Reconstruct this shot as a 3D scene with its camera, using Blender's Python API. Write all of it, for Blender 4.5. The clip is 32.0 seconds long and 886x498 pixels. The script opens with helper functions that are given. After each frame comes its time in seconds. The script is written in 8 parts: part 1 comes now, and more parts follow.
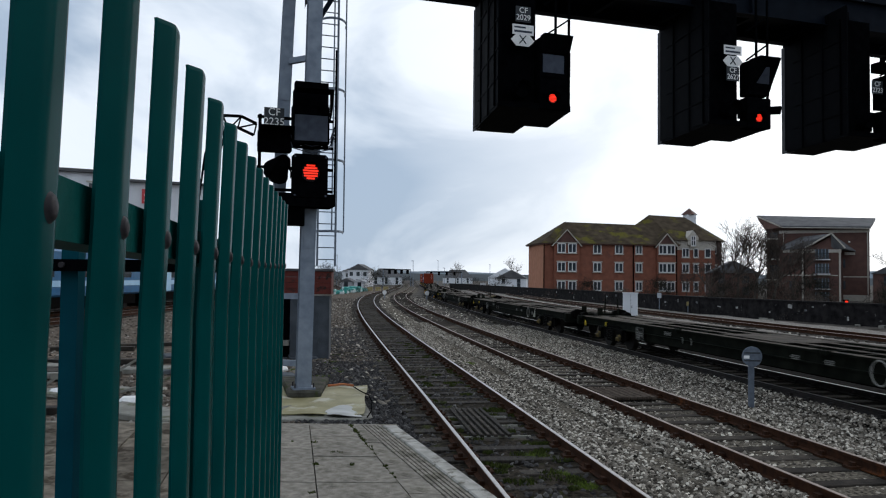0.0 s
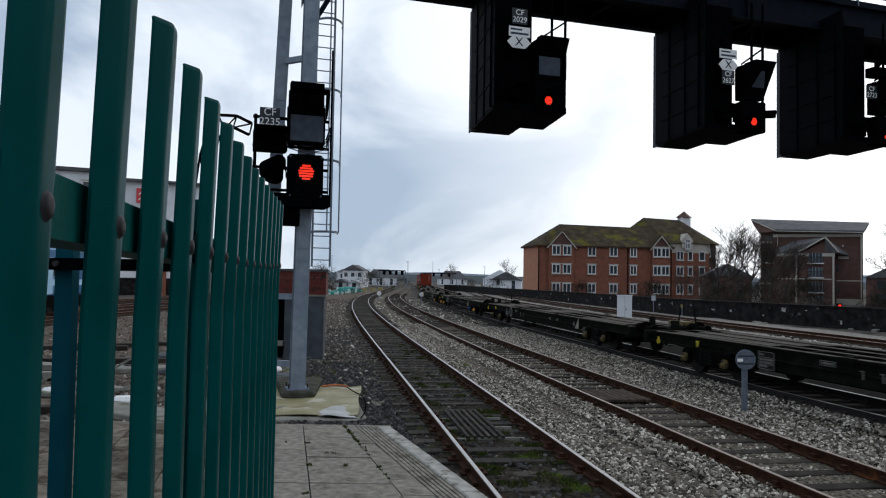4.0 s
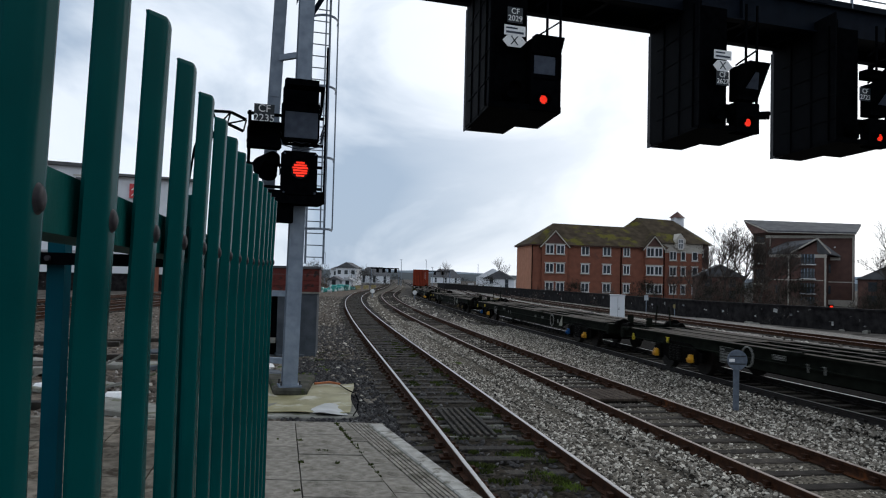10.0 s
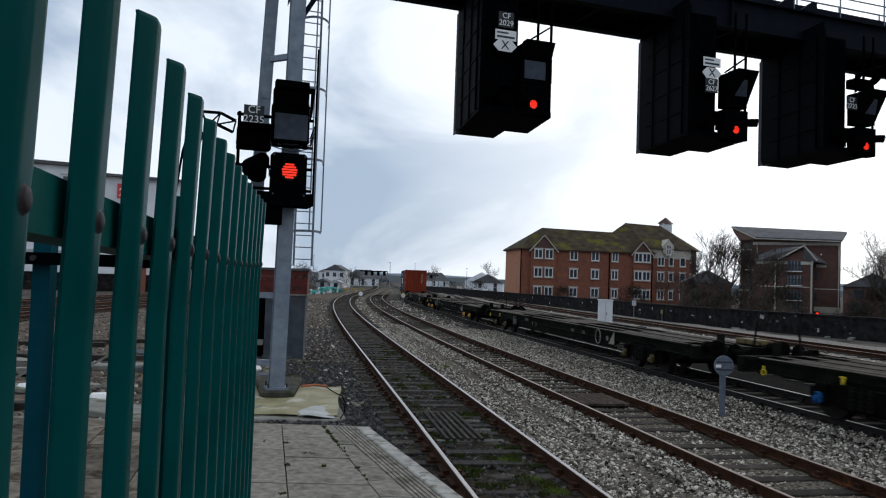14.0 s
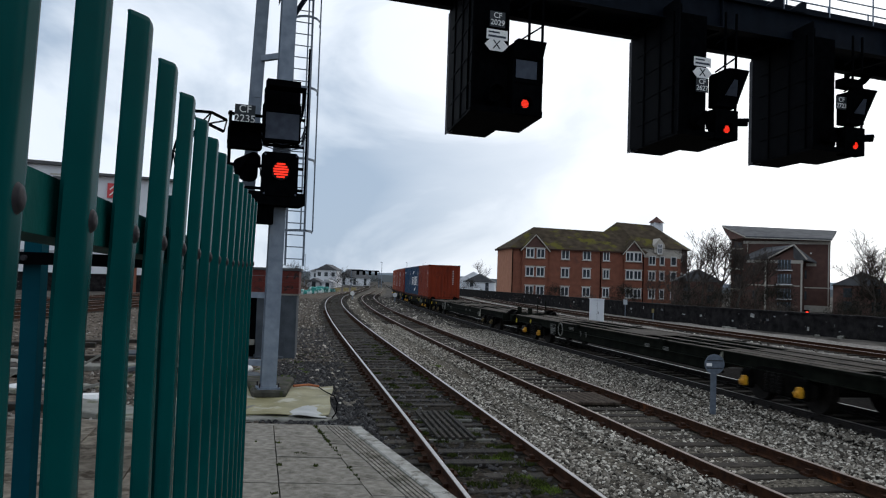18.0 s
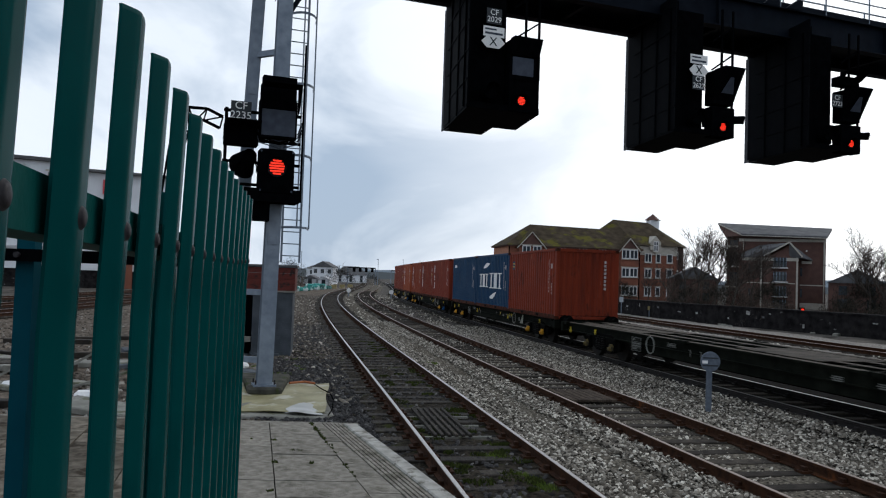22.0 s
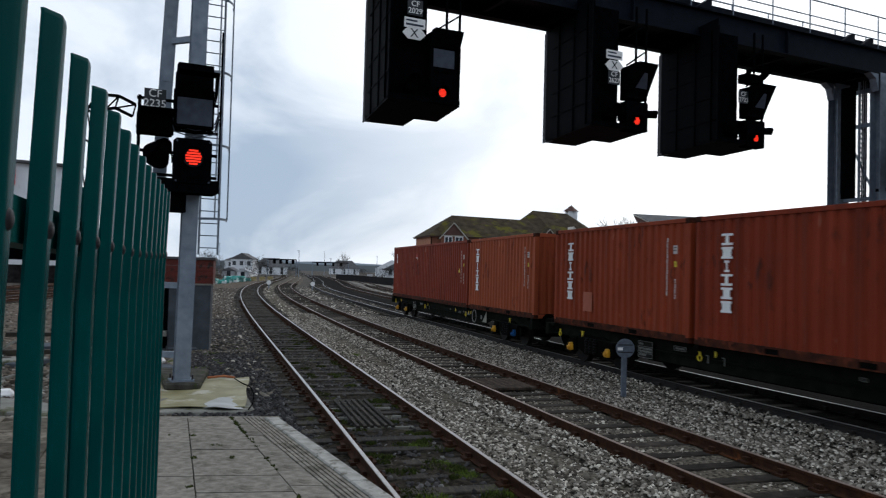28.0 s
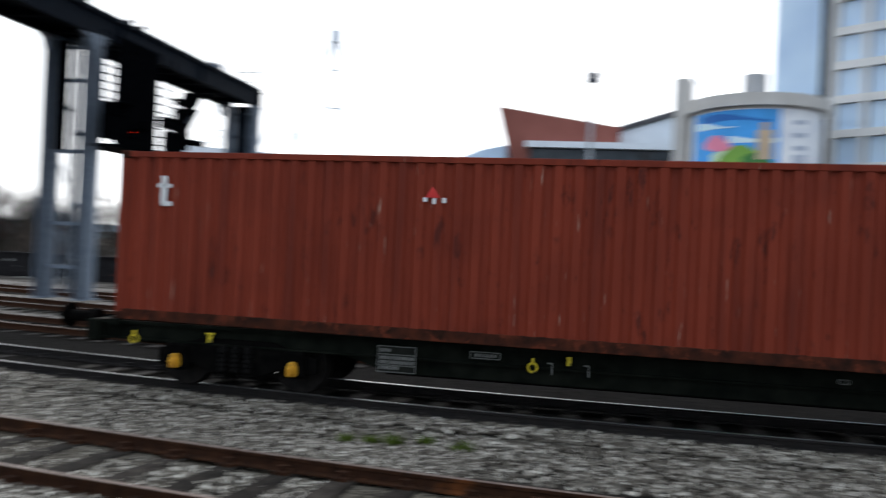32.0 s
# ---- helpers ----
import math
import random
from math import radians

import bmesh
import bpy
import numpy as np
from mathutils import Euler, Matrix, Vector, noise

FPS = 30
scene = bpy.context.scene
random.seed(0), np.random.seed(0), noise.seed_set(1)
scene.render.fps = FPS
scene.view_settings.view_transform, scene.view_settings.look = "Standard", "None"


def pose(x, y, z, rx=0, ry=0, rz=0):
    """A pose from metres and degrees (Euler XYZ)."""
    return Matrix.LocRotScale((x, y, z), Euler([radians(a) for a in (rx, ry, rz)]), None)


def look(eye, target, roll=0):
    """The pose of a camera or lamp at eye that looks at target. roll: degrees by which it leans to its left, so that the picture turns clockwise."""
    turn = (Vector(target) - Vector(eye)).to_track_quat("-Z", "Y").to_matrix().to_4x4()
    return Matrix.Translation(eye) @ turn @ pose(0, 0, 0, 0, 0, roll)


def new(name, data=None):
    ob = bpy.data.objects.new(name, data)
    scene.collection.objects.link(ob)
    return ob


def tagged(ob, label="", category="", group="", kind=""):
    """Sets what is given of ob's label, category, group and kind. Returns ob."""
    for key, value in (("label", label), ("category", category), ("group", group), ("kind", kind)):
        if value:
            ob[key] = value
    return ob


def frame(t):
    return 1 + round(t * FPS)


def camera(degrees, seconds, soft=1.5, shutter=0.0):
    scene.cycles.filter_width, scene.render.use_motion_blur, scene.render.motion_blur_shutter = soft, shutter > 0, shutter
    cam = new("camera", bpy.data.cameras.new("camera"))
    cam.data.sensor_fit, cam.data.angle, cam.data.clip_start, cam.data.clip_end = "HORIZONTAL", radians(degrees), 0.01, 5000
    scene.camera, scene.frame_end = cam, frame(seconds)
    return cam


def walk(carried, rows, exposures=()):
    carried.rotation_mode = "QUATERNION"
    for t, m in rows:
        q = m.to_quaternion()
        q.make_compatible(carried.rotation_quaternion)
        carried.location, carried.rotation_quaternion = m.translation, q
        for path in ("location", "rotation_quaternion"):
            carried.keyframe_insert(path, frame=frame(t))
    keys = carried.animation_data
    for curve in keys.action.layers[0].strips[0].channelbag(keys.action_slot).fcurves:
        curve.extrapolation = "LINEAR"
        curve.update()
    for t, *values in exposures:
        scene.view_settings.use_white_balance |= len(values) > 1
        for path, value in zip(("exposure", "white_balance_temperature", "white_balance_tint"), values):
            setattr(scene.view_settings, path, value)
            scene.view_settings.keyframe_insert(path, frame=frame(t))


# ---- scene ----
# ---------------------------------------------------------------- camera
cam = camera(58.85, 32.0, 1.15, 0.35)
PATH = [
    (0, pose(0.000, 0.000, 2.305, 92.15, -0.60, -0.02)),
    (0.5, pose(-0.001, 0.003, 2.306, 92.17, -0.56, -0.04)),
    (1, pose(-0.001, 0.002, 2.305, 92.20, -0.74, -0.08)),
    (1.5, pose(-0.002, 0.003, 2.306, 92.22, -0.89, -0.18)),
    (2, pose(-0.002, 0.004, 2.306, 92.25, -0.95, -0.32)),
    (2.5, pose(-0.002, 0.003, 2.306, 92.24, -0.87, -0.34)),
    (3, pose(-0.002, 0.003, 2.305, 92.25, -0.88, -0.33)),
    (3.5, pose(-0.002, 0.002, 2.305, 92.25, -0.91, -0.36)),
    (5.5, pose(-0.002, 0.001, 2.306, 92.22, -1.16, -0.49)),
    (6, pose(-0.002, 0.003, 2.305, 92.21, -1.02, -0.46)),
    (6.5, pose(-0.004, 0.004, 2.306, 92.21, -1.12, -0.47)),
    (7, pose(-0.003, 0.001, 2.305, 92.21, -1.24, -0.53)),
    (7.5, pose(-0.002, 0.002, 2.305, 92.22, -1.21, -0.55)),
    (8, pose(-0.003, 0.003, 2.306, 92.20, -1.32, -0.49)),
    (8.5, pose(-0.002, 0.002, 2.305, 92.16, -1.34, -0.50)),
    (9, pose(-0.003, 0.002, 2.304, 92.12, -1.30, -0.60)),
    (9.5, pose(-0.002, 0.002, 2.304, 92.11, -1.41, -0.73)),
    (10, pose(-0.002, 0.002, 2.304, 92.13, -1.42, -0.89)),
    (10.5, pose(-0.002, 0.002, 2.304, 92.18, -1.41, -1.03)),
    (11, pose(-0.002, 0.002, 2.305, 92.19, -1.62, -1.21)),
    (11.5, pose(-0.002, 0.001, 2.305, 92.19, -1.71, -1.29)),
    (12, pose(-0.001, -0.002, 2.304, 92.20, -1.65, -1.40)),
    (12.5, pose(-0.002, -0.000, 2.305, 92.23, -1.78, -1.50)),
    (13, pose(-0.002, -0.001, 2.304, 92.29, -1.82, -1.61)),
    (13.5, pose(-0.002, 0.002, 2.304, 92.36, -1.79, -1.68)),
    (14, pose(-0.002, 0.003, 2.305, 92.40, -1.96, -1.72)),
    (14.5, pose(-0.002, 0.002, 2.304, 92.44, -1.94, -1.72)),
    (16.5, pose(-0.003, -0.002, 2.305, 92.58, -2.25, -2.14)),
    (17, pose(-0.003, -0.001, 2.306, 92.53, -2.24, -2.23)),
    (17.5, pose(-0.003, -0.002, 2.305, 92.47, -2.12, -2.28)),
    (18, pose(-0.002, -0.002, 2.304, 92.38, -1.85, -2.32)),
    (18.5, pose(-0.003, -0.001, 2.303, 92.30, -1.70, -2.40)),
    (19, pose(-0.001, -0.001, 2.303, 92.24, -1.51, -2.36)),
    (19.5, pose(-0.001, -0.004, 2.303, 92.20, -1.63, -2.37)),
    (20.5, pose(-0.002, -0.001, 2.303, 92.14, -1.73, -2.47)),
    (21, pose(-0.001, 0.007, 2.304, 92.13, -1.70, -2.40)),
    (21.5, pose(-0.002, 0.007, 2.304, 92.14, -1.83, -2.45)),
    (22, pose(-0.001, 0.006, 2.305, 92.18, -1.93, -2.59)),
    (22.5, pose(-0.001, 0.007, 2.305, 92.24, -2.01, -2.83)),
    (23, pose(-0.002, 0.008, 2.305, 92.25, -1.93, -2.91)),
    (23.5, pose(-0.001, 0.006, 2.305, 92.24, -1.92, -2.90)),
    (24, pose(-0.001, 0.005, 2.304, 92.24, -1.89, -2.95)),
    (24.5, pose(-0.001, 0.006, 2.304, 92.23, -1.79, -2.99)),
    (26.5, pose(-0.001, 0.004, 2.303, 91.85, -1.72, -3.40)),
    (27, pose(0.001, -0.003, 2.304, 91.81, -1.93, -3.97)),
    (27.5, pose(0.002, -0.032, 2.302, 91.87, -1.39, -6.19)),
    (28, pose(0.001, -0.045, 2.309, 91.69, -1.50, -8.25)),
    (28.5, pose(-0.005, -0.125, 2.310, 91.63, -1.60, -12.51)),
    (28.7, pose(-0.016, -0.230, 2.309, 91.50, -1.85, -15.05)),
    (29, pose(-0.038, -0.400, 2.305, 91.24, -2.32, -17.08)),
    (29.2, pose(-0.012, -0.390, 2.306, 91.20, -2.75, -17.85)),
    (29.5, pose(0.000, -0.380, 2.309, 91.21, -3.32, -18.40)),
    (30, pose(-0.026, -0.416, 2.312, 91.64, -3.20, -21.39)),
    (30.5, pose(0.050, -0.522, 2.305, 91.10, -3.66, -25.33)),
    (31, pose(0.082, -0.704, 2.272, 90.52, -3.68, -32.06)),
    (31.2, pose(0.062, -0.815, 2.270, 90.36, -3.10, -35.53)),
    (31.5, pose(0.022, -0.965, 2.248, 90.52, -3.45, -42.15)),
    (31.6, pose(0.073, -0.970, 2.251, 90.02, -3.00, -45.61)),
    (31.7, pose(0.220, -0.906, 2.271, 89.79, -2.51, -47.46)),
    (31.8, pose(0.254, -0.926, 2.261, 89.82, -2.88, -51.79)),
    (31.9, pose(0.266, -0.939, 2.238, 89.97, -2.43, -54.48)),
    (32, pose(0.200, -0.845, 2.241, 90.17, -2.65, -60.54)),
]
walk(cam, PATH, [(0.0, 0.0, 6300, 10), (31.0, 0.0, 6300, 10), (31.5, 0.25, 6300, 10), (32.0, 0.52, 6300, 10)])

# ---------------------------------------------------------------- sky and sun
def make_world():
    w = bpy.data.worlds.new("overcast")
    scene.world = w
    w.use_nodes = True
    nt = w.node_tree
    nt.nodes.clear()
    out = nt.nodes.new("ShaderNodeOutputWorld")
    bg = nt.nodes.new("ShaderNodeBackground")
    sky = nt.nodes.new("ShaderNodeTexSky")
    sky.sky_type = "NISHITA"
    sky.sun_disc = False
    sky.sun_elevation = radians(32)
    sky.sun_rotation = radians(55)
    co = nt.nodes.new("ShaderNodeTexCoord")
    mp = nt.nodes.new("ShaderNodeMapping")
    mp.inputs["Scale"].default_value = (1.0, 1.0, 1.7)
    n1 = nt.nodes.new("ShaderNodeTexNoise")
    n1.inputs["Scale"].default_value = 2.9
    n1.inputs["Detail"].default_value = 6
    n1.inputs["Roughness"].default_value = 0.53
    n1.inputs["Distortion"].default_value = 0.5
    ramp = nt.nodes.new("ShaderNodeValToRGB")
    e = ramp.color_ramp.elements
    e[0].position, e[0].color = 0.41, (0.43, 0.53, 0.66, 1)
    e[1].position, e[1].color = 0.575, (0.88, 0.95, 1.03, 1)
    # the veil of cloud is brightest towards the hidden sun
    dot = nt.nodes.new("ShaderNodeVectorMath")
    dot.operation = "DOT_PRODUCT"
    dot.inputs[1].default_value = (0.76, 0.55, 0.36)
    mr = nt.nodes.new("ShaderNodeMapRange")
    mr.inputs["From Min"].default_value = 0.51
    mr.inputs["From Max"].default_value = 0.86
    glow = nt.nodes.new("ShaderNodeMixRGB")
    glow.inputs[2].default_value = (1.26, 1.27, 1.28, 1)
    nn = nt.nodes.new("ShaderNodeMath")
    nn.operation = "MULTIPLY_ADD"
    nn.inputs[1].default_value = 0.9
    nn.inputs[2].default_value = -0.42
    add = nt.nodes.new("ShaderNodeMath")
    add.use_clamp = True
    veil = nt.nodes.new("ShaderNodeMixRGB")
    veil.inputs[0].default_value = 0.93
    dim = nt.nodes.new("ShaderNodeMixRGB")
    dim.blend_type = "MULTIPLY"
    dim.inputs[0].default_value = 1.0
    dim.inputs[2].default_value = (0.1, 0.1, 0.1, 1)
    L = nt.links.new
    L(co.outputs["Generated"], mp.inputs[0])
    L(mp.outputs[0], n1.inputs["Vector"])
    L(n1.outputs["Fac"], ramp.inputs[0])
    L(co.outputs["Generated"], dot.inputs[0])
    L(dot.outputs["Value"], mr.inputs["Value"])
    L(n1.outputs["Fac"], nn.inputs[0])
    L(mr.outputs[0], add.inputs[0])
    L(nn.outputs[0], add.inputs[1])
    L(add.outputs[0], glow.inputs[0])
    L(ramp.outputs[0], glow.inputs[1])
    L(sky.outputs[0], dim.inputs[1])
    L(dim.outputs[0], veil.inputs[1])
    L(glow.outputs[0], veil.inputs[2])
    L(veil.outputs[0], bg.inputs[0])
    bg.inputs[1].default_value = 1.0
    L(bg.outputs[0], out.inputs[0])


make_world()
sun = new("sun", bpy.data.lights.new("sun", "SUN"))
sun.data.energy = 0.30
sun.data.angle = radians(25)
sun.data.color = (1.0, 0.97, 0.93)
sun.matrix_world = look((0, 0, 30), (0 - 0.72 * 10, 0 - 0.55 * 10, 30 - 6.0))

# ---------------------------------------------------------------- materials
MATS = {}


def mat(name, c1, c2=None, rough=0.7, metal=0.0, scale=6.0, bump=0.0, bscale=60.0, spot=None, spot_at=0.62,
        spot_scale=2.0, obj_var=0.0, stretch=None, coat=0.0, spec=0.35):
    """Two-tone noise paint with optional stains, fine bump and a small change from object to object."""
    if name in MATS:
        return MATS[name]
    m = bpy.data.materials.new(name)
    m.use_nodes = True
    nt = m.node_tree
    L = nt.links.new
    b = nt.nodes["Principled BSDF"]
    b.inputs["Roughness"].default_value = rough
    b.inputs["Metallic"].default_value = metal
    b.inputs["Specular IOR Level"].default_value = spec
    co = nt.nodes.new("ShaderNodeTexCoord")
    src = co.outputs["Object"]
    if stretch:
        mp = nt.nodes.new("ShaderNodeMapping")
        mp.inputs["Scale"].default_value = stretch
        L(src, mp.inputs[0])
        src = mp.outputs[0]
    n = nt.nodes.new("ShaderNodeTexNoise")
    n.inputs["Scale"].default_value = scale
    n.inputs["Detail"].default_value = 5
    L(src, n.inputs["Vector"])
    ramp = nt.nodes.new("ShaderNodeValToRGB")
    c2 = c2 or tuple(min(1, v * 1.35 + 0.004) for v in c1)
    e = ramp.color_ramp.elements
    e[0].position, e[0].color = 0.33, (*c1, 1)
    e[1].position, e[1].color = 0.67, (*c2, 1)
    L(n.outputs["Fac"], ramp.inputs[0])
    col = ramp.outputs[0]
    if spot:
        n2 = nt.nodes.new("ShaderNodeTexNoise")
        n2.inputs["Scale"].default_value = spot_scale
        n2.inputs["Detail"].default_value = 8
        n2.inputs["Roughness"].default_value = 0.65
        L(src, n2.inputs["Vector"])
        r2 = nt.nodes.new("ShaderNodeMapRange")
        r2.inputs["From Min"].default_value = spot_at
        r2.inputs["From Max"].default_value = spot_at + 0.07
        L(n2.outputs["Fac"], r2.inputs["Value"])
        mx = nt.nodes.new("ShaderNodeMixRGB")
        mx.inputs[2].default_value = (*spot, 1)
        L(r2.outputs[0], mx.inputs[0])
        L(col, mx.inputs[1])
        col = mx.outputs[0]
    if obj_var:
        oi = nt.nodes.new("ShaderNodeObjectInfo")
        mr = nt.nodes.new("ShaderNodeMapRange")
        mr.inputs["To Min"].default_value = 1 - obj_var
        mr.inputs["To Max"].default_value = 1 + obj_var
        L(oi.outputs["Random"], mr.inputs["Value"])
        hs = nt.nodes.new("ShaderNodeHueSaturation")
        L(mr.outputs[0], hs.inputs["Value"])
        L(col, hs.inputs["Color"])
        col = hs.outputs[0]
    L(col, b.inputs["Base Color"])
    if coat:
        b.inputs["Coat Weight"].default_value = coat
    if bump:
        nb = nt.nodes.new("ShaderNodeTexNoise")
        nb.inputs["Scale"].default_value = bscale
        nb.inputs["Detail"].default_value = 4
        L(src, nb.inputs["Vector"])
        bp = nt.nodes.new("ShaderNodeBump")
        bp.inputs["Strength"].default_value = bump
        bp.inputs["Distance"].default_value = 0.02
        L(nb.outputs["Fac"], bp.inputs["Height"])
        L(bp.outputs[0], b.inputs["Normal"])
    MATS[name] = m
    return m


def lit(name, c, power):
    m = bpy.data.materials.new(name)
    m.use_nodes = True
    b = m.node_tree.nodes["Principled BSDF"]
    b.inputs["Base Color"].default_value = (*c, 1)
    b.inputs["Emission Color"].default_value = (*c, 1)
    b.inputs["Emission Strength"].default_value = power
    return m


def island(name, cols, rough=0.9, bump=0.6, bscale=25.0):
    """Loose stones and leaves: each piece its own tone."""
    m = bpy.data.materials.new(name)
    m.use_nodes = True
    nt = m.node_tree
    b = nt.nodes["Principled BSDF"]
    b.inputs["Roughness"].default_value = rough
    b.inputs["Specular IOR Level"].default_value = 0.12
    g = nt.nodes.new("ShaderNodeNewGeometry")
    r = nt.nodes.new("ShaderNodeValToRGB")
    els = r.color_ramp.elements
    while len(els) < len(cols):
        els.new(0.5)
    for i, c in enumerate(cols):
        els[i].position = i / (len(cols) - 1)
        els[i].color = (*c, 1)
    nt.links.new(g.outputs["Random Per Island"], r.inputs[0])
    nt.links.new(r.outputs[0], b.inputs["Base Color"])
    return m


GREEN = mat("green_fence_paint", (0.0013, 0.041, 0.041), (0.0018, 0.055, 0.054), 0.24, 0, 9, 0.0, 40, (0.008, 0.064, 0.058), 0.68, 30, spec=0.016)
GREENBLUE = mat("blue_green_post_paint", (0.0016, 0.040, 0.058), (0.0024, 0.052, 0.072), 0.5, 0, 9, spec=0.03)
GREEN2 = mat("green_rail_paint", (0.003, 0.052, 0.047), (0.005, 0.068, 0.060), 0.45, 0, 12, 0.08, 90, (0.02, 0.09, 0.075), 0.68, 20, spec=0.02)
BOLT = mat("weathered_bolt", (0.016, 0.014, 0.016), (0.036, 0.033, 0.036), 0.45, 0.0, 30, 0.05, 120, spec=0.12)
PALEGALV = mat("pale_galvanised_steel", (0.34, 0.36, 0.38), (0.46, 0.48, 0.50), 0.6, 0.1, 7)
GALV = mat("galvanised_steel", (0.15, 0.18, 0.225), (0.225, 0.262, 0.31), 0.55, 0.2, 5, 0.08, 50, (0.15, 0.17, 0.19), 0.64, 3)
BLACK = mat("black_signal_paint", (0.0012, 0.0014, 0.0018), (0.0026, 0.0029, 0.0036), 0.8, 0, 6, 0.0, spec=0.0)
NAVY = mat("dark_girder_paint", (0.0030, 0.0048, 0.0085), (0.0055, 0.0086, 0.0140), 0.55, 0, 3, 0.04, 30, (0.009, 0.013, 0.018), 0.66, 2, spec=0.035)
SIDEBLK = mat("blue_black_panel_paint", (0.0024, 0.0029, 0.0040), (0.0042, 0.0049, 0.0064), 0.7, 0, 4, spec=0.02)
GREYBACK = mat("grey_signal_hood", (0.040, 0.048, 0.066), (0.062, 0.072, 0.092), 0.6, spec=0.1)
RAILTOP = mat("polished_rail", (0.26, 0.25, 0.245), (0.40, 0.39, 0.38), 0.30, 0.9, 14)
RAILRUST = mat("rusty_rail", (0.022, 0.0105, 0.0062), (0.056, 0.0235, 0.0115), 0.85, 0.0, 9, 0.2, 60, (0.125, 0.042, 0.013), 0.62, 1.2, spec=0.1)
RUSTTOP = mat("lightly_rusted_rail_head", (0.225, 0.170, 0.140), (0.340, 0.270, 0.230), 0.42, 0.55, 10)
TIMBER = mat("oily_timber_sleeper", (0.011, 0.0088, 0.0066), (0.050, 0.040, 0.030), 0.9, 0, 3, 0.5, 25, (0.030, 0.034, 0.010), 0.60, 2.2, obj_var=0.4, stretch=(1, 6, 1))
CONCSLEEP = mat("grey_brown_sleeper", (0.019, 0.0160, 0.0130), (0.058, 0.048, 0.039), 0.9, 0, 5, 0.3, 40, (0.100, 0.088, 0.073), 0.62, 14, obj_var=0.4, spec=0.12)
SOIL = mat("dark_trackbed_soil", (0.006, 0.0050, 0.0038), (0.046, 0.038, 0.028), 0.95, 0, 14, 1.0, 26, (0.032, 0.038, 0.008), 0.575, 1.6, spec=0.05)
BALLAST = mat("ballast_ground", (0.012, 0.0100, 0.0078), (0.190, 0.166, 0.130), 0.95, 0, 19, 1.0, 26, (0.055, 0.044, 0.032), 0.58, 0.55, spec=0.05)
STONES = island("ballast_stones", [(0.008, 0.0066, 0.0049), (0.066, 0.056, 0.044), (0.220, 0.194, 0.159), (0.077, 0.067, 0.054), (0.37, 0.335, 0.280), (0.68, 0.63, 0.54)])
DSTONES = island("dark_ballast_stones", [(0.012, 0.0115, 0.012), (0.034, 0.033, 0.034), (0.062, 0.059, 0.058), (0.024, 0.022, 0.021), (0.15, 0.145, 0.14)])
SLAB = mat("worn_paving_slab", (0.140, 0.127, 0.107), (0.262, 0.240, 0.205), 0.9, 0, 12.0, 0.5, 90, (0.110, 0.100, 0.080), 0.56, 3.4, obj_var=0.16, spec=0.06)
DIRTSLAB = mat("dirty_neglected_paving", (0.075, 0.064, 0.050), (0.190, 0.165, 0.132), 0.95, 0, 7.0, 0.6, 60, (0.045, 0.036, 0.026), 0.54, 2.6, obj_var=0.3, spec=0.04)
JOINT = mat("mossy_slab_joint", (0.012, 0.013, 0.009), (0.04, 0.048, 0.02), 0.95, 0, 4, 0.4)
WHITELINE = mat("worn_white_edging", (0.25, 0.24, 0.215), (0.40, 0.385, 0.35), 0.8, 0, 9, 0.3, 60, (0.15, 0.14, 0.115), 0.54, 7, spec=0.1)
CONC = mat("stained_concrete", (0.16, 0.155, 0.13), (0.26, 0.25, 0.22), 0.9, 0, 3, 0.4, 30, (0.09, 0.092, 0.05), 0.55, 1.6)
WHITESHEET = mat("white_plastic_sheet", (0.34, 0.34, 0.32), (0.46, 0.46, 0.44), 0.5, 0, 3, 0.2, 9, (0.26, 0.25, 0.16), 0.6, 2)
SHEET = mat("ochre_sheeting", (0.20, 0.175, 0.078), (0.33, 0.295, 0.165), 0.6, 0, 2.2, 0.3, 12, (0.44, 0.41, 0.32), 0.55, 1.3)
GROUND = mat("brown_stony_ground", (0.030, 0.026, 0.022), (0.125, 0.112, 0.098), 0.95, 0, 0.9, 1.0, 8, (0.21, 0.195, 0.175), 0.63, 4.0, spec=0.05)
DARKCONC = mat("dark_damp_concrete", (0.035, 0.034, 0.028), (0.085, 0.080, 0.066), 0.9, 0, 4, 0.3, 30, (0.04, 0.05, 0.016), 0.56, 2.5, spec=0.08)
YARDBED = mat("grey_yard_ballast", (0.085, 0.077, 0.068), (0.30, 0.275, 0.245), 0.95, 0, 9, 0.4, 26, (0.09, 0.075, 0.06), 0.58, 0.4, spec=0.05)
YARD = mat("brown_yard_earth", (0.024, 0.0195, 0.0150), (0.180, 0.146, 0.115), 0.95, 0, 6, 1.0, 16, (0.30, 0.265, 0.23), 0.63, 11, spec=0.05)
# oily bed, darkened further with the shade under the goods train
DARKBED = mat("oily_shaded_trackbed", (0.0040, 0.0036, 0.0032), (0.017, 0.0150, 0.0130), 0.95, 0, 9, 0.8, 18, spec=0.02)
YSTONES = island("yard_stones", [(0.014, 0.0115, 0.009), (0.064, 0.052, 0.041), (0.145, 0.122, 0.100), (0.075, 0.064, 0.052), (0.36, 0.33, 0.295)])
DARKMOSS = island("dark_moss", [(0.018, 0.024, 0.006), (0.035, 0.048, 0.010), (0.07, 0.085, 0.018)])
MOSS = island("moss_tufts", [(0.06, 0.10, 0.012), (0.10, 0.15, 0.02), (0.15, 0.20, 0.03)])
YELLOW = mat("yellow_wagon_paint", (0.62, 0.42, 0.015), (0.78, 0.55, 0.03), 0.5, 0, 8)
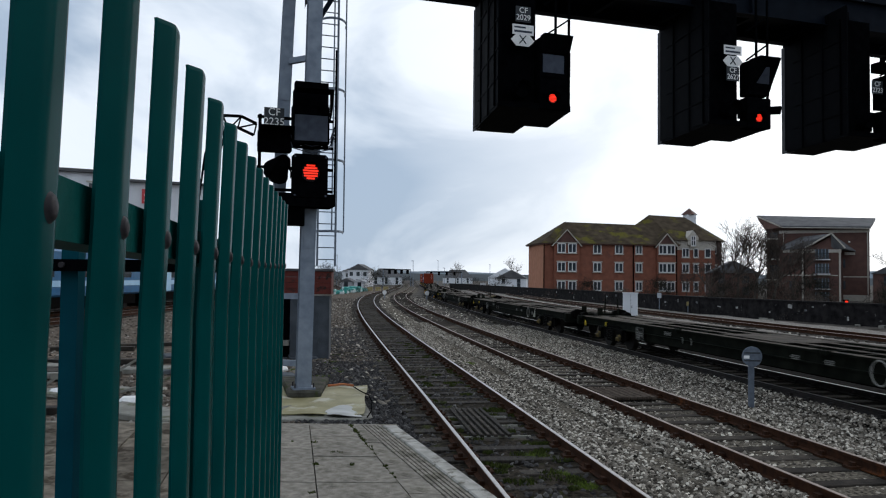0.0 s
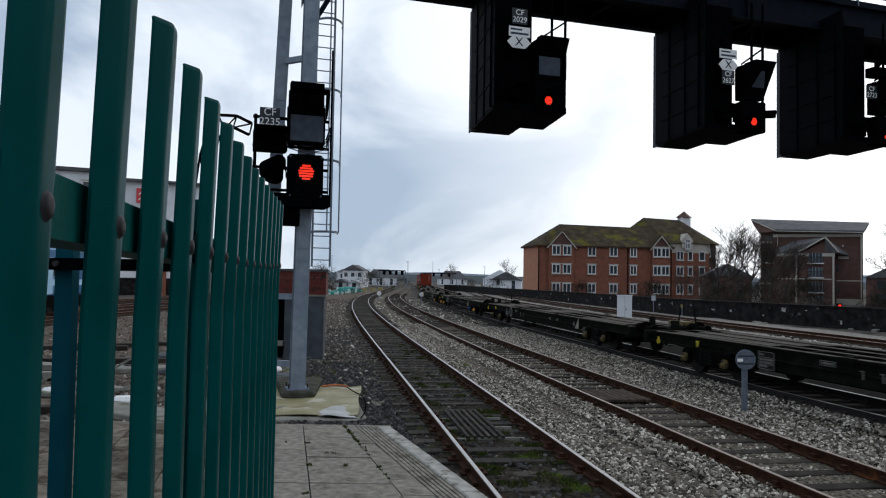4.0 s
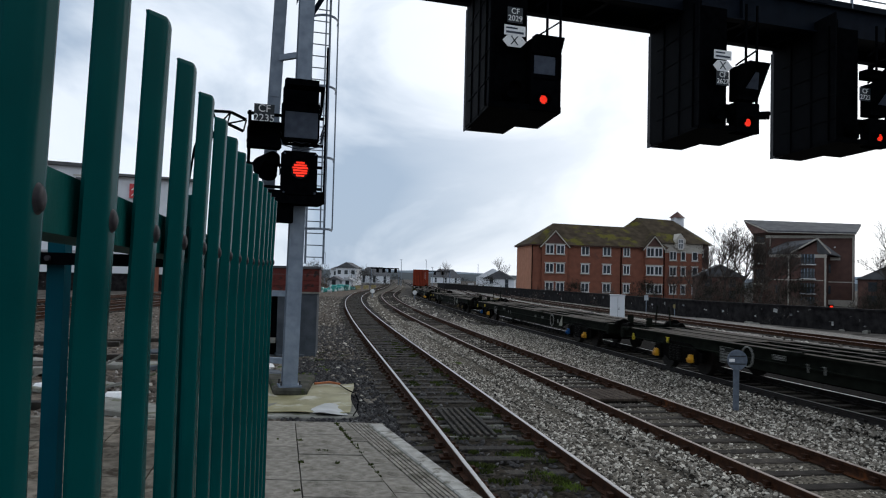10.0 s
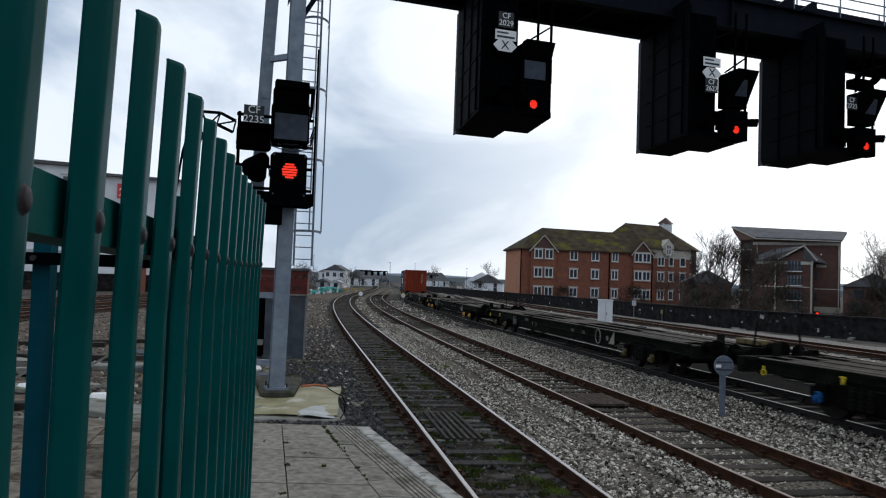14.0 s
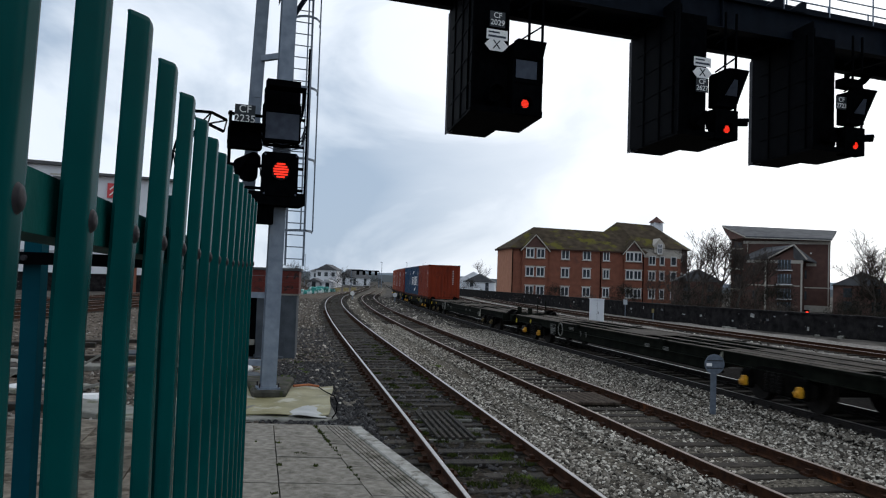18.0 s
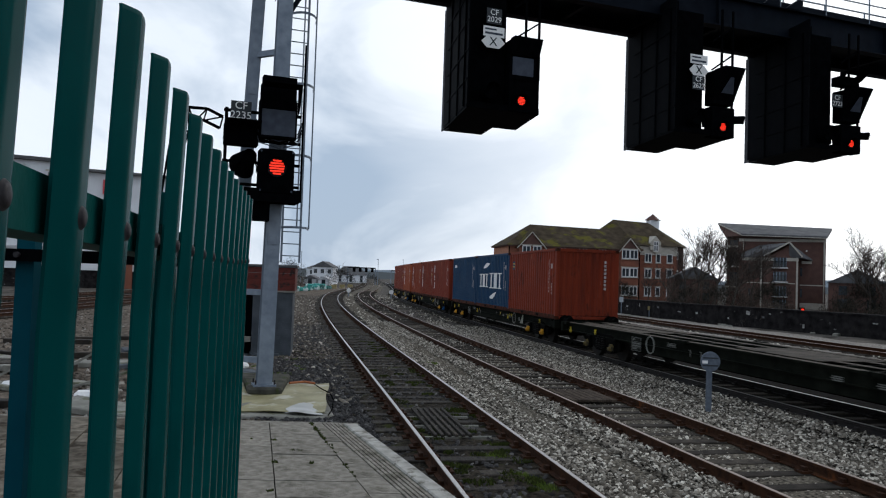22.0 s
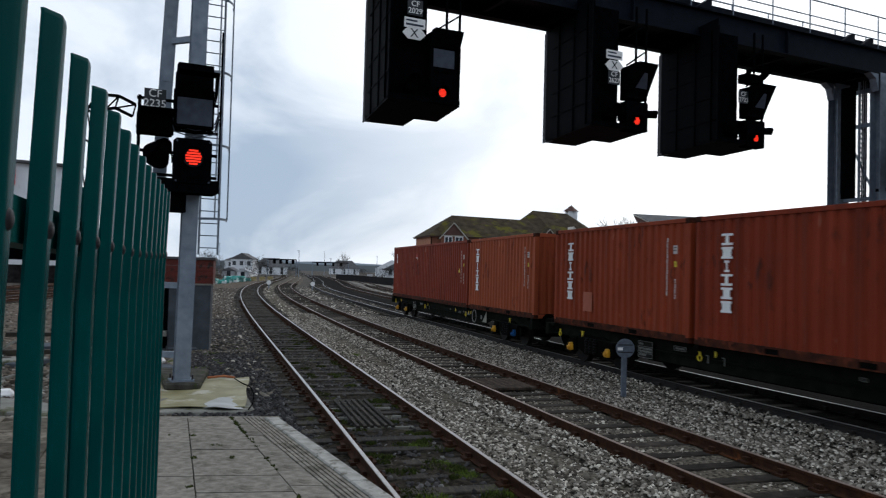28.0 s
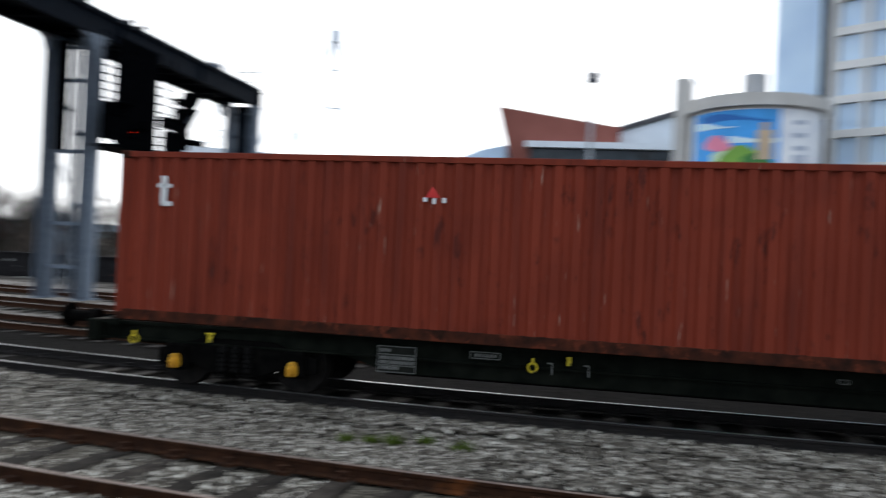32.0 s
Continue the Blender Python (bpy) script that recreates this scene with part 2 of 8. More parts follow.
AMBER = mat("amber_axlebox_cap", (0.50, 0.22, 0.01), (0.62, 0.32, 0.02), 0.4, 0, 10, spot=(0.2, 0.1, 0.02), spot_scale=9)
BLUECAP = mat("blue_axlebox_cap", (0.008, 0.055, 0.17), (0.014, 0.085, 0.24), 0.6, 0, 8, spot=(0.005, 0.012, 0.03), spot_at=0.55, spot_scale=9, spec=0.1)
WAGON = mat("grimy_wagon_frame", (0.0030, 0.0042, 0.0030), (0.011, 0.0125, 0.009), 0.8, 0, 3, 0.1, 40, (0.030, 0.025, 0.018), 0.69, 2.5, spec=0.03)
# worn deck, brightened to show its tops catching the sky's light
WAGONTOP = mat("worn_lit_wagon_deck", (0.040, 0.034, 0.028), (0.095, 0.080, 0.064), 0.85, 0, 2.5, 0.3, 40, (0.022, 0.020, 0.018), 0.55, 1.5, spec=0.1)
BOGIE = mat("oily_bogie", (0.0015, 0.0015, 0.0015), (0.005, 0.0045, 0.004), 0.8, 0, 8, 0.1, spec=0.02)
WHEEL = mat("dark_wheel_steel", (0.006, 0.005, 0.0045), (0.018, 0.015, 0.013), 0.6, 0.1, 8, spec=0.1)
WHITEP = mat("white_marking", (0.72, 0.71, 0.69), (0.80, 0.79, 0.77), 0.6, 0, 20, spot=(0.45, 0.38, 0.34), spot_at=0.66, spot_scale=9)
WHITEDIRT = mat("faded_white_lettering", (0.42, 0.36, 0.33), (0.56, 0.50, 0.46), 0.7, 0, 12)

FADEDMARK = mat("faded_grey_marking", (0.10, 0.10, 0.09), (0.17, 0.168, 0.155), 0.8, 0, 14)


def corrugated(name, c1, c2, stain, scuff):
    """Weathered container paint: broad stains plus thin pale scuffs that run down the ribs."""
    m = mat(name, c1, c2, 0.62, 0, 1.4, 0.10, 25, stain, 0.61, 3.0, stretch=(1, 1, 0.35), spec=0.14)
    nt = m.node_tree
    L = nt.links.new
    b = nt.nodes["Principled BSDF"]
    old = b.inputs["Base Color"].links[0].from_socket
    co = nt.nodes.new("ShaderNodeTexCoord")
    mp = nt.nodes.new("ShaderNodeMapping")
    mp.inputs["Scale"].default_value = (13.0, 13.0, 0.9)
    n = nt.nodes.new("ShaderNodeTexNoise")
    n.inputs["Scale"].default_value = 1.0
    n.inputs["Detail"].default_value = 6
    n.inputs["Roughness"].default_value = 0.7
    mr = nt.nodes.new("ShaderNodeMapRange")
    mr.inputs["From Min"].default_value = 0.665
    mr.inputs["From Max"].default_value = 0.77
    mr.inputs["To Max"].default_value = 0.75
    mx = nt.nodes.new("ShaderNodeMixRGB")
    mx.inputs[2].default_value = (*scuff, 1)
    L(co.outputs["Object"], mp.inputs[0])
    L(mp.outputs[0], n.inputs["Vector"])
    L(n.outputs["Fac"], mr.inputs["Value"])
    L(mr.outputs[0], mx.inputs[0])
    L(old, mx.inputs[1])
    # fine scratches and thin rust runs
    last = mx.outputs[0]
    for sc, lo, hi, top, col in (((23, 23, 1.6), 0.70, 0.75, 0.85, scuff), ((3.6, 3.6, 0.30), 0.51, 0.70, 0.58, stain), ((1.1, 1.1, 0.9), 0.53, 0.70, 0.30, stain), ((31, 31, 5.0), 0.66, 0.72, 0.7, tuple(v * 0.45 for v in stain))):
        m2 = nt.nodes.new("ShaderNodeMapping")
        m2.inputs["Scale"].default_value = sc
        m2.inputs["Location"].default_value = (sc[0] * 0.37, 1.7, 0.6)
        n2 = nt.nodes.new("ShaderNodeTexNoise")
        n2.inputs["Scale"].default_value = 1.0
        n2.inputs["Detail"].default_value = 5
        r2 = nt.nodes.new("ShaderNodeMapRange")
        r2.inputs["From Min"].default_value = lo
        r2.inputs["From Max"].default_value = hi
        r2.inputs["To Max"].default_value = top
        x2 = nt.nodes.new("ShaderNodeMixRGB")
        x2.inputs[2].default_value = (*col, 1)
        L(co.outputs["Object"], m2.inputs[0])
        L(m2.outputs[0], n2.inputs["Vector"])
        L(n2.outputs["Fac"], r2.inputs["Value"])
        L(r2.outputs[0], x2.inputs[0])
        L(last, x2.inputs[1])
        last = x2.outputs[0]
    L(last, b.inputs["Base Color"])
    return m


GRIME = mat("grimy_container_rail", (0.020, 0.0105, 0.0075), (0.075, 0.022, 0.012), 0.8, 0, 5, 0.3, 30, (0.12, 0.030, 0.016), 0.55, 4, spec=0.05)
RED1 = corrugated("red_oxide_container", (0.172, 0.0240, 0.0086), (0.222, 0.0330, 0.0120), (0.070, 0.0145, 0.0080), (0.2924, 0.1290, 0.0860))
RED2 = corrugated("maroon_container", (0.182, 0.0285, 0.0132), (0.228, 0.0365, 0.0170), (0.085, 0.0150, 0.0090), (0.42, 0.28, 0.21))
RED4 = corrugated("deep_rust_container", (0.220, 0.036, 0.0115), (0.268, 0.046, 0.016), (0.110, 0.022, 0.010), (0.36, 0.13, 0.075))
RED3 = corrugated("faded_rust_container", (0.290, 0.062, 0.023), (0.340, 0.078, 0.031), (0.165, 0.038, 0.019), (0.42, 0.17, 0.10))
BLUEC = corrugated("dark_blue_container", (0.0055, 0.0350, 0.086), (0.0085, 0.0480, 0.110), (0.012, 0.034, 0.056), (0.085, 0.125, 0.190))
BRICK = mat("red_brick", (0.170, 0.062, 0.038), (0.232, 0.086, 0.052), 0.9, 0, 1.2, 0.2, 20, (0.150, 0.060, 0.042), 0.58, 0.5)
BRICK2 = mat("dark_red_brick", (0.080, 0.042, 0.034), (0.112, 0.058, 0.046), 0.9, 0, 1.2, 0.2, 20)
BUFF = mat("buff_brick_end", (0.34, 0.15, 0.085), (0.42, 0.19, 0.115), 0.9, 0, 1.2, 0.2, 20)
ROOFT = mat("mossy_roof_tile", (0.034, 0.026, 0.018), (0.072, 0.055, 0.036), 0.95, 0, 0.9, 0.4, 8, (0.096, 0.086, 0.018), 0.535, 0.26, spec=0.06)
SLATE = mat("slate_roof", (0.060, 0.060, 0.064), (0.105, 0.104, 0.106), 0.8, 0, 1)
CREAM = mat("cream_trim", (0.38, 0.35, 0.30), (0.47, 0.43, 0.37), 0.8, 0, 3)
WHITEW = mat("white_window_frame", (0.58, 0.57, 0.56), (0.68, 0.67, 0.66), 0.5, 0, 3)
WHITEPAINT = mat("white_render", (0.62, 0.63, 0.65), (0.74, 0.75, 0.77), 0.8, 0, 0.4, spot=(0.5, 0.5, 0.5), spot_scale=0.6)
PANE = mat("dark_window_glass", (0.02, 0.025, 0.03), (0.05, 0.06, 0.07), 0.08, 0, 1)
PATCHW = mat("faded_white_patch", (0.22, 0.22, 0.21), (0.40, 0.39, 0.37), 0.9, 0, 6)
PATCHG = mat("dull_grey_patch", (0.08, 0.08, 0.085), (0.15, 0.15, 0.155), 0.9, 0, 6)
WALLD = mat("sooty_stone_wall", (0.008, 0.0075, 0.008), (0.026, 0.024, 0.024), 0.95, 0, 2.5, 0.6, 9, (0.30, 0.29, 0.28), 0.655, 2.6, spec=0.05)
BLOCK = mat("grey_blockwork", (0.046, 0.054, 0.064), (0.078, 0.088, 0.100), 0.9, 0, 3, 0.3, 30)
REDPANEL = mat("red_brown_panel", (0.085, 0.012, 0.008), (0.13, 0.020, 0.012), 0.7, 0, 3, spot=(0.02, 0.008, 0.006), spot_at=0.56, spot_scale=3)
BARK = mat("winter_bark", (0.046, 0.037, 0.030), (0.085, 0.068, 0.055), 0.95, 0, 6)
TWIG = mat("winter_twigs", (0.040, 0.031, 0.025), (0.072, 0.056, 0.045), 0.95, 0, 3)
SCRUB = island("brown_twig_scrub", [(0.036, 0.028, 0.022), (0.085, 0.067, 0.054), (0.14, 0.112, 0.092)])
HEDGE = island("dark_winter_scrub", [(0.010, 0.010, 0.008), (0.024, 0.022, 0.016), (0.042, 0.036, 0.028)])
LAMPRED = lit("red_signal_led", (1.0, 0.030, 0.008), 1.0)

TEAL = mat("teal_sack", (0.02, 0.20, 0.17), (0.06, 0.34, 0.30), 0.7, 0, 3, spot=(0.62, 0.68, 0.68), spot_at=0.50, spot_scale=1.5)
TEALDARK = mat("dark_green_sack", (0.008, 0.06, 0.055), (0.03, 0.16, 0.14), 0.7, 0, 3, spot=(0.40, 0.52, 0.50), spot_at=0.56, spot_scale=1.6)
OCHRE = mat("dull_ochre_paint", (0.22, 0.17, 0.06), (0.32, 0.26, 0.12), 0.8, 0, 3, spot=(0.40, 0.38, 0.33), spot_at=0.55, spot_scale=2)
BLUETRAIN = mat("blue_train_paint", (0.010, 0.085, 0.20), (0.018, 0.12, 0.26), 0.3, 0, 2)
PALEBLUE = mat("pale_blue_train_door", (0.30, 0.50, 0.68), (0.38, 0.58, 0.75), 0.35, 0, 2)
COPPER = mat("red_brown_roof_sheet", (0.24, 0.075, 0.055), (0.30, 0.10, 0.075), 0.7, 0, 0.3)
STEELW = mat("white_steel_mast", (0.76, 0.80, 0.84), (0.84, 0.88, 0.92), 0.5, 0, 0.5)
# bright blue base stands in for sky reflected in the glass
GLASSB = mat("sky_coloured_glass", (0.50, 0.66, 0.86), (0.66, 0.82, 0.97), 0.10, 0, 0.15, spec=0.6)
TOWERSTONE = mat("white_stone_grid", (0.74, 0.72, 0.69), (0.82, 0.80, 0.77), 0.8, 0, 0.5)
DISCGREY = mat("grey_disc_paint", (0.085, 0.100, 0.125), (0.125, 0.145, 0.175), 0.6, 0, 12, spec=0.1)
GREYCLAD = mat("pale_grey_cladding", (0.38, 0.38, 0.385), (0.46, 0.46, 0.47), 0.7, 0, 0.5)
STONEC = mat("pale_stone_cladding", (0.55, 0.52, 0.48), (0.64, 0.61, 0.57), 0.8, 0, 0.5)

# ---------------------------------------------------------------- mesh helpers
def bm_box(bm, x0, x1, y0, y1, z0, z1, m=None):
    v = [bm.verts.new(p) for p in ((x0, y0, z0), (x1, y0, z0), (x1, y1, z0), (x0, y1, z0),
                                   (x0, y0, z1), (x1, y0, z1), (x1, y1, z1), (x0, y1, z1))]
    if m is not None:
        for q in v:
            q.co = m @ q.co
    for f in ((3, 2, 1, 0), (4, 5, 6, 7), (0, 1, 5, 4), (1, 2, 6, 5), (2, 3, 7, 6), (3, 0, 4, 7)):
        bm.faces.new([v[i] for i in f])
    return v


def bm_tube(bm, a, b, r, seg=8, r2=None):
    a, b = Vector(a), Vector(b)
    d = (b - a).normalized()
    s = d.cross(Vector((0, 0, 1)) if abs(d.z) < 0.9 else Vector((1, 0, 0))).normalized()
    t = d.cross(s)
    r2 = r if r2 is None else r2
    rings = []
    for p, q in ((a, r), (b, r2)):
        rings.append([bm.verts.new(p + (s * math.cos(k * 2 * math.pi / seg) + t * math.sin(k * 2 * math.pi / seg)) * q) for k in range(seg)])
    for k in range(seg):
        bm.faces.new((rings[0][k], rings[0][(k + 1) % seg], rings[1][(k + 1) % seg], rings[1][k]))
    bm.faces.new(rings[0][::-1])
    bm.faces.new(rings[1])


def bm_beam(bm, a, b, w, h):
    """A rectangular bar from a to b, w wide and h high."""
    a, b = Vector(a), Vector(b)
    d = (b - a).normalized()
    s = d.cross(Vector((0, 0, 1)) if abs(d.z) < 0.95 else Vector((0, 1, 0))).normalized()
    t = s.cross(d)
    v = []
    for p in (a, b):
        for i, j in ((-1, -1), (1, -1), (1, 1), (-1, 1)):
            v.append(bm.verts.new(p + s * (w / 2 * i) + t * (h / 2 * j)))
    for f in ((0, 1, 2, 3), (7, 6, 5, 4), (0, 4, 5, 1), (1, 5, 6, 2), (2, 6, 7, 3), (3, 7, 4, 0)):
        bm.faces.new([v[i] for i in f])


def bm_prism(bm, pts, axis, lo, hi):
    """Extrude a 2D outline along an axis: 'x' takes (y, z), 'y' takes (x, z), 'z' takes (x, y)."""
    def at(p, q):
        return {"x": (q, p[0], p[1]), "y": (p[0], q, p[1]), "z": (p[0], p[1], q)}[axis]
    a = [bm.verts.new(at(p, lo)) for p in pts]
    b = [bm.verts.new(at(p, hi)) for p in pts]
    n = len(pts)
    bm.faces.new(a)
    bm.faces.new(b[::-1])
    for i in range(n):
        bm.faces.new((a[i], a[(i + 1) % n], b[(i + 1) % n], b[i]))


def bm_ring(bm, c, axis, r, tube, seg=20, sub=6):
    """A torus about the axis 'x', 'y' or 'z'."""
    rings = []
    for k in range(seg):
        a = k * 2 * math.pi / seg
        ring = []
        for j in range(sub):
            q = j * 2 * math.pi / sub
            u, v, w = (r + tube * math.cos(q)) * math.cos(a), (r + tube * math.cos(q)) * math.sin(a), tube * math.sin(q)
            p = {"x": (w, u, v), "y": (u, w, v), "z": (u, v, w)}[axis]
            ring.append(bm.verts.new(Vector(c) + Vector(p)))
        rings.append(ring)
    for k in range(seg):
        for j in range(sub):
            bm.faces.new((rings[k][j], rings[(k + 1) % seg][j], rings[(k + 1) % seg][(j + 1) % sub], rings[k][(j + 1) % sub]))


def mesh_of(name, bm, material, bevel=0.0, smooth=False):
    bmesh.ops.recalc_face_normals(bm, faces=bm.faces)
    if bevel:
        bmesh.ops.bevel(bm, geom=[e for e in bm.edges if e.calc_face_angle(0) > 0.5], offset=bevel, segments=1, affect="EDGES")
    me = bpy.data.meshes.new(name)
    bm.to_mesh(me)
    bm.free()
    me.materials.append(material)
    if smooth:
        me.polygons.foreach_set("use_smooth", [True] * len(me.polygons))
    return me


def part(name, bm, material, parent, label="", bevel=0.0, smooth=False, m=None):
    ob = new(name, mesh_of(name, bm, material, bevel, smooth))
    ob.parent = parent
    if m is not None:
        ob.matrix_basis = m
    return tagged(ob, label)


def single(name, bm, material, label="", category="", group="", kind="", bevel=0.0, smooth=False, m=None):
    ob = new(name, mesh_of(name, bm, material, bevel, smooth))
    if m is not None:
        ob.matrix_basis = m
    return tagged(ob, label, category, group, kind)


def thing(name, m, label, category, group="", kind=""):
    ob = new(name)
    ob.empty_display_size = 0.2
    ob.matrix_basis = m
    return tagged(ob, label, category, group, kind)


def share(name, me, parent, m):
    ob = new(name, me)
    ob.parent = parent
    ob.matrix_basis = m
    return ob


def box(x0, x1, y0, y1, z0, z1):
    bm = bmesh.new()
    bm_box(bm, x0, x1, y0, y1, z0, z1)
    return bm


def pydata(name, verts, faces, material):
    me = bpy.data.meshes.new(name)
    me.from_pydata(verts, [], faces)
    me.materials.append(material)
    return me


def writing(text, size, material, parent, m, label="", depth=0.004, name="lettering"):
    cu = bpy.data.curves.new(name, "FONT")
    cu.body = text
    cu.size = size
    cu.align_x = "CENTER"
    cu.align_y = "CENTER"
    cu.extrude = depth
    cu.materials.append(material)
    ob = new(name, cu)
    ob.parent = parent
    ob.matrix_basis = m
    return tagged(ob, label)


# ---------------------------------------------------------------- the lines of the tracks
class Line:
    """A smooth line through (y, x) stations, by its length from y = 0."""

    def __init__(self, rows):
        ys, xs = np.array([r[0] for r in rows], float), np.array([r[1] for r in rows], float)
        y = np.arange(ys[0], ys[-1], 0.1)
        m = np.gradient(xs, ys)
        i = np.clip(np.searchsorted(ys, y, side="right") - 1, 0, len(ys) - 2)
        h = ys[i + 1] - ys[i]
        t = (y - ys[i]) / h
        x = (2 * t**3 - 3 * t**2 + 1) * xs[i] + (t**3 - 2 * t**2 + t) * h * m[i] + (3 * t**2 - 2 * t**3) * xs[i + 1] + (t**3 - t**2) * h * m[i + 1]
        self.x, self.y = x, y
        s = np.r_[0, np.cumsum(np.hypot(np.diff(x), np.diff(y)))]
        self.s = s - np.interp(0, y, s)

    def at(self, s):
        return Vector((float(np.interp(s, self.s, self.x)), float(np.interp(s, self.s, self.y)), 0))

    def way(self, s):
        return (self.at(s + 0.5) - self.at(s - 0.5)).normalized()

    def off(self, s, o, z=0.0):
        """The point o to the right of the line, looking along it."""
        w = self.way(s)
        return self.at(s) + Vector((w.y, -w.x, 0)) * o + Vector((0, 0, z))

    def place(self, s):
        w = self.way(s)
        p = self.at(s)
        return pose(p.x, p.y, 0, 0, 0, math.degrees(math.atan2(w.y, w.x)))


LINE_A = Line([(-30, 6.6), (-15, 4.65), (-5, 3.32), (0, 2.65), (5, 1.96), (10, 1.24), (15, 0.52), (20, -0.21), (30, -1.67), (45, -3.76), (70, -6.77), (100, -9.2), (150, -10.3), (200, -11.6), (260, -14.2), (400, -22)])
LINE_B = Line([(-30, 17.4), (-15, 12.06), (-5, 8.61), (0, 7.07), (5, 5.83), (10, 4.89), (15, 4.11), (20, 3.34), (30, 1.87), (45, -0.17), (70, -3.06), (100, -5.4), (150, -6.4), (200, -7.8), (260, -10.4), (400, -18)])
LINE_C = Line([(-120, 90), (-60, 48.5), (-30, 28.56), (-15, 19.36), (-5, 14.25), (0, 12.35), (5, 10.77), (10, 9.59), (15, 8.67), (20, 7.86), (30, 6.46), (45, 4.4), (70, 1.5), (100, -0.9), (150, -1.9), (200, -3.5), (260, -6.2), (400, -14)])


# ---------------------------------------------------------------- ground and tracks
def build_ground():
    rng = np.random.default_rng(3)
    xs = np.concatenate([np.linspace(-3000, -70, 12), np.linspace(-60, 60, 121), np.linspace(70, 3000, 12)])
    ys = np.concatenate([np.linspace(-3000, -60, 10), np.linspace(-50, 130, 181), np.linspace(150, 3000, 14)])
    X, Y = np.meshgrid(xs, ys)
    Z = np.full(X.shape, -0.27) + rng.normal(0, 0.012, X.shape)
    V = np.c_[X.ravel(), Y.ravel(), Z.ravel()]
    n = len(xs)
    F = [(j * n + i, j * n + i + 1, (j + 1) * n + i + 1, (j + 1) * n + i) for j in range(len(ys) - 1) for i in range(n - 1)]
    ob = new("ground", pydata("ground", V.tolist(), F, GROUND))
    tagged(ob, "grey stony railway ground reaching to the horizon", "ground", kind="structure")


def swept(line, s0, s1, step, outline, o):
    """Sweep an outline (across, z) along a line at offset o."""
    ss = np.arange(s0, s1 + step, step)
    verts, faces = [], []
    k = len(outline)
    for s in ss:
        w = line.way(s)
        p = line.at(s)
        side = Vector((w.y, -w.x, 0))
        for a, z in outline:
            q = p + side * (o + a)
            verts.append((q.x, q.y, z))
    for j in range(len(ss) - 1):
        for i in range(k):
            faces.append((j * k + i, j * k + (i + 1) % k, (j + 1) * k + (i + 1) % k, (j + 1) * k + i))
    return verts, faces


RAIL_FOOT = [(-0.07, -0.155), (0.07, -0.155), (0.07, -0.14), (0.014, -0.125), (0.014, -0.045), (0.036, -0.035), (0.036, -0.006), (-0.036, -0.006), (-0.036, -0.035), (-0.014, -0.045), (-0.014, -0.125), (-0.07, -0.14)]
RAIL_HEAD = [(-0.026, -0.0058), (0.026, -0.0058), (0.026, -0.002), (0.018, 0.0), (-0.018, 0.0), (-0.026, -0.002)]


def build_track(line, s0, s1, label, head, sleeper, near, spacing=0.68, sl_top=-0.15, web=None):
    tr = thing("railway_track", pose(0, 0, 0), label, "railway track", "parallel tracks", "structure")
    for o in (-0.7525, 0.7525):
        v, f = swept(line, s0, s1, 1.0, RAIL_FOOT, o)
        r = new("rail", pydata("rail", v, f, web or RAILRUST))
        r.parent = tr
        v, f = swept(line, s0, s1, 1.0, RAIL_HEAD, o)
        h = new("rail_head", pydata("rail_head", v, f, head))
        h.parent = r
    rnd = random.Random(len(label))
    bm = bmesh.new()
    bm_box(bm, -0.125, 0.125, -1.27, 1.27, -0.16, 0.0)
    me = mesh_of("sleeper", bm, sleeper, 0.012)
    bmc = bmesh.new()
    for o in (-0.7525, 0.7525):
        bm_box(bmc, -0.09, 0.09, o - 0.17, o + 0.17, 0.0, 0.035)
        bm_box(bmc, -0.05, 0.05, o - 0.12, o - 0.06, 0.03, 0.085)
        bm_box(bmc, -0.05, 0.05, o + 0.06, o + 0.12, 0.03, 0.085)
    chair = mesh_of("rail_chair", bmc, web or RAILRUST)
    s = s0
    vv, ff = [], []
    while s < s1:
        m = line.place(s) @ pose(rnd.uniform(-0.03, 0.03), rnd.uniform(-0.04, 0.04), sl_top + rnd.uniform(-0.02, 0.008), 0, 0, rnd.uniform(-1.5, 1.5))
        if near[0] < s < near[1]:
            ob = share("sleeper", me, tr, m)
            share("rail_chair", chair, ob, pose(0, 0, 0))
        elif s < 130:
            b = len(vv)
            for x in (-0.125, 0.125):
                for y in (-1.27, 1.27):
                    for z in (-0.16, 0.0):
                        vv.append(tuple(m @ Vector((x, y, z))))
            ff += [(b + 1, b + 3, b + 7, b + 5), (b, b + 1, b + 5, b + 4), (b + 2, b + 6, b + 7, b + 3), (b, b + 2, b + 3, b + 1), (b + 4, b + 5, b + 7, b + 6)]
        s += spacing
    if vv:
        ob = new("distant_sleepers", pydata("distant_sleepers", vv, ff, sleeper))
        ob.parent = tr
        tagged(ob, kind="stuff")
    return tr


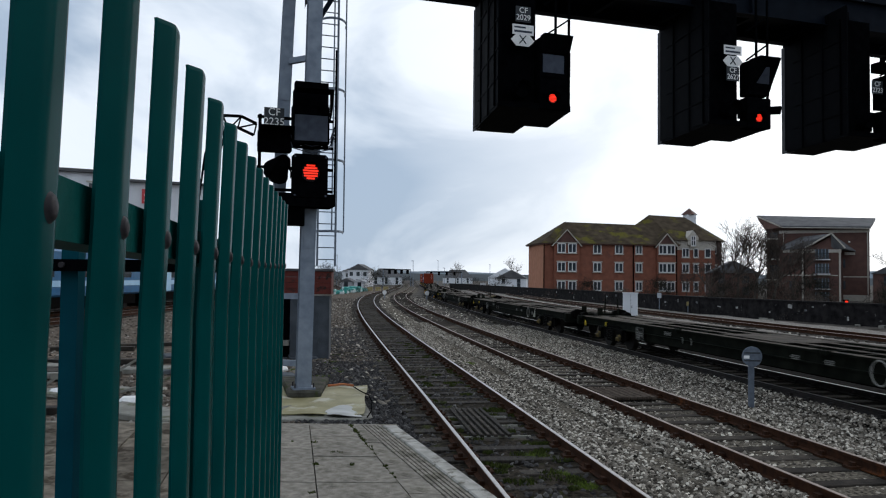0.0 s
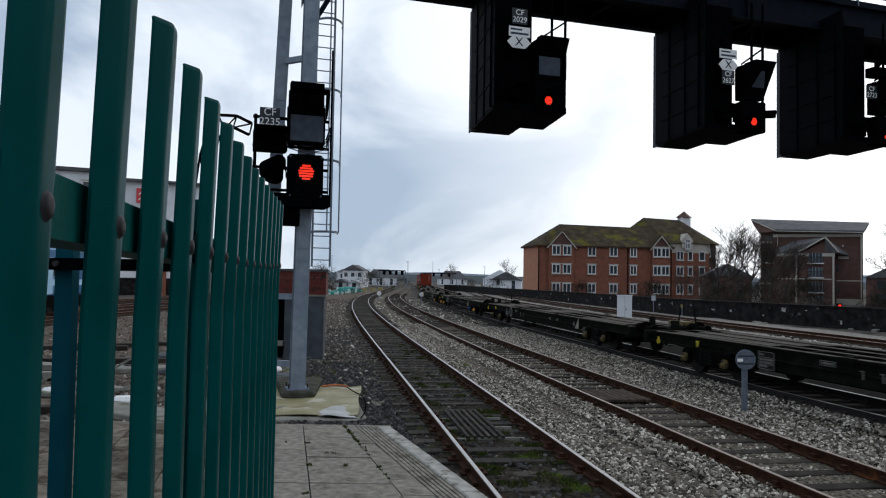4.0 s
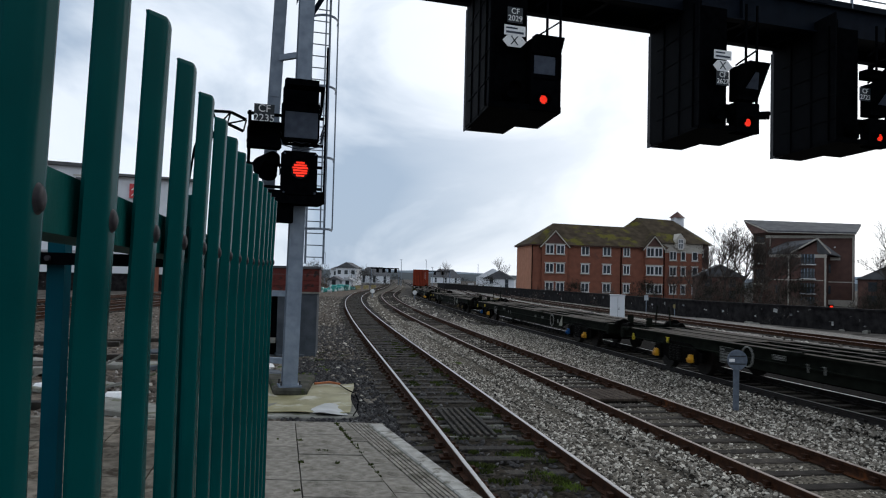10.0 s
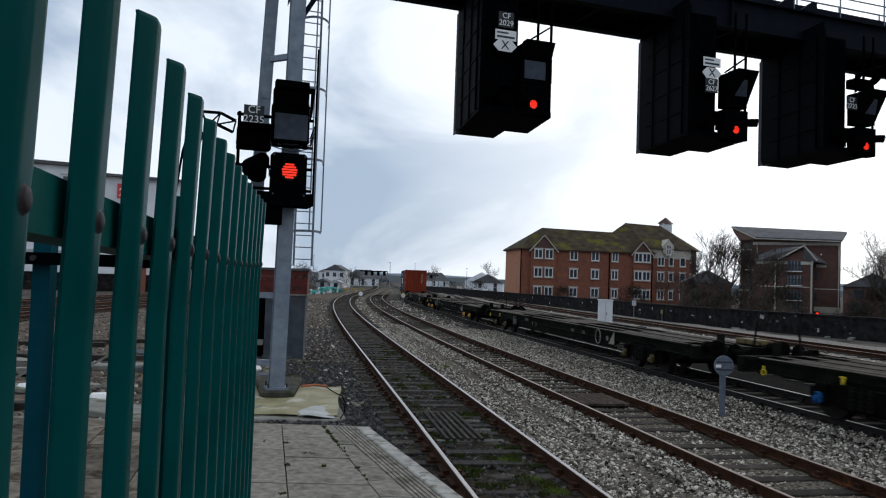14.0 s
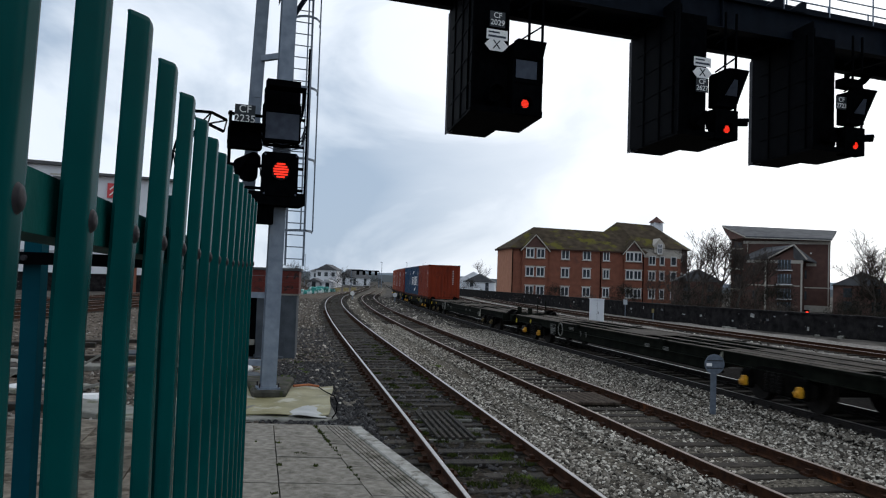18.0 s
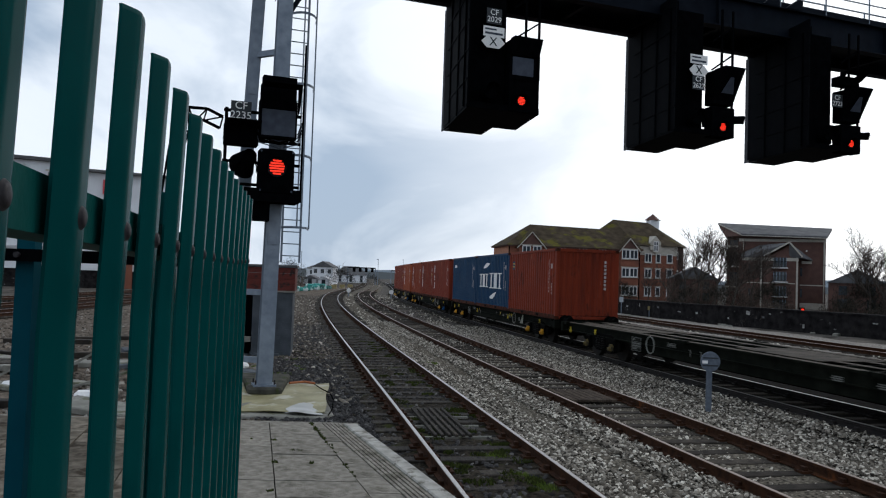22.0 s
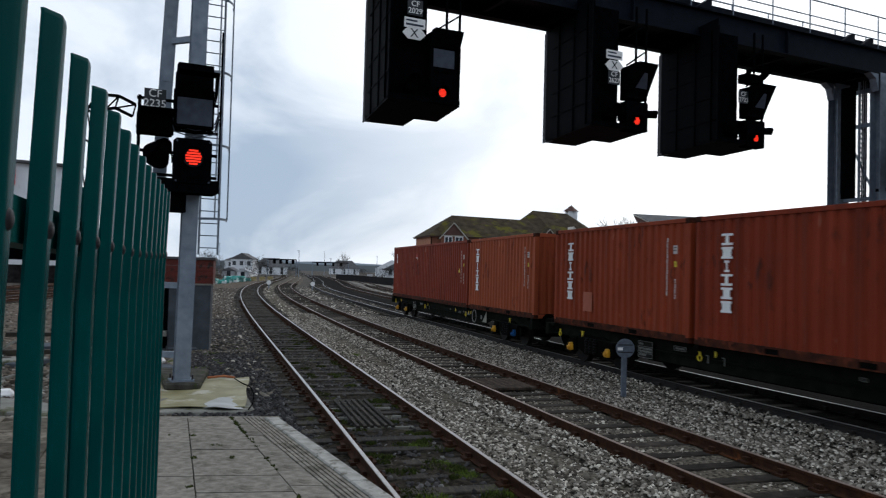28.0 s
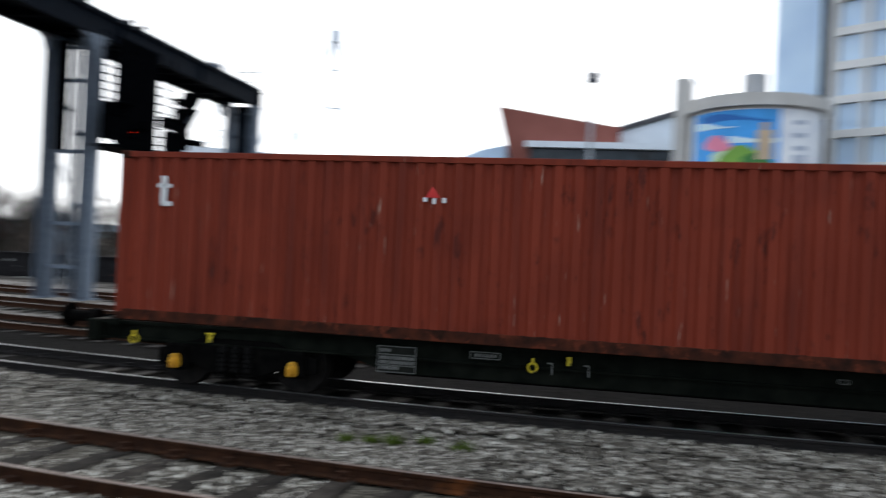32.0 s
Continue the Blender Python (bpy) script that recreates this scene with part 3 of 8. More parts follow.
def stones(name, spots, size, material, label, z0=-0.25, seed=1):
    """Broken stones as little five-sided lumps, in one mesh; spots are rows of x, y."""
    rng = np.random.default_rng(seed)
    n = len(spots)
    base = np.array([(-1, -0.7, -0.5), (0.9, -0.9, -0.5), (1.0, 0.8, -0.45), (-0.8, 1.0, -0.5), (-0.6, -0.4, 0.55), (0.55, -0.5, 0.75), (0.4, 0.6, 0.5), (-0.5, 0.5, 0.7)])
    V = base[None] * rng.uniform(0.65, 1.25, (n, 8, 3))
    V *= (size * rng.uniform(0.5, 1.3, n))[:, None, None]
    V[:, :, 2] *= rng.uniform(0.5, 0.95, n)[:, None]
    a = rng.uniform(0, 6.28, n)
    c, s = np.cos(a)[:, None], np.sin(a)[:, None]
    x = V[:, :, 0] * c - V[:, :, 1] * s
    y = V[:, :, 0] * s + V[:, :, 1] * c
    V[:, :, 0], V[:, :, 1] = x, y
    tilt = rng.normal(0, 0.35, (n, 1))
    V[:, :, 2] += V[:, :, 0] * tilt
    V[:, :, 0] += spots[:, 0:1]
    V[:, :, 1] += spots[:, 1:2]
    V[:, :, 2] += (spots[:, 2:3] if spots.shape[1] > 2 else z0) + rng.uniform(-0.01, 0.03, (n, 1))
    F = np.array([(0, 1, 5, 4), (1, 2, 6, 5), (2, 3, 7, 6), (3, 0, 4, 7), (4, 5, 6, 7)])
    faces = (F[None] + (np.arange(n) * 8)[:, None, None]).reshape(-1, 4)
    me = bpy.data.meshes.new(name)
    me.vertices.add(n * 8)
    me.vertices.foreach_set("co", V.reshape(-1))
    me.loops.add(len(faces) * 4)
    me.loops.foreach_set("vertex_index", faces.reshape(-1).astype(np.int32))
    me.polygons.add(len(faces))
    me.polygons.foreach_set("loop_start", np.arange(0, len(faces) * 4, 4, dtype=np.int32))
    me.update(calc_edges=True)
    me.materials.append(material)
    return tagged(new(name, me), label, "gravel", kind="stuff")


def scatter(line, s0, s1, o0, o1, n, seed, power=1.6, z=-0.24):
    """Random spots along a line between two offsets, denser towards s0."""
    rng = np.random.default_rng(seed)
    s = s0 + (s1 - s0) * rng.uniform(0, 1, n) ** power
    o = rng.uniform(o0, o1, n)
    x, y = np.interp(s, line.s, line.x), np.interp(s, line.s, line.y)
    x2, y2 = np.interp(s + 0.5, line.s, line.x), np.interp(s + 0.5, line.s, line.y)
    d = np.hypot(x2 - x, y2 - y)
    wx, wy = (x2 - x) / d, (y2 - y) / d
    return np.c_[x + wy * o, y - wx * o, np.full(n, z)]


def ribbon(name, line, s0, s1, o0, o1, z, material, label, step=1.5, bumpy=0.015, cols=6):
    rng = np.random.default_rng(9)
    ss = np.arange(s0, s1, step)
    V, F = [], []
    for s in ss:
        for k in range(cols):
            p = line.off(s, o0 + (o1 - o0) * k / (cols - 1))
            edge = -0.12 if k in (0, cols - 1) else 0
            V.append((p.x, p.y, z + edge + rng.normal(0, bumpy)))
    for j in range(len(ss) - 1):
        for k in range(cols - 1):
            F.append((j * cols + k, j * cols + k + 1, (j + 1) * cols + k + 1, (j + 1) * cols + k))
    return tagged(new(name, pydata(name, V, F, material)), label, "ground", kind="structure")


build_ground()
# trackbeds: dark and overgrown under the platform line, pale stone under the others
ribbon("trackbed_platform_line", LINE_A, -25, 300, -1.35, 1.0, -0.176, SOIL, "dark mossy trackbed of the platform line", 0.5, 0.018, 14)
ribbon("trackbed_middle_line", LINE_B, -25, 300, -2.6, 1.7, -0.185, BALLAST, "pale stone trackbed of the middle line")
# the goods line's bed has the train's shade painted in
ribbon("trackbed_goods_line", LINE_C, -100, 300, -1.55, 6.2, -0.185, DARKBED, "oily trackbed of the goods line with the train's shade in its colour")
ribbon("trackbed_yard_lines", LINE_C, -40, 260, 6.2, 19.0, -0.200, YARDBED, "grey stone bed of the yard lines", 2.0, 0.02, 10)
ribbon("yard_earth", LINE_A, -25, 180, -18.0, -0.9, -0.225, YARD, "brown stony earth of the yard beside the platform line", 1.5, 0.02, 14)

# ---------------------------------------------------------------- platform end
PLAT_Z = 0.70
EDGE0, EDGE1 = Vector((-0.52, 8.65, 0)), Vector((0.62, 5.15, 0))   # line of the coping


def edge_x(y):
    return EDGE0.x + (EDGE1.x - EDGE0.x) * (y - EDGE0.y) / (EDGE1.y - EDGE0.y)


def build_platform():
    bm = bmesh.new()
    y0, y1 = -14.0, 8.62
    pts = [(-14, y0), (edge_x(y0) - 0.02, y0), (edge_x(y1) - 0.02, y1), (-14, y1)]
    bm_prism(bm, pts, "z", -0.3, PLAT_Z - 0.05)
    pl = single("platform", bm, JOINT, "mossy platform bed under worn paving slabs", "platform", kind="structure")
    rnd = random.Random(5)
    d = (EDGE1 - EDGE0).normalized()

    def joint(k, y):
        """The lengthwise joints fan a little towards the coping."""
        if k == 0:
            return edge_x(y) - 0.36
        if k == 1:
            return -1.004 - 0.274 * (y - 8.70)
        return -1.4506 - 0.60 * (k - 2) - 0.191 * (y - 8.70)

    g = 0.005
    for k in range(8):
        y = 8.615
        row = 0
        while y > -2.5:
            y2 = y - (0.45 if k < 2 else 0.60) - (0.15 if row == 0 and k % 2 else 0)
            pts = [(joint(k + 1, y) + g, y - g), (joint(k, y) - g, y - g), (joint(k, y2) - g, y2 + g), (joint(k + 1, y2) + g, y2 + g)]
            if pts[1][0] - pts[0][0] > 0.05:
                cx, cy = sum(p[0] for p in pts) / 4, (y + y2) / 2
                bm = bmesh.new()
                bm_prism(bm, [(a - cx, b - cy) for a, b in pts], "z", -0.05, 0.0)
                part("slab", bm, SLAB if k < 3 else DIRTSLAB, pl, m=pose(cx, cy, PLAT_Z + rnd.uniform(-0.005, 0.005), rnd.uniform(-0.2, 0.2), rnd.uniform(-0.2, 0.2), 0))
            y = y2
            row += 1
    # the paving goes on behind and beside in the same way
    bm = bmesh.new()
    y = 8.615
    while y > -13.4:
        x = -13.9
        while x < 9:
            x1, yb = x + 0.594, y - 0.594
            right = min(joint(8, y), joint(8, yb)) - 0.005 if y > -2.6 else edge_x(y) - 0.4
            if min(x1, right) - x > 0.08:
                bm_box(bm, x, min(x1, right), yb, y, PLAT_Z - 0.05, PLAT_Z - 0.002)
            x += 0.604
        y -= 0.604
    rest = part("slabs_behind", bm, DIRTSLAB, pl)
    tagged(rest, kind="stuff")
    # grooved warning strip and pale coping
    bmr = bmesh.new()
    for i in range(5):
        o = 0.17 + i * 0.042
        a, b = EDGE0 - d * 0.0, EDGE0 + d * 16
        sx = Vector((-1, 0, 0))
        bm_beam(bmr, a + sx * o + Vector((0, 0, PLAT_Z - 0.006)), b + sx * o + Vector((0, 0, PLAT_Z - 0.006)), 0.024, 0.02)
    part("warning_ribs", bmr, SLAB, pl, "ribbed grey tactile strip")
    bms = bmesh.new()
    a, b = EDGE0, EDGE0 + d * 16
    bm_prism(bms, [(a.x - 0.36, a.y), (a.x - 0.13, a.y), (b.x - 0.13, b.y), (b.x - 0.36, b.y)], "z", PLAT_Z - 0.06, PLAT_Z - 0.012)
    part("strip_base", bms, JOINT, pl)
    n = 18
    for i in range(n):
        bmc = bmesh.new()
        p, q = EDGE0 + d * (i * 0.92), EDGE0 + d * (i * 0.92 + 0.905)
        bm_prism(bmc, [(p.x - 0.125, p.y), (p.x + 0.03, p.y), (q.x + 0.03, q.y), (q.x - 0.125, q.y)], "z", PLAT_Z - 0.09, PLAT_Z + 0.002)
        part("coping_stone", bmc, WHITELINE, pl, "worn white coping stone", bevel=0.012)
    bme = bmesh.new()
    bm_box(bme, -5.5, edge_x(8.62) + 0.03, 8.625, 8.72, -0.28, PLAT_Z - 0.005)
    part("end_kerb", bme, SLAB, pl, bevel=0.01)
    bmw = bmesh.new()
    p, q = EDGE0, EDGE0 + d * 22
    bm_prism(bmw, [(p.x - 0.1, p.y), (p.x - 0.0, p.y), (q.x - 0.0, q.y), (q.x - 0.1, q.y)], "z", -0.3, PLAT_Z - 0.1)
    part("platform_wall", bmw, BLOCK, pl)


build_platform()


# ---------------------------------------------------------------- palisade fence on the platform
F0 = Vector((-0.2174, 0.4328, 0))
FDIR = Vector((-0.1388, 0.9903, 0)).normalized()


def fence_z(i):
    """Rise and fall of the fence line at pale i."""
    return -0.00155 * i + 0.00034 * max(0, i - 6) ** 2


def rounded(pts, r, n=4):
    """An outline whose inner corners are turned through a small radius."""
    out = [pts[0]]
    for a, b, c in zip(pts, pts[1:], pts[2:]):
        a, b, c = Vector(a), Vector(b), Vector(c)
        p, q = b + (a - b).normalized() * r, b + (c - b).normalized() * r
        for k in range(n + 1):
            t = k / n
            out.append(tuple(p * (1 - t) ** 2 + b * 2 * t * (1 - t) + q * t * t))
    return out + [pts[-1]]


def build_fence():
    ang = math.degrees(math.atan2(FDIR.y, FDIR.x))
    base = pose(F0.x, F0.y, PLAT_Z, 0, 0, ang)
    fence = thing("palisade_fence", base, "dark green steel palisade fence with rounded pale tops", "fence")
    # each pale is a strip of sheet folded to a flat face between two sloping flanks
    h = 1.8435
    front = rounded([(-0.0322, 0.0166), (-0.0132, 0.0044), (0.0132, 0.0044), (0.0322, 0.0166)], 0.0062, 6)
    back = [(x * 0.95, y + 0.0030) for x, y in front[::-1]]
    ring = front + back
    nf = len(front)
    bm = bmesh.new()

    def top(x):
        """The top edge is cut round towards the far side."""
        return h - 0.0022 * min(1.6, max(0.0, (x - 0.002) / 0.0130)) ** 2
    rows = []
    for z in (0.0, 0.6, 1.2, 1.56, 1.72, None, "lip"):
        row = []
        for a, b in ring:
            zz = top(a) - 0.004 if z is None else (top(a) if z == "lip" else z)
            lean = -0.030 * max(0.0, zz - 1.56)
            inset = 0.0012 if z == "lip" else 0.0
            row.append(bm.verts.new((a * (1 - inset * 12), b + inset * 0.6 + lean, zz)))
        rows.append(row)
    n = len(ring)
    for j in range(len(rows) - 1):
        for i in range(n):
            bm.faces.new((rows[j][i], rows[j][(i + 1) % n], rows[j + 1][(i + 1) % n], rows[j + 1][i]))
    for i in range(nf - 1):
        bm.faces.new((rows[-1][i], rows[-1][i + 1], rows[-1][n - 2 - i], rows[-1][n - 1 - i]))
    pale = mesh_of("pale", bm, GREEN, smooth=True)
    for e in pale.edges:
        p, q = (pale.vertices[v].co for v in e.vertices)
        same = abs(p.x - q.x) < 1e-6 and abs(abs(p.x) - 0.0322) < 0.002
        if same or min(p.z, q.z) > h - 0.0148:
            e.use_edge_sharp = True
    bmb = bmesh.new()
    dome = [(0.0070, 0.0098), (0.0035, 0.0098), (0.0010, 0.0090), (-0.0010, 0.0072), (-0.0022, 0.0040), (-0.0026, 0.0006)]
    for (y0, r0), (y1, r1) in zip(dome, dome[1:]):
        bm_tube(bmb, (0, y0, 0), (0, y1, 0), r0, 18, r1)
    bmesh.ops.remove_doubles(bmb, verts=bmb.verts, dist=1e-6)
    bolt = mesh_of("bolt", bmb, BOLT, smooth=True)
    count = 15
    for i in range(count):
        p = share("pale", pale, fence, pose(i * 0.155, -0.002, fence_z(i), 0, 0, 0))
        share("bolt", bolt, p, pose(0, 0.0008, 1.642))
        share("bolt", bolt, p, pose(0, 0.0008, 0.32))
    for z in (1.649, 0.32):
        bm = bmesh.new()
        angle = [(0.0205, -0.021), (0.0675, -0.021), (0.0675, -0.015), (0.0275, -0.015), (0.0275, 0.021), (0.0205, 0.021)]
        last = None
        for x, zz in [(-0.062, z + fence_z(0))] + [(i * 0.155, z + fence_z(i)) for i in range(count)] + [((count - 0.6) * 0.155, z + fence_z(count - 1))]:
            row = [bm.verts.new((x, b, zz + c)) for b, c in angle]
            if last:
                for i in range(6):
                    bm.faces.new((last[i], last[(i + 1) % 6], row[(i + 1) % 6], row[i]))
            else:
                bm.faces.new(row[::-1])
            last = row
        bm.faces.new(last)
        bmesh.ops.recalc_face_normals(bm, faces=bm.faces)
        part("rail", bm, GREEN2, fence, "green angle-iron rail")
    for x, zt in ((1.11, 1.752), (2.12, 1.62)):
        bm = bmesh.new()
        t = 0.003
        bm_prism(bm, [(x - 0.04, 0.076), (x + 0.04, 0.076), (x + 0.04, 0.081), (x + t, 0.081), (x + t, 0.119), (x + 0.04, 0.119), (x + 0.04, 0.124),
                      (x - 0.04, 0.124), (x - 0.04, 0.119), (x - t, 0.119), (x - t, 0.081), (x - 0.04, 0.081)], "z", 0, zt)
        part("post", bm, GREEN, fence)


build_fence()


def build_return():
    r = thing("fence_return", pose(-0.40, 1.62, PLAT_Z), "dark steel bar running off from the palisade fence", "fence")
    part("bar", box(-2.6, -0.02, 0.0, 0.03, 1.612, 1.637), BLACK, r, "black angle bar")
    part("post", box(-0.402, -0.366, 0.031, 0.064, 0.0, 1.672), GREENBLUE, r, "blue-green steel post")
    bm = bmesh.new()
    bm_tube(bm, (-0.384, -0.001, 1.625), (-0.384, -0.009, 1.625), 0.006, 10)
    part("bolt", bm, BOLT, r)


build_return()


def build_picket_barrier():
    """Pointed black pickets just below the eye, on the track side of the platform."""
    fence = thing("picket_barrier", pose(0.0, 1.93, PLAT_Z), "low black steel barrier with pointed pickets on the platform", "barrier")
    bm = bmesh.new()
    bm_prism(bm, [(-0.03, 0), (0.03, 0), (0.03, 0.865), (0.022, 0.90), (0.008, 0.925), (-0.008, 0.925), (-0.022, 0.90), (-0.03, 0.865)], "y", -0.006, 0.006)
    me = mesh_of("picket", bm, BLACK)
    for i in range(8):
        share("picket", me, fence, pose(-0.33 + i * 0.105, 0, 0))
    for z in (0.15, 0.72):
        part("rail", box(-0.37, 0.44, 0.007, 0.02, z, z + 0.04), BLACK, fence)


build_picket_barrier()


# ---------------------------------------------------------------- signal gantry
G = pose(-2.856, 16.34, 0, 0, 0, 18.3)     # x runs along the beam, y back from it
GZ, GH, GW = 9.09, 0.80, 1.62
GAN = thing("signal_gantry", G, "dark steel signal gantry on grey columns spanning the tracks", "gantry")


def i_outline(w, d, t, web):
    """Outline of an I-section, w wide, d deep."""
    a, b = w / 2, d / 2
    return [(-a, -b), (a, -b), (a, -b + t), (web, -b + t), (web, b - t), (a, b - t), (a, b), (-a, b), (-a, b - t), (-web, b - t), (-web, -b + t), (-a, -b + t)]


def i_column(x, y, z0, z1, w, d, rake=0.0):
    """A steel column, its foot at x and its head rake metres further along."""
    bm = bmesh.new()
    bm_prism(bm, [(x + p, y + q) for p, q in i_outline(w, d, 0.022, 0.012)], "z", z0 + 0.04, z1)
    for v in bm.verts:
        v.co.x += rake * (v.co.z - z0) / (z1 - z0)
    c = part("column", bm, GALV, GAN, "grey galvanised steel column")
    part("base_plate", box(x - w * 0.75, x + w * 0.75, y - d * 0.75, y + d * 0.75, z0, z0 + 0.04), GALV, c)
    bm = bmesh.new()
    bm_tube(bm, (0, 0, 0), (0, 0, 0.09), 0.018, 6)
    me = mesh_of("anchor_bolt", bm, BOLT)
    for i in (-1, 1):
        for j in (-1, 1):
            share("anchor_bolt", me, c, pose(x + i * w * 0.63, y + j * d * 0.63, z0 + 0.04))
    for z in (2.9, 6.1):
        xc = x + rake * (z + 0.17 - z0) / (z1 - z0)
        part("splice_plate", box(xc - w * 0.36, xc + w * 0.36, y - d / 2 - 0.016, y - d / 2 - 0.002, z, z + 0.34), GALV, c)
    return c


def girder(y, x0, x1):
    bm = bmesh.new()
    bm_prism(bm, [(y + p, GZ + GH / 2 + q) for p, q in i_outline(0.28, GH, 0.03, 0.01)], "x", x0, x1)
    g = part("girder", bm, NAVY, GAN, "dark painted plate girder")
    me = mesh_of("stiffener", box(-0.008, 0.008, -0.125, -0.012, GZ + 0.032, GZ + GH - 0.032), NAVY)
    x = x0 + 0.3
    while x < x1:
        share("stiffener", me, g, pose(x, y, 0))
        x += 5.9


def build_gantry():
    X1 = 35.2
    girder(0.0, -0.9, X1)
    girder(GW, -0.9, X1)
    me = mesh_of("cross_beam", box(-0.06, 0.06, 0.02, GW - 0.02, GZ + 0.06, GZ + 0.26), NAVY)
    x = -0.5
    while x < X1:
        share("cross_beam", me, GAN, pose(x, 0, 0))
        x += 2.0
    part("walkway", box(-0.9, X1, 0.15, GW - 0.15, GZ + GH + 0.004, GZ + GH + 0.05), NAVY, GAN, "dark walkway deck")
    part("cable_tray", box(-0.9, X1, 0.17, GW - 0.17, GZ + 0.30, GZ + 0.33), NAVY, GAN)
    # columns, knees and battens
    for x in (0.0, 21.6, 34.45):
        near = x < 1
        w = 0.27 if near else (0.62 if x < 30 else 0.55)
        if near:
            i_column(-0.01, 0.0, 0.0, GZ, 0.30, 0.27, 0.13)
            i_column(-0.63, 0.70, 0.0, GZ, 0.25, 0.25, 0.31)
            for z in (0.5, 1.9, 6.95, 8.7):
                a, b = -0.05 + 0.0143 * z, -0.56 + 0.034 * z
                bm = bmesh.new()
                bm_beam(bm, (a, 0.139, z), (b, 0.57, z), 0.10, 0.12)
                part("batten", bm, GALV, GAN)
        else:
            for k, y in enumerate((0.0, GW if x < 30 else 1.32)):
                i_column(x + (0.1 if k else 0), y, 0.0, GZ, w, 0.37)
            for z in (1.1, 2.6, 5.1, 7.55, 8.7):
                bm = bmesh.new()
                bm_beam(bm, (x, 0.19, z), (x + 0.1, (GW if x < 30 else 1.32) - 0.19, z), 0.10, 0.12)
                part("batten", bm, GALV, GAN)
        for y in (0.0, GW):
            sgn = 1 if near else -1
            bm = bmesh.new()
            bm_prism(bm, [(x + sgn * w / 2, GZ), (x + sgn * (w / 2 + 0.42), GZ), (x + sgn * (w / 2 + 0.14), GZ - 0.16), (x + sgn * w / 2, GZ - 0.55)], "y", y - 0.12, y + 0.12)
            part("knee_bracket", bm, NAVY if near else GALV, GAN)
            bm = bmesh.new()
            bm_prism(bm, [(x - w / 2 - 0.04, GZ + 0.02), (x + w / 2 + 0.10, GZ + 0.02), (x + w / 2 + 0.02, GZ - 0.38), (x - w / 2 + 0.02, GZ - 0.38)], "y", y - 0.20, y - 0.188)
            part("gusset_plate", bm, NAVY if near else GALV, GAN)
    # slanting brace from the near column up to the beam
    bm = bmesh.new()
    bm_beam(bm, (0.20, -0.02, 7.75), (0.95, -0.02, GZ), 0.10, 0.10)
    part("brace", bm, NAVY, GAN, "dark slanting brace")
    # flat bars crossing between the legs of the middle and end frames
    for x, pairs in ((21.65, ((1.1, 2.6), (2.6, 5.1), (5.1, 7.55))), (34.5, ((2.6, 5.1), (5.1, 7.55), (7.55, 8.7)))):
        for z0, z1 in pairs:
            bm = bmesh.new()
            bm_beam(bm, (x, 0.18, z0), (x + 0.08, GW - 0.18, z1), 0.02, 0.07)
            part("diagonal", bm, GALV, GAN)
    # plate added to stand for the dark web side of the end column
    part("web_plate", box(34.42, 34.50, 0.24, 0.98, 0.0, GZ - 0.02), NAVY, GAN, "dark plate standing for the end column's web")
    # cable ladder between the columns of the middle leg
    lad = part("cable_ladder", box(21.57, 21.61, 0.72, 0.80, 0.2, GZ - 0.05), GALV, GAN, "pale galvanised cable ladder")
    part("stile", box(21.89, 21.93, 0.72, 0.80, 0.2, GZ - 0.05), GALV, lad)
    me = mesh_of("rung", box(21.612, 21.888, 0.74, 0.78, 0, 0.05), PALEGALV)
    z = 0.4
    while z < GZ - 0.1:
        share("rung", me, lad, pose(0, 0, z))
        z += 0.16
    for k in range(5):
        bm = bmesh.new()
        bm_tube(bm, (21.64 + k * 0.055, 0.70, 0.2), (21.64 + k * 0.055, 0.70, GZ), 0.017, 6)
        part("cable", bm, PALEGALV if k % 2 else BLACK, lad)
    part("cable_cover", box(21.05, 21.20, 0.60, 1.05, 5.1, GZ - 0.3), BLACK, GAN, "black cable cover")
    # hand rails over the walkway
    top = GZ + GH
    for y in (0.02, GW - 0.02):
        for z, r in ((1.12, 0.022), (0.62, 0.018)):
            bm = bmesh.new()
            bm_tube(bm, (2.0, y, top + z), (X1 + 0.05, y, top + z), r, 6)
            part("hand_rail", bm, GALV, GAN, "grey tubular hand rail")
        part("toe_board", box(2.0, X1, y - 0.008, y + 0.008, top + 0.055, top + 0.20), NAVY, GAN)
        bp = bmesh.new()
        bm_tube(bp, (0, 0, 0), (0, 0, 1.14), 0.022, 6)
        bm_box(bp, -0.06, 0.06, -0.05, 0.05, 0.0, 0.02)
        me = mesh_of("rail_post", bp, GALV)
        x = 2.0
        while x < X1:
            share("rail_post", me, GAN, pose(x, y, top))
            x += 1.62
    for z in (1.12, 0.62):
        bm = bmesh.new()
        bm_tube(bm, (X1 + 0.05, 0, top + z), (X1 + 0.05, GW, top + z), 0.02, 6)
        part("end_rail", bm, GALV, GAN)
    # upstand brackets over each basket
    for x in (7.6, 8.4, 12.6, 13.4, 19.5, 20.4, 22.9, 23.7):
        bm = bmesh.new()
        bm_prism(bm, [(x, top), (x + 0.55, top), (x + 0.55, top + 0.28), (x + 0.42, top + 0.28)], "y", -0.16, -0.02)
        part("bracket", bm, NAVY, GAN)
    j = part("junction_box", box(30.6, 31.2, 0.2, 0.5, top + 0.08, top + 0.45), GALV, GAN, bevel=0.02)
    part("box_lid", box(30.58, 31.22, 0.18, 0.52, top + 0.452, top + 0.48), GALV, j)


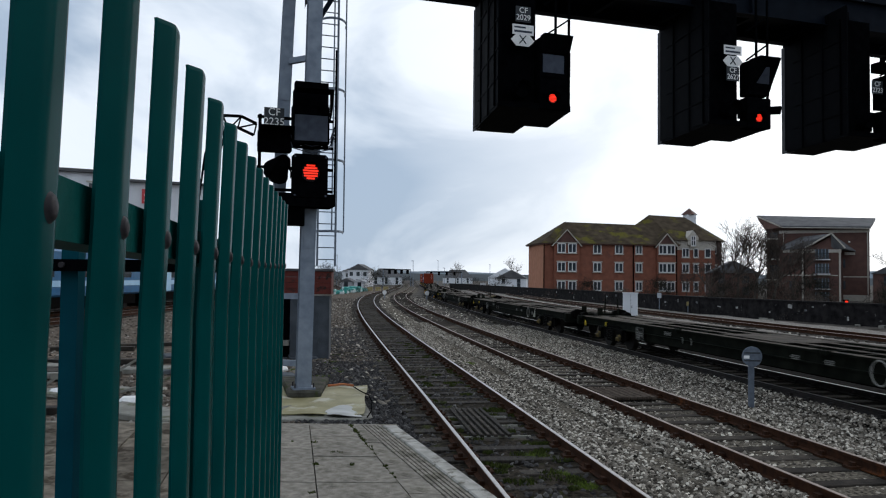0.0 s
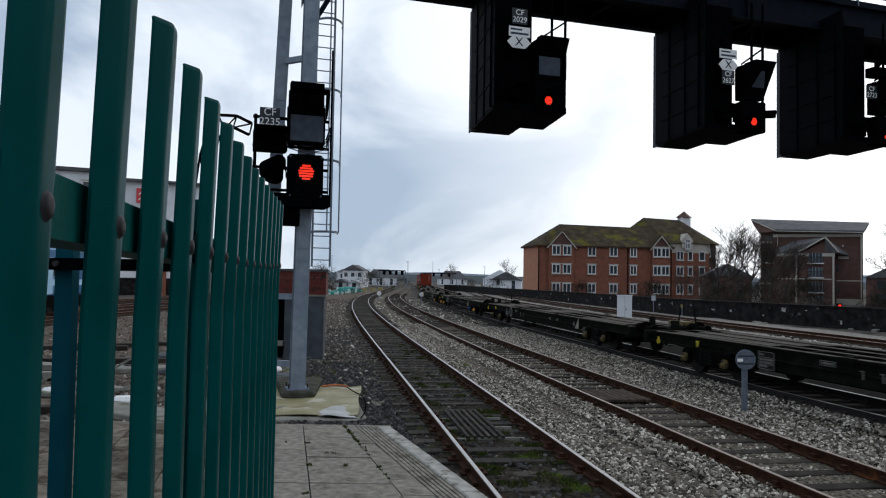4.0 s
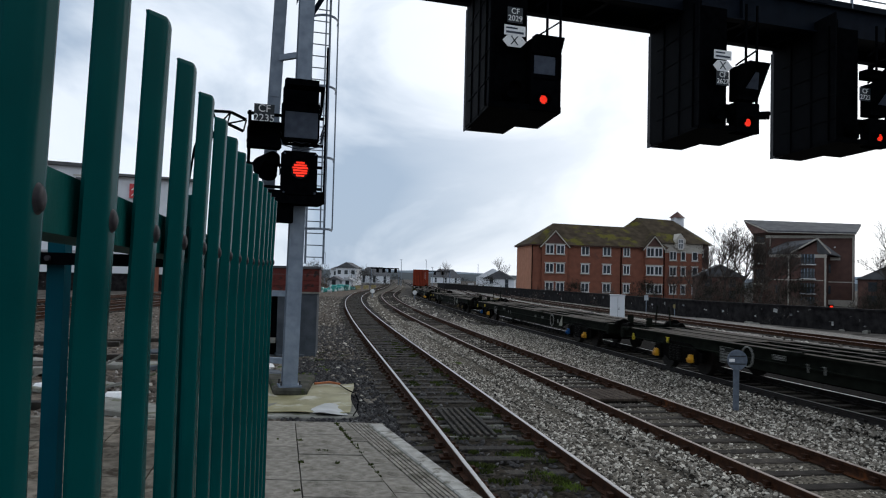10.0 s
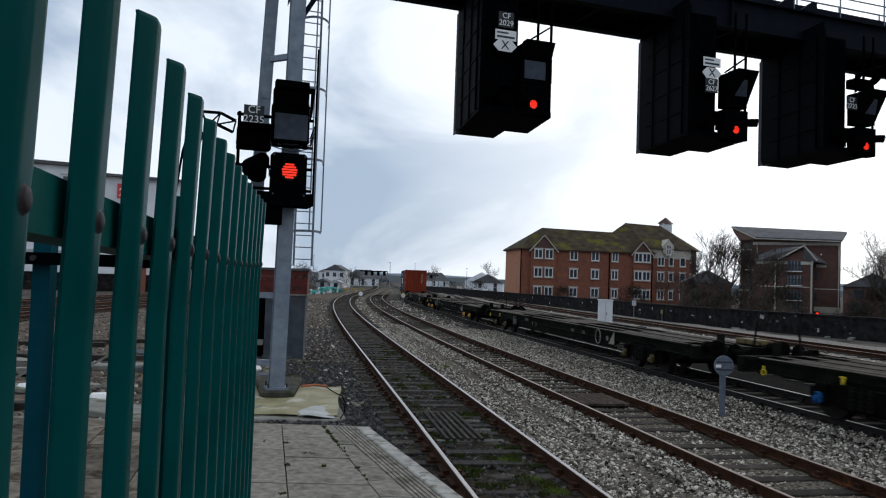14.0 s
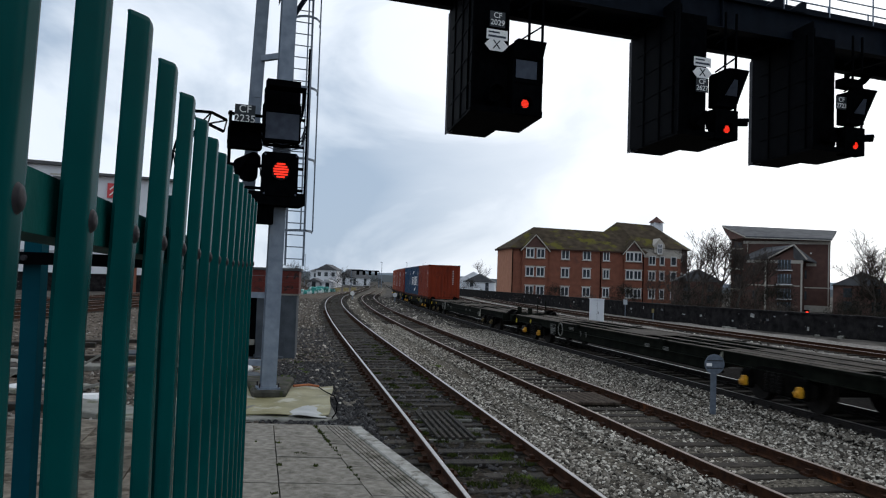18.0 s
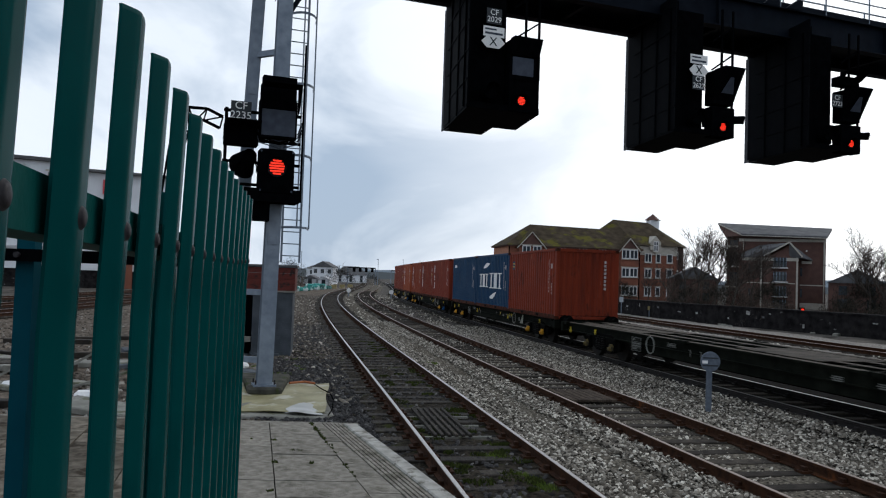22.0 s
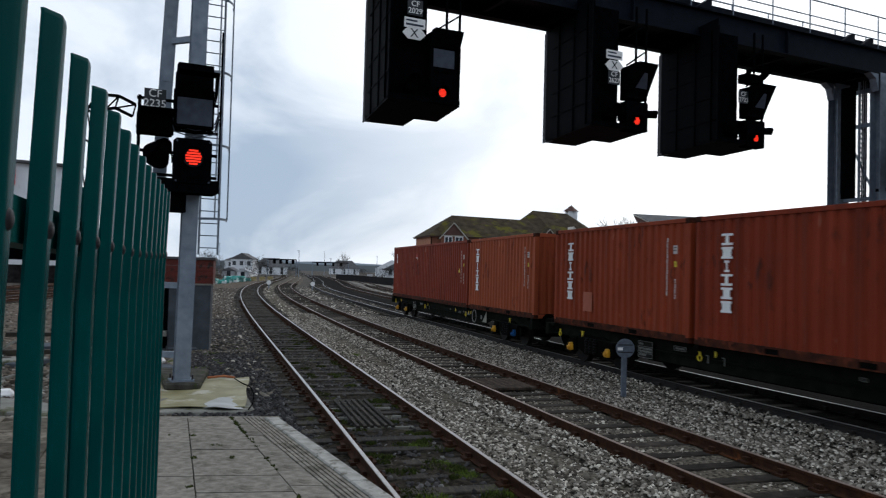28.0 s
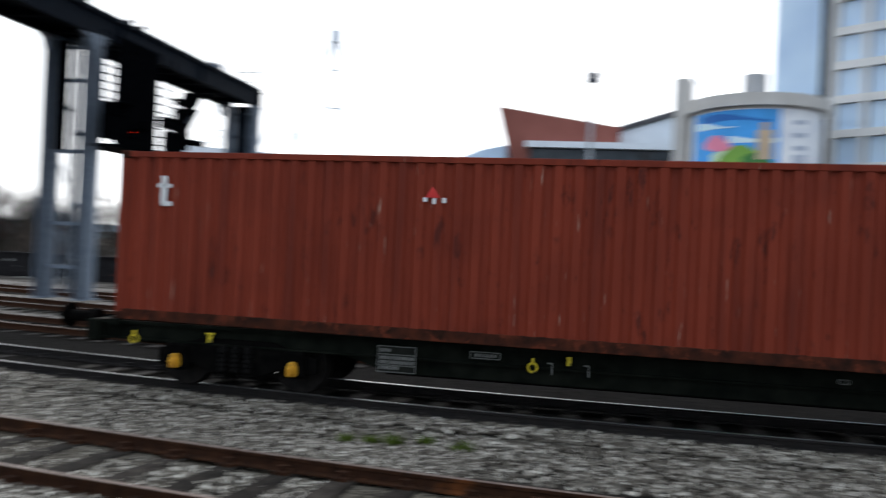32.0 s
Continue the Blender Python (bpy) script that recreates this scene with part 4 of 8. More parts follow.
def ladder(x, y, z0, z1, hoops, parent, lean=0.0):
    bm = bmesh.new()
    bm_beam(bm, (x - 0.2, y, z0), (x - 0.2 + lean, y, z1), 0.045, 0.02)
    lad = part("ladder", bm, GALV, parent, "grey caged access ladder")
    bm = bmesh.new()
    bm_beam(bm, (x + 0.2, y, z0), (x + 0.2 + lean, y, z1), 0.045, 0.02)
    part("stile", bm, GALV, lad)
    bm = bmesh.new()
    bm_tube(bm, (-0.2, 0, 0), (0.2, 0, 0), 0.013, 6)
    me = mesh_of("rung", bm, GALV)
    z = z0 + 0.15
    while z < z1:
        share("rung", me, lad, pose(x + lean * (z - z0) / (z1 - z0), y, z))
        z += 0.265
    if hoops:
        z = z0 + 0.75
        bm = bmesh.new()
        seg = 12
        arc = [math.pi * k / seg for k in range(seg + 1)]
        bm_prism(bm, [(-0.36 * math.cos(a), -0.62 * math.sin(a)) for a in arc] + [(-0.348 * math.cos(a), -0.608 * math.sin(a)) for a in arc[::-1]], "z", -0.025, 0.025)
        me = mesh_of("hoop", bm, GALV)
        while z < z1:
            share("hoop", me, lad, pose(x, y, z))
            z += 1.55
        for a in (0.12, 0.5, 0.88):
            q = math.pi * a
            bm = bmesh.new()
            bm_beam(bm, (x - 0.36 * math.cos(q), y - 0.62 * math.sin(q), z0 + 0.75), (x - 0.36 * math.cos(q), y - 0.62 * math.sin(q), z1), 0.03, 0.012)
            part("cage_bar", bm, GALV, lad)


build_gantry()
ladder(0.60, 1.0, 2.55, 11.0, True, GAN)


def text_plate(parent, rows, w, h, m, size):
    p = part("sign_plate", box(-w / 2, w / 2, -0.006, 0.006, -h / 2, h / 2), SIGNBLUE, parent, "black plate with white letters", m=m)
    for i, r in enumerate(rows):
        z = (len(rows) - 1) * size * 0.46 - i * size * 0.92
        writing(r, size, WHITEP, p, pose(0, -0.012, z, 90, 0, 0))
    return p


SIGNBLUE = mat("black_sign_plate", (0.012, 0.016, 0.02), (0.02, 0.025, 0.03), 0.5)
LENS = mat("dark_lens", (0.004, 0.004, 0.005), (0.008, 0.008, 0.010), 0.45, spec=0.1)


def red_aspect(parent, r, m):
    """A lit red lamp: rows of glowing bars in a dark lens."""
    bm = bmesh.new()
    bm_tube(bm, (0, 0, 0), (0, -0.02, 0), r * 1.25, 20)
    ln = part("lens", bm, LENS, parent, m=m)
    n = 6
    for i in range(n):
        z = -r + (i + 0.5) * 2 * r / n
        hw = math.sqrt(max(0.0, r * r - z * z)) * (1.0 if i % 2 else 0.94)
        part("red_light", box(-hw, hw, -0.032, -0.021, z - r / n * 0.64, z + r / n * 0.64), LAMPRED, ln, "glowing red signal light")


def hood(parent, w, h, d, z, flare=0.0, m=None):
    """A sun hood of folded sheet: two cheeks and a sloping top, open below and in front."""
    bm = bmesh.new()
    out = [(0, z), (-d, z + h * 0.18), (-d - flare, z + h), (0, z + h)]
    for x in (-w / 2, w / 2 - 0.012):
        bm_prism(bm, out, "x", x, x + 0.012)
    bm_box(bm, -w / 2, w / 2, -d - flare, 0, z + h, z + h + 0.012)
    return part("hood", bm, BLACK, parent, m=m)


def visor(parent, r0, r1, ln, m, name="visor"):
    """A long round visor, open at the front and cut away below."""
    bm = bmesh.new()
    seg = 14
    a0, a1 = -0.55, math.pi + 0.55
    rows = []
    for r, y, cut in ((r0, 0.0, 0.0), (r1, -ln, 0.5), (r1 * 0.94, -ln, 0.5), (r0 * 0.94, 0.0, 0.0)):
        rows.append([bm.verts.new((r * math.cos(a0 + cut + (a1 - a0 - 2 * cut) * k / seg), y, r * math.sin(a0 + cut + (a1 - a0 - 2 * cut) * k / seg))) for k in range(seg + 1)])
    for j in range(4):
        for k in range(seg):
            bm.faces.new((rows[j][k], rows[j][k + 1], rows[(j + 1) % 4][k + 1], rows[(j + 1) % 4][k]))
    return part(name, bm, BLACK, parent, m=m, smooth=False)


def cage_signal(x, z0, label, kind, plates, lamp, open_frame=False):
    """A basket hung below the beam with its lamp heads; the basket's sides are set askew to the beam."""
    s = thing("gantry_signal", G @ pose(x, 0, 0), label, "railway signal", "signals on the gantry")
    y0, yn, y1 = -0.90, 0.95, 1.95        # front, notch and back of the floor
    zt = GZ - 0.01
    W = 1.72

    def sk(u, v):
        return (u + 0.185 * (v - y0), v)

    if not open_frame:
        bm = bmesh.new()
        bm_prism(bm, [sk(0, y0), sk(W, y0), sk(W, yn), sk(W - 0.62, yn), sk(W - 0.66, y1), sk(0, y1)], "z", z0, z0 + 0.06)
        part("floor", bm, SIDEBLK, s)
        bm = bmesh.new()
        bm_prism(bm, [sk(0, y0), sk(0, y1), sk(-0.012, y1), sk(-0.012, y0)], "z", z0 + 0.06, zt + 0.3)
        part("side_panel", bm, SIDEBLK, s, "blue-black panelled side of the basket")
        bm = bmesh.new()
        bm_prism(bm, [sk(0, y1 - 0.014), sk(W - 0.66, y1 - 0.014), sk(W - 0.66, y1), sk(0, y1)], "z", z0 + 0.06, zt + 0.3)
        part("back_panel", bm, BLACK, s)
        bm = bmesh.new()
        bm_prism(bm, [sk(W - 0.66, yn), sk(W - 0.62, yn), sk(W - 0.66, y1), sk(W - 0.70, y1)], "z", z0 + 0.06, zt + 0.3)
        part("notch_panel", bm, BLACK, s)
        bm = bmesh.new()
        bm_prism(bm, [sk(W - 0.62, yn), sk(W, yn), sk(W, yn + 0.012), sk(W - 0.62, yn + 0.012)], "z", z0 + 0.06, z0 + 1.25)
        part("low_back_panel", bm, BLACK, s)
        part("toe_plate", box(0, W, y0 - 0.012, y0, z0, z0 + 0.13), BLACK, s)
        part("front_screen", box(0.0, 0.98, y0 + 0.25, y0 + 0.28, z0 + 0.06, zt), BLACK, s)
        for u in (0.0, W - 0.05, W * 0.78):
            part("hanger", box(u, u + 0.045, y0, y0 + 0.045, z0, zt + 0.1), BLACK, s)
        for v in (0.1, 1.0):
            u = sk(-0.012, v)[0]
            part("side_rib", box(u - 0.03, u, v, v + 0.04, z0, zt), SIDEBLK, s)
        for zz in (z0 + 0.62, z0 + 1.25, z0 + 1.9, z0 + 2.5):
            bm = bmesh.new()
            a, b = sk(-0.022, y0), sk(-0.022, y1 - 0.5)
            bm_beam(bm, (a[0], a[1], zz), (b[0], b[1], zz), 0.02, 0.035)
            part("side_bar", bm, SIDEBLK, s)
        for zz in (zt - 1.02, zt - 0.32):
            bm = bmesh.new()
            bm_beam(bm, (W * 0.62, y0 + 0.02, zz - 0.42), (W - 0.03, y0 + 0.02, zz + 0.02), 0.035, 0.035)
            part("stay_bar", bm, BLACK, s)
        # lighter strip over the side panel's rear, seen from the platform as dull grey
        bm = bmesh.new()
        p = sk(-0.012, y1)
        bm_prism(bm, [(p[0] - 0.015, p[1] - 0.46), (p[0], p[1] - 0.46), (p[0], p[1] + 0.04), (p[0] - 0.015, p[1] + 0.04)], "z", z0 - 0.02, zt)
        part("rear_edge_panel", bm, GREYEDGE, s, "lighter grey strip at the rear of the side")
    # lamp head with its lit red light
    lu, lz = lamp
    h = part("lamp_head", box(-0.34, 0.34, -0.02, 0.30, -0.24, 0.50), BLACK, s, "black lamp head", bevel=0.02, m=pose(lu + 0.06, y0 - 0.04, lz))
    if not open_frame:
        red_aspect(h, 0.090, pose(-0.06, -0.04, 0))
    visor(h, 0.15, 0.15, 0.16, pose(-0.06, -0.02, 0))
    if kind == "route":
        ind = part("route_indicator", box(-0.33, 0.33, -0.02, 0.40, -0.36, 0.56), BLACK, s, "black indicator box", bevel=0.015, m=pose(lu + 0.05, y0 - 0.04, z0 + 1.03))
        part("screen", box(-0.27, 0.24, -0.028, -0.021, -0.22, 0.18), GREYBACK, ind, "grey unlit screen")
        bm = bmesh.new()
        bm_prism(bm, [(0, 0.20), (-0.04, 0.22), (-0.22, 0.58), (0, 0.58)], "x", -0.33, 0.36)
        part("hood", bm, BLACK, ind, m=pose(0, -0.02, 0))
        part("cheek", box(0.32, 0.36, -0.10, 0.0, -0.30, 0.24), BLACK, ind)
    else:
        ind = part("route_indicator", box(-0.30, 0.30, -0.02, 0.34, -0.30, 0.53), BLACK, s, "black indicator box", bevel=0.015, m=pose(lu + 0.06, y0 - 0.04, z0 + 1.08))
        bm = bmesh.new()
        bm_prism(bm, [(-0.16, 0.04), (0.20, 0.04), (0.06, 0.44), (-0.04, 0.44)], "y", -0.010, -0.003)
        part("screen", bm, GREYBACK, ind, "grey unlit screen", m=pose(0, -0.08, -0.07, 29, 0, 0))
        bm = bmesh.new()
        bm_prism(bm, [(0, -0.20), (-0.06, -0.07), (-0.40, 0.54), (0, 0.54)], "x", -0.30, 0.30)
        part("hood", bm, BLACK, ind, m=pose(0, -0.02, 0))
        v = visor(s, 0.10, 0.11, 0.32, pose(W + 0.02, y0 + 0.1, z0 + 0.46, 0, 0, 62), "side_visor")
        bm = bmesh.new()
        bm_tube(bm, (0, 0.10, 0), (0, -0.31, 0), 0.095, 12)
        part("side_lamp", bm, BLACK, v)
        for k, (a, zz, w_, h_) in enumerate(((-0.62, 0.36, 0.05, 0.42), (-0.50, 0.36, 0.05, 0.34), (-0.72, 0.62, 0.24, 0.05))):
            part("lamp_bracket", box(a, a + w_, 0, 0.05, zz - h_ / 2, zz + h_ / 2), BLACK, s, m=pose(lu, y0, z0))
    if kind == "stack":
        up = part("upper_lamp", box(-0.30, 0.30, -0.02, 0.3, -0.12, 0.12), BLACK, s, bevel=0.015, m=pose(lu - 0.04, y0 - 0.04, z0 + 1.86))
        hood(up, 0.66, 0.20, 0.10, -0.02, 0.22, pose(0, -0.02, 0))
    # unlit round lamp beside the lit one
    visor(s, 0.17, 0.19, 0.22, pose(lu - 0.72, y0 - 0.02, z0 + 0.38), "round_visor")
    bm = bmesh.new()
    bm_tube(bm, (0, 0.2, 0), (0, -0.05, 0), 0.165, 14)
    part("unlit_lamp", bm, BLACK, s, m=pose(lu - 0.72, y0 - 0.02, z0 + 0.38))
    for pk, txt, u, z in plates:
        m = pose(u, y0 - 0.03, z)
        if pk == "id":
            text_plate(s, txt, 0.36, 0.34, m, 0.172)
        elif pk == "tel":
            p = part("sign_plate", box(-0.25, 0.25, -0.006, 0.006, -0.11, 0.11), WHITEP, s, "white plate with unreadable bars", m=m)
            part("writing_bar", box(-0.21, 0.06, -0.010, -0.007, 0.03, 0.065), GREYBACK, p)
            part("writing_bar", box(-0.21, 0.21, -0.010, -0.007, -0.065, -0.02), GREYBACK, p)
        else:
            bm = bmesh.new()
            bm_prism(bm, [(-0.28, 0), (-0.15, -0.13), (0.15, -0.13), (0.28, 0), (0.15, 0.13), (-0.15, 0.13)], "y", -0.006, 0.006)
            p = part("sign_plate", bm, WHITEP, s, "white hexagonal plate with a black X", m=m)
            writing("X", 0.27, SIGNBLUE, p, pose(0, -0.012, 0, 90, 0, 0))
    return s


GREYEDGE = mat("dull_grey_strip", (0.085, 0.085, 0.090), (0.115, 0.115, 0.120), 0.8, spec=0.05)
cage_signal(3.92, 6.02, "black basket signal with a red light and grey route screen", "route",
            [("id", ("CF", "2029"), 0.56, 8.06), ("tel", "", 0.56, 7.72), ("x", "", 0.55, 7.49)], (1.24, 6.26))
cage_signal(9.30, 6.02, "black basket signal with a red light under a flared hood", "flare",
            [("tel", "", 0.64, 7.83), ("x", "", 0.64, 7.56), ("id", ("CF", "2627"), 0.64, 7.26)], (1.33, 6.24))
cage_signal(13.47, 6.02, "black basket signal with a red light and stacked hoods", "stack", [("id", ("CF", "2723"), 0.92, 7.32)], (1.34, 6.22))
S4 = cage_signal(24.0, 5.80, "black signal frame with open ladders beyond the middle leg", "stack", [], (2.10, 6.06), True)
# one closed panel between two open ladder frames, over a narrow floor
part("front_panel", box(-2.42, 0.08, -0.95, -0.91, 5.41, GZ), BLACK, S4, bevel=0.006)
part("low_panel", box(-3.15, -2.43, -0.94, -0.91, 5.50, 6.74), BLACK, S4)
bm = bmesh.new()
bm_prism(bm, [(-2.42, -0.97), (2.42, -0.97), (2.30, -0.35), (0.1, -0.10), (-0.4, 0.35), (-2.42, 0.35)], "z", 5.30, 5.40)
part("floor", bm, SIDEBLK, S4)
part("toe_plate", box(-2.42, 2.42, -0.99, -0.972, 5.30, 5.52), BLACK, S4)
for u in (-3.18, -2.78, -2.47, 0.10, 0.70, 1.18):
    part("frame_stile", box(u, u + 0.045, -0.94, -0.90, 5.42, GZ), BLACK, S4)
for k in range(8):
    part("frame_rung", box(-3.14, -2.45, -0.93, -0.90, 6.84 + k * 0.27, 6.88 + k * 0.27), BLACK, S4)
for k in range(9):
    part("frame_rung", box(0.14, 1.20, -0.93, -0.90, 5.70 + k * 0.31, 5.74 + k * 0.31), BLACK, S4)
for zz, w in ((6.55, 0.5), (7.15, 0.35), (7.60, 0.4)):
    part("lamp_arm", box(1.2, 1.2 + 2 * w, -0.94, -0.90, zz, zz + 0.06), BLACK, S4)
# lamps and boxes before the panel and on the right-hand frame
lh = part("lamp_head", box(-0.30, 0.30, -0.02, 0.05, -0.24, 0.55), BLACK, S4, "black lamp head", bevel=0.02, m=pose(-1.60, -1.0, 5.95))
red_aspect(lh, 0.055, pose(0, -0.04, 0))
visor(lh, 0.13, 0.13, 0.30, pose(0, -0.02, 0))
up = part("upper_lamp", box(-0.34, 0.34, -0.02, 0.05, -0.2, 0.2), BLACK, S4, bevel=0.02, m=pose(-2.55, -1.0, 6.55))
hood(up, 0.70, 0.30, 0.14, -0.1, 0.20, pose(0, -0.02, 0))
part("side_lamp", box(-0.24, 0.24, -0.10, 0.05, -0.2, 0.2), BLACK, S4, bevel=0.05, m=pose(-0.62, -1.0, 6.30))
rb = part("relay_box", box(-0.62, 0.35, -0.02, 0.30, -0.16, 0.20), BLACK, S4, bevel=0.02, m=pose(1.28, -0.98, 6.62))
part("box_lid", box(-0.64, 0.37, -0.06, 0.32, 0.202, 0.23), BLACK, rb)
part("lower_box", box(-0.42, 0.72, -0.02, 0.34, -0.42, 0.40), BLACK, S4, bevel=0.03, m=pose(1.38, -0.98, 5.95))
bm = bmesh.new()
bm_prism(bm, [(0, -0.22), (-0.12, -0.16), (-0.46, 0.38), (0, 0.38)], "x", -0.42, 0.42)
part("upper_hood", bm, BLACK, S4, m=pose(2.15, -0.98, 7.62))
bm = bmesh.new()
bm_tube(bm, (2.1, -1.05, 6.12), (3.05, -1.25, 6.14), 0.12, 12)
part("side_lamp", bm, BLACK, S4)
bm = bmesh.new()
bm_beam(bm, (1.22, -0.92, 7.1), (1.95, -0.92, 7.7), 0.05, 0.05)
bm_beam(bm, (2.35, -0.92, 6.4), (2.35, -0.92, 7.7), 0.05, 0.05)
part("stay_bar", bm, BLACK, S4)


def build_post_signal():
    """The signal mounted on the near column of the gantry."""
    s = thing("post_signal", G @ pose(0, -0.19, 0), "black column signal with a red light and blank route screen", "railway signal", "signals on the gantry")
    h = part("lamp_head", box(-0.36, 0.36, -0.22, 0.0, -0.50, 0.42), BLACK, s, "black lamp head", bevel=0.05, m=pose(-0.03, -0.25, 4.36))
    red_aspect(h, 0.155, pose(0.0, -0.235, 0.05))
    visor(h, 0.21, 0.20, 0.14, pose(0.0, -0.222, 0.05))
    for x in (-0.31, 0.31):
        for z in (-0.42, 0.36):
            bm = bmesh.new()
            bm_tube(bm, (x, -0.221, z), (x, -0.23, z), 0.022, 8)
            part("screw", bm, GREYBACK, h)
    sc = part("route_indicator", box(-0.37, 0.37, -0.28, 0.0, -0.42, 0.36), BLACK, s, "black route indicator box", bevel=0.015, m=pose(-0.03, -0.2, 5.40))
    part("screen", box(-0.33, 0.33, -0.288, -0.281, -0.36, 0.16), GREYBACK, sc, "grey blank screen")
    hood(sc, 0.76, 0.55, 0.20, 0.05, 0.25, pose(0, -0.28, 0))
    part("upper_box", box(-0.30, 0.37, -0.1, 0.15, 0, 0.5), BLACK, s, m=pose(-0.03, -0.2, 5.78))
    # second head to the left with its drooping cone visor
    l = part("side_head", box(-0.33, 0.33, -0.2, 0.1, -0.2, 0.24), BLACK, s, "black side lamp head", bevel=0.015, m=pose(-0.72, -0.15, 5.02))
    hood(l, 0.66, 0.18, 0.22, 0.05, 0.2, pose(0, -0.2, 0))
    v = visor(s, 0.30, 0.12, 0.40, pose(-0.64, -0.1, 4.44, -32, 0, 18), "round_visor")
    bm = bmesh.new()
    bm_tube(bm, (0, 0.1, 0), (0, -0.28, 0.02), 0.26, 16, 0.13)
    part("cone", bm, BLACK, v)
    part("lower_shelf", box(-0.95, 0.45, -0.45, 0.1, 3.72, 3.98), BLACK, s, "black shelf under the lamps")
    part("lower_box", box(-0.62, -0.1, -0.25, 0.05, 3.35, 3.75), BLACK, s)
    for z in (4.05, 4.50, 4.95, 5.52):
        part("mounting_rail", box(-1.05, 0.5, -0.06, 0.0, z, z + 0.055), BLACK, s, "black mounting rail")
    part("mounting_post", box(0.485, 0.52, -0.26, -0.22, 3.75, 7.0), BLACK, s)
    part("mounting_post", box(-1.03, -0.97, -0.06, 0.0, 3.8, 5.6), BLACK, s)
    for k in range(4):
        bm = bmesh.new()
        z = 4.85 + k * 0.07
        pts = [(-0.45, -0.32, z + 0.30), (-0.38, -0.36, z + 0.05), (0.0, -0.38, z - 0.04), (0.38, -0.36, z + 0.06), (0.47, -0.30, z + 0.32)]
        for a, b in zip(pts, pts[1:]):
            bm_tube(bm, a, b, 0.012, 6)
        part("loose_cable", bm, BLACK if k % 2 else GREYBACK, s)
    text_plate(s, ("CF", "2235"), 0.40, 0.38, pose(-0.74, -0.22, 5.52), 0.21)
    # curved lattice stay going off to the left and down
    outer = [(-1.05, 5.44), (-1.36, 5.57), (-1.72, 5.56), (-1.91, 5.25), (-2.05, 4.73), (-2.16, 3.75), (-2.2, 2.6)]
    inner = [(-1.10, 5.20), (-1.42, 5.33), (-1.60, 5.28), (-1.70, 5.05), (-1.82, 4.60), (-1.90, 3.70), (-1.95, 2.6)]
    for line in (outer, inner):
        bm = bmesh.new()
        for a, b in zip(line, line[1:]):
            bm_beam(bm, (a[0], 0.19, a[1]), (b[0], 0.19, b[1]), 0.045, 0.055)
        part("lattice_stay", bm, BLACK, s, "black lattice stay")
    for k in range(6):
        bm = bmesh.new()
        bm_beam(bm, (outer[k][0], 0.19, outer[k][1]), (inner[k][0], 0.19, inner[k][1]), 0.03, 0.035)
        part("stay_brace", bm, BLACK, s)
        bm = bmesh.new()
        bm_beam(bm, (outer[k][0], 0.20, outer[k][1]), (inner[k + 1][0], 0.20, inner[k + 1][1]), 0.025, 0.03)
        part("stay_brace", bm, BLACK, s)


build_post_signal()


# ---------------------------------------------------------------- goods train
C_BASE, C_H, C_W = 0.97, 2.60, 2.44
MOVERS = []        # (thing, distance behind the train's tail reference)


def corrugate(bm, x0, x1, z0, z1, y, depth, period, out, axis="x"):
    """A trapezoid-corrugated sheet between x0 and x1 on the plane y."""
    n = max(3, round((x1 - x0) / period))
    p = (x1 - x0) / n
    pts = []
    for i in range(n):
        a = x0 + i * p
        pts += [(a, 0), (a + p * 0.28, 0), (a + p * 0.46, 1), (a + p * 0.74, 1), (a + p * 0.92, 0)]
    pts.append((x1, 0))
    lo, hi = [], []
    for a, k in pts:
        q = y - out * depth * k
        lo.append(bm.verts.new((a, q, z0) if axis == "x" else (q, a, z0)))
        hi.append(bm.verts.new((a, q, z1) if axis == "x" else (q, a, z1)))
    for i in range(len(pts) - 1):
        bm.faces.new((lo[i], lo[i + 1], hi[i + 1], hi[i]))


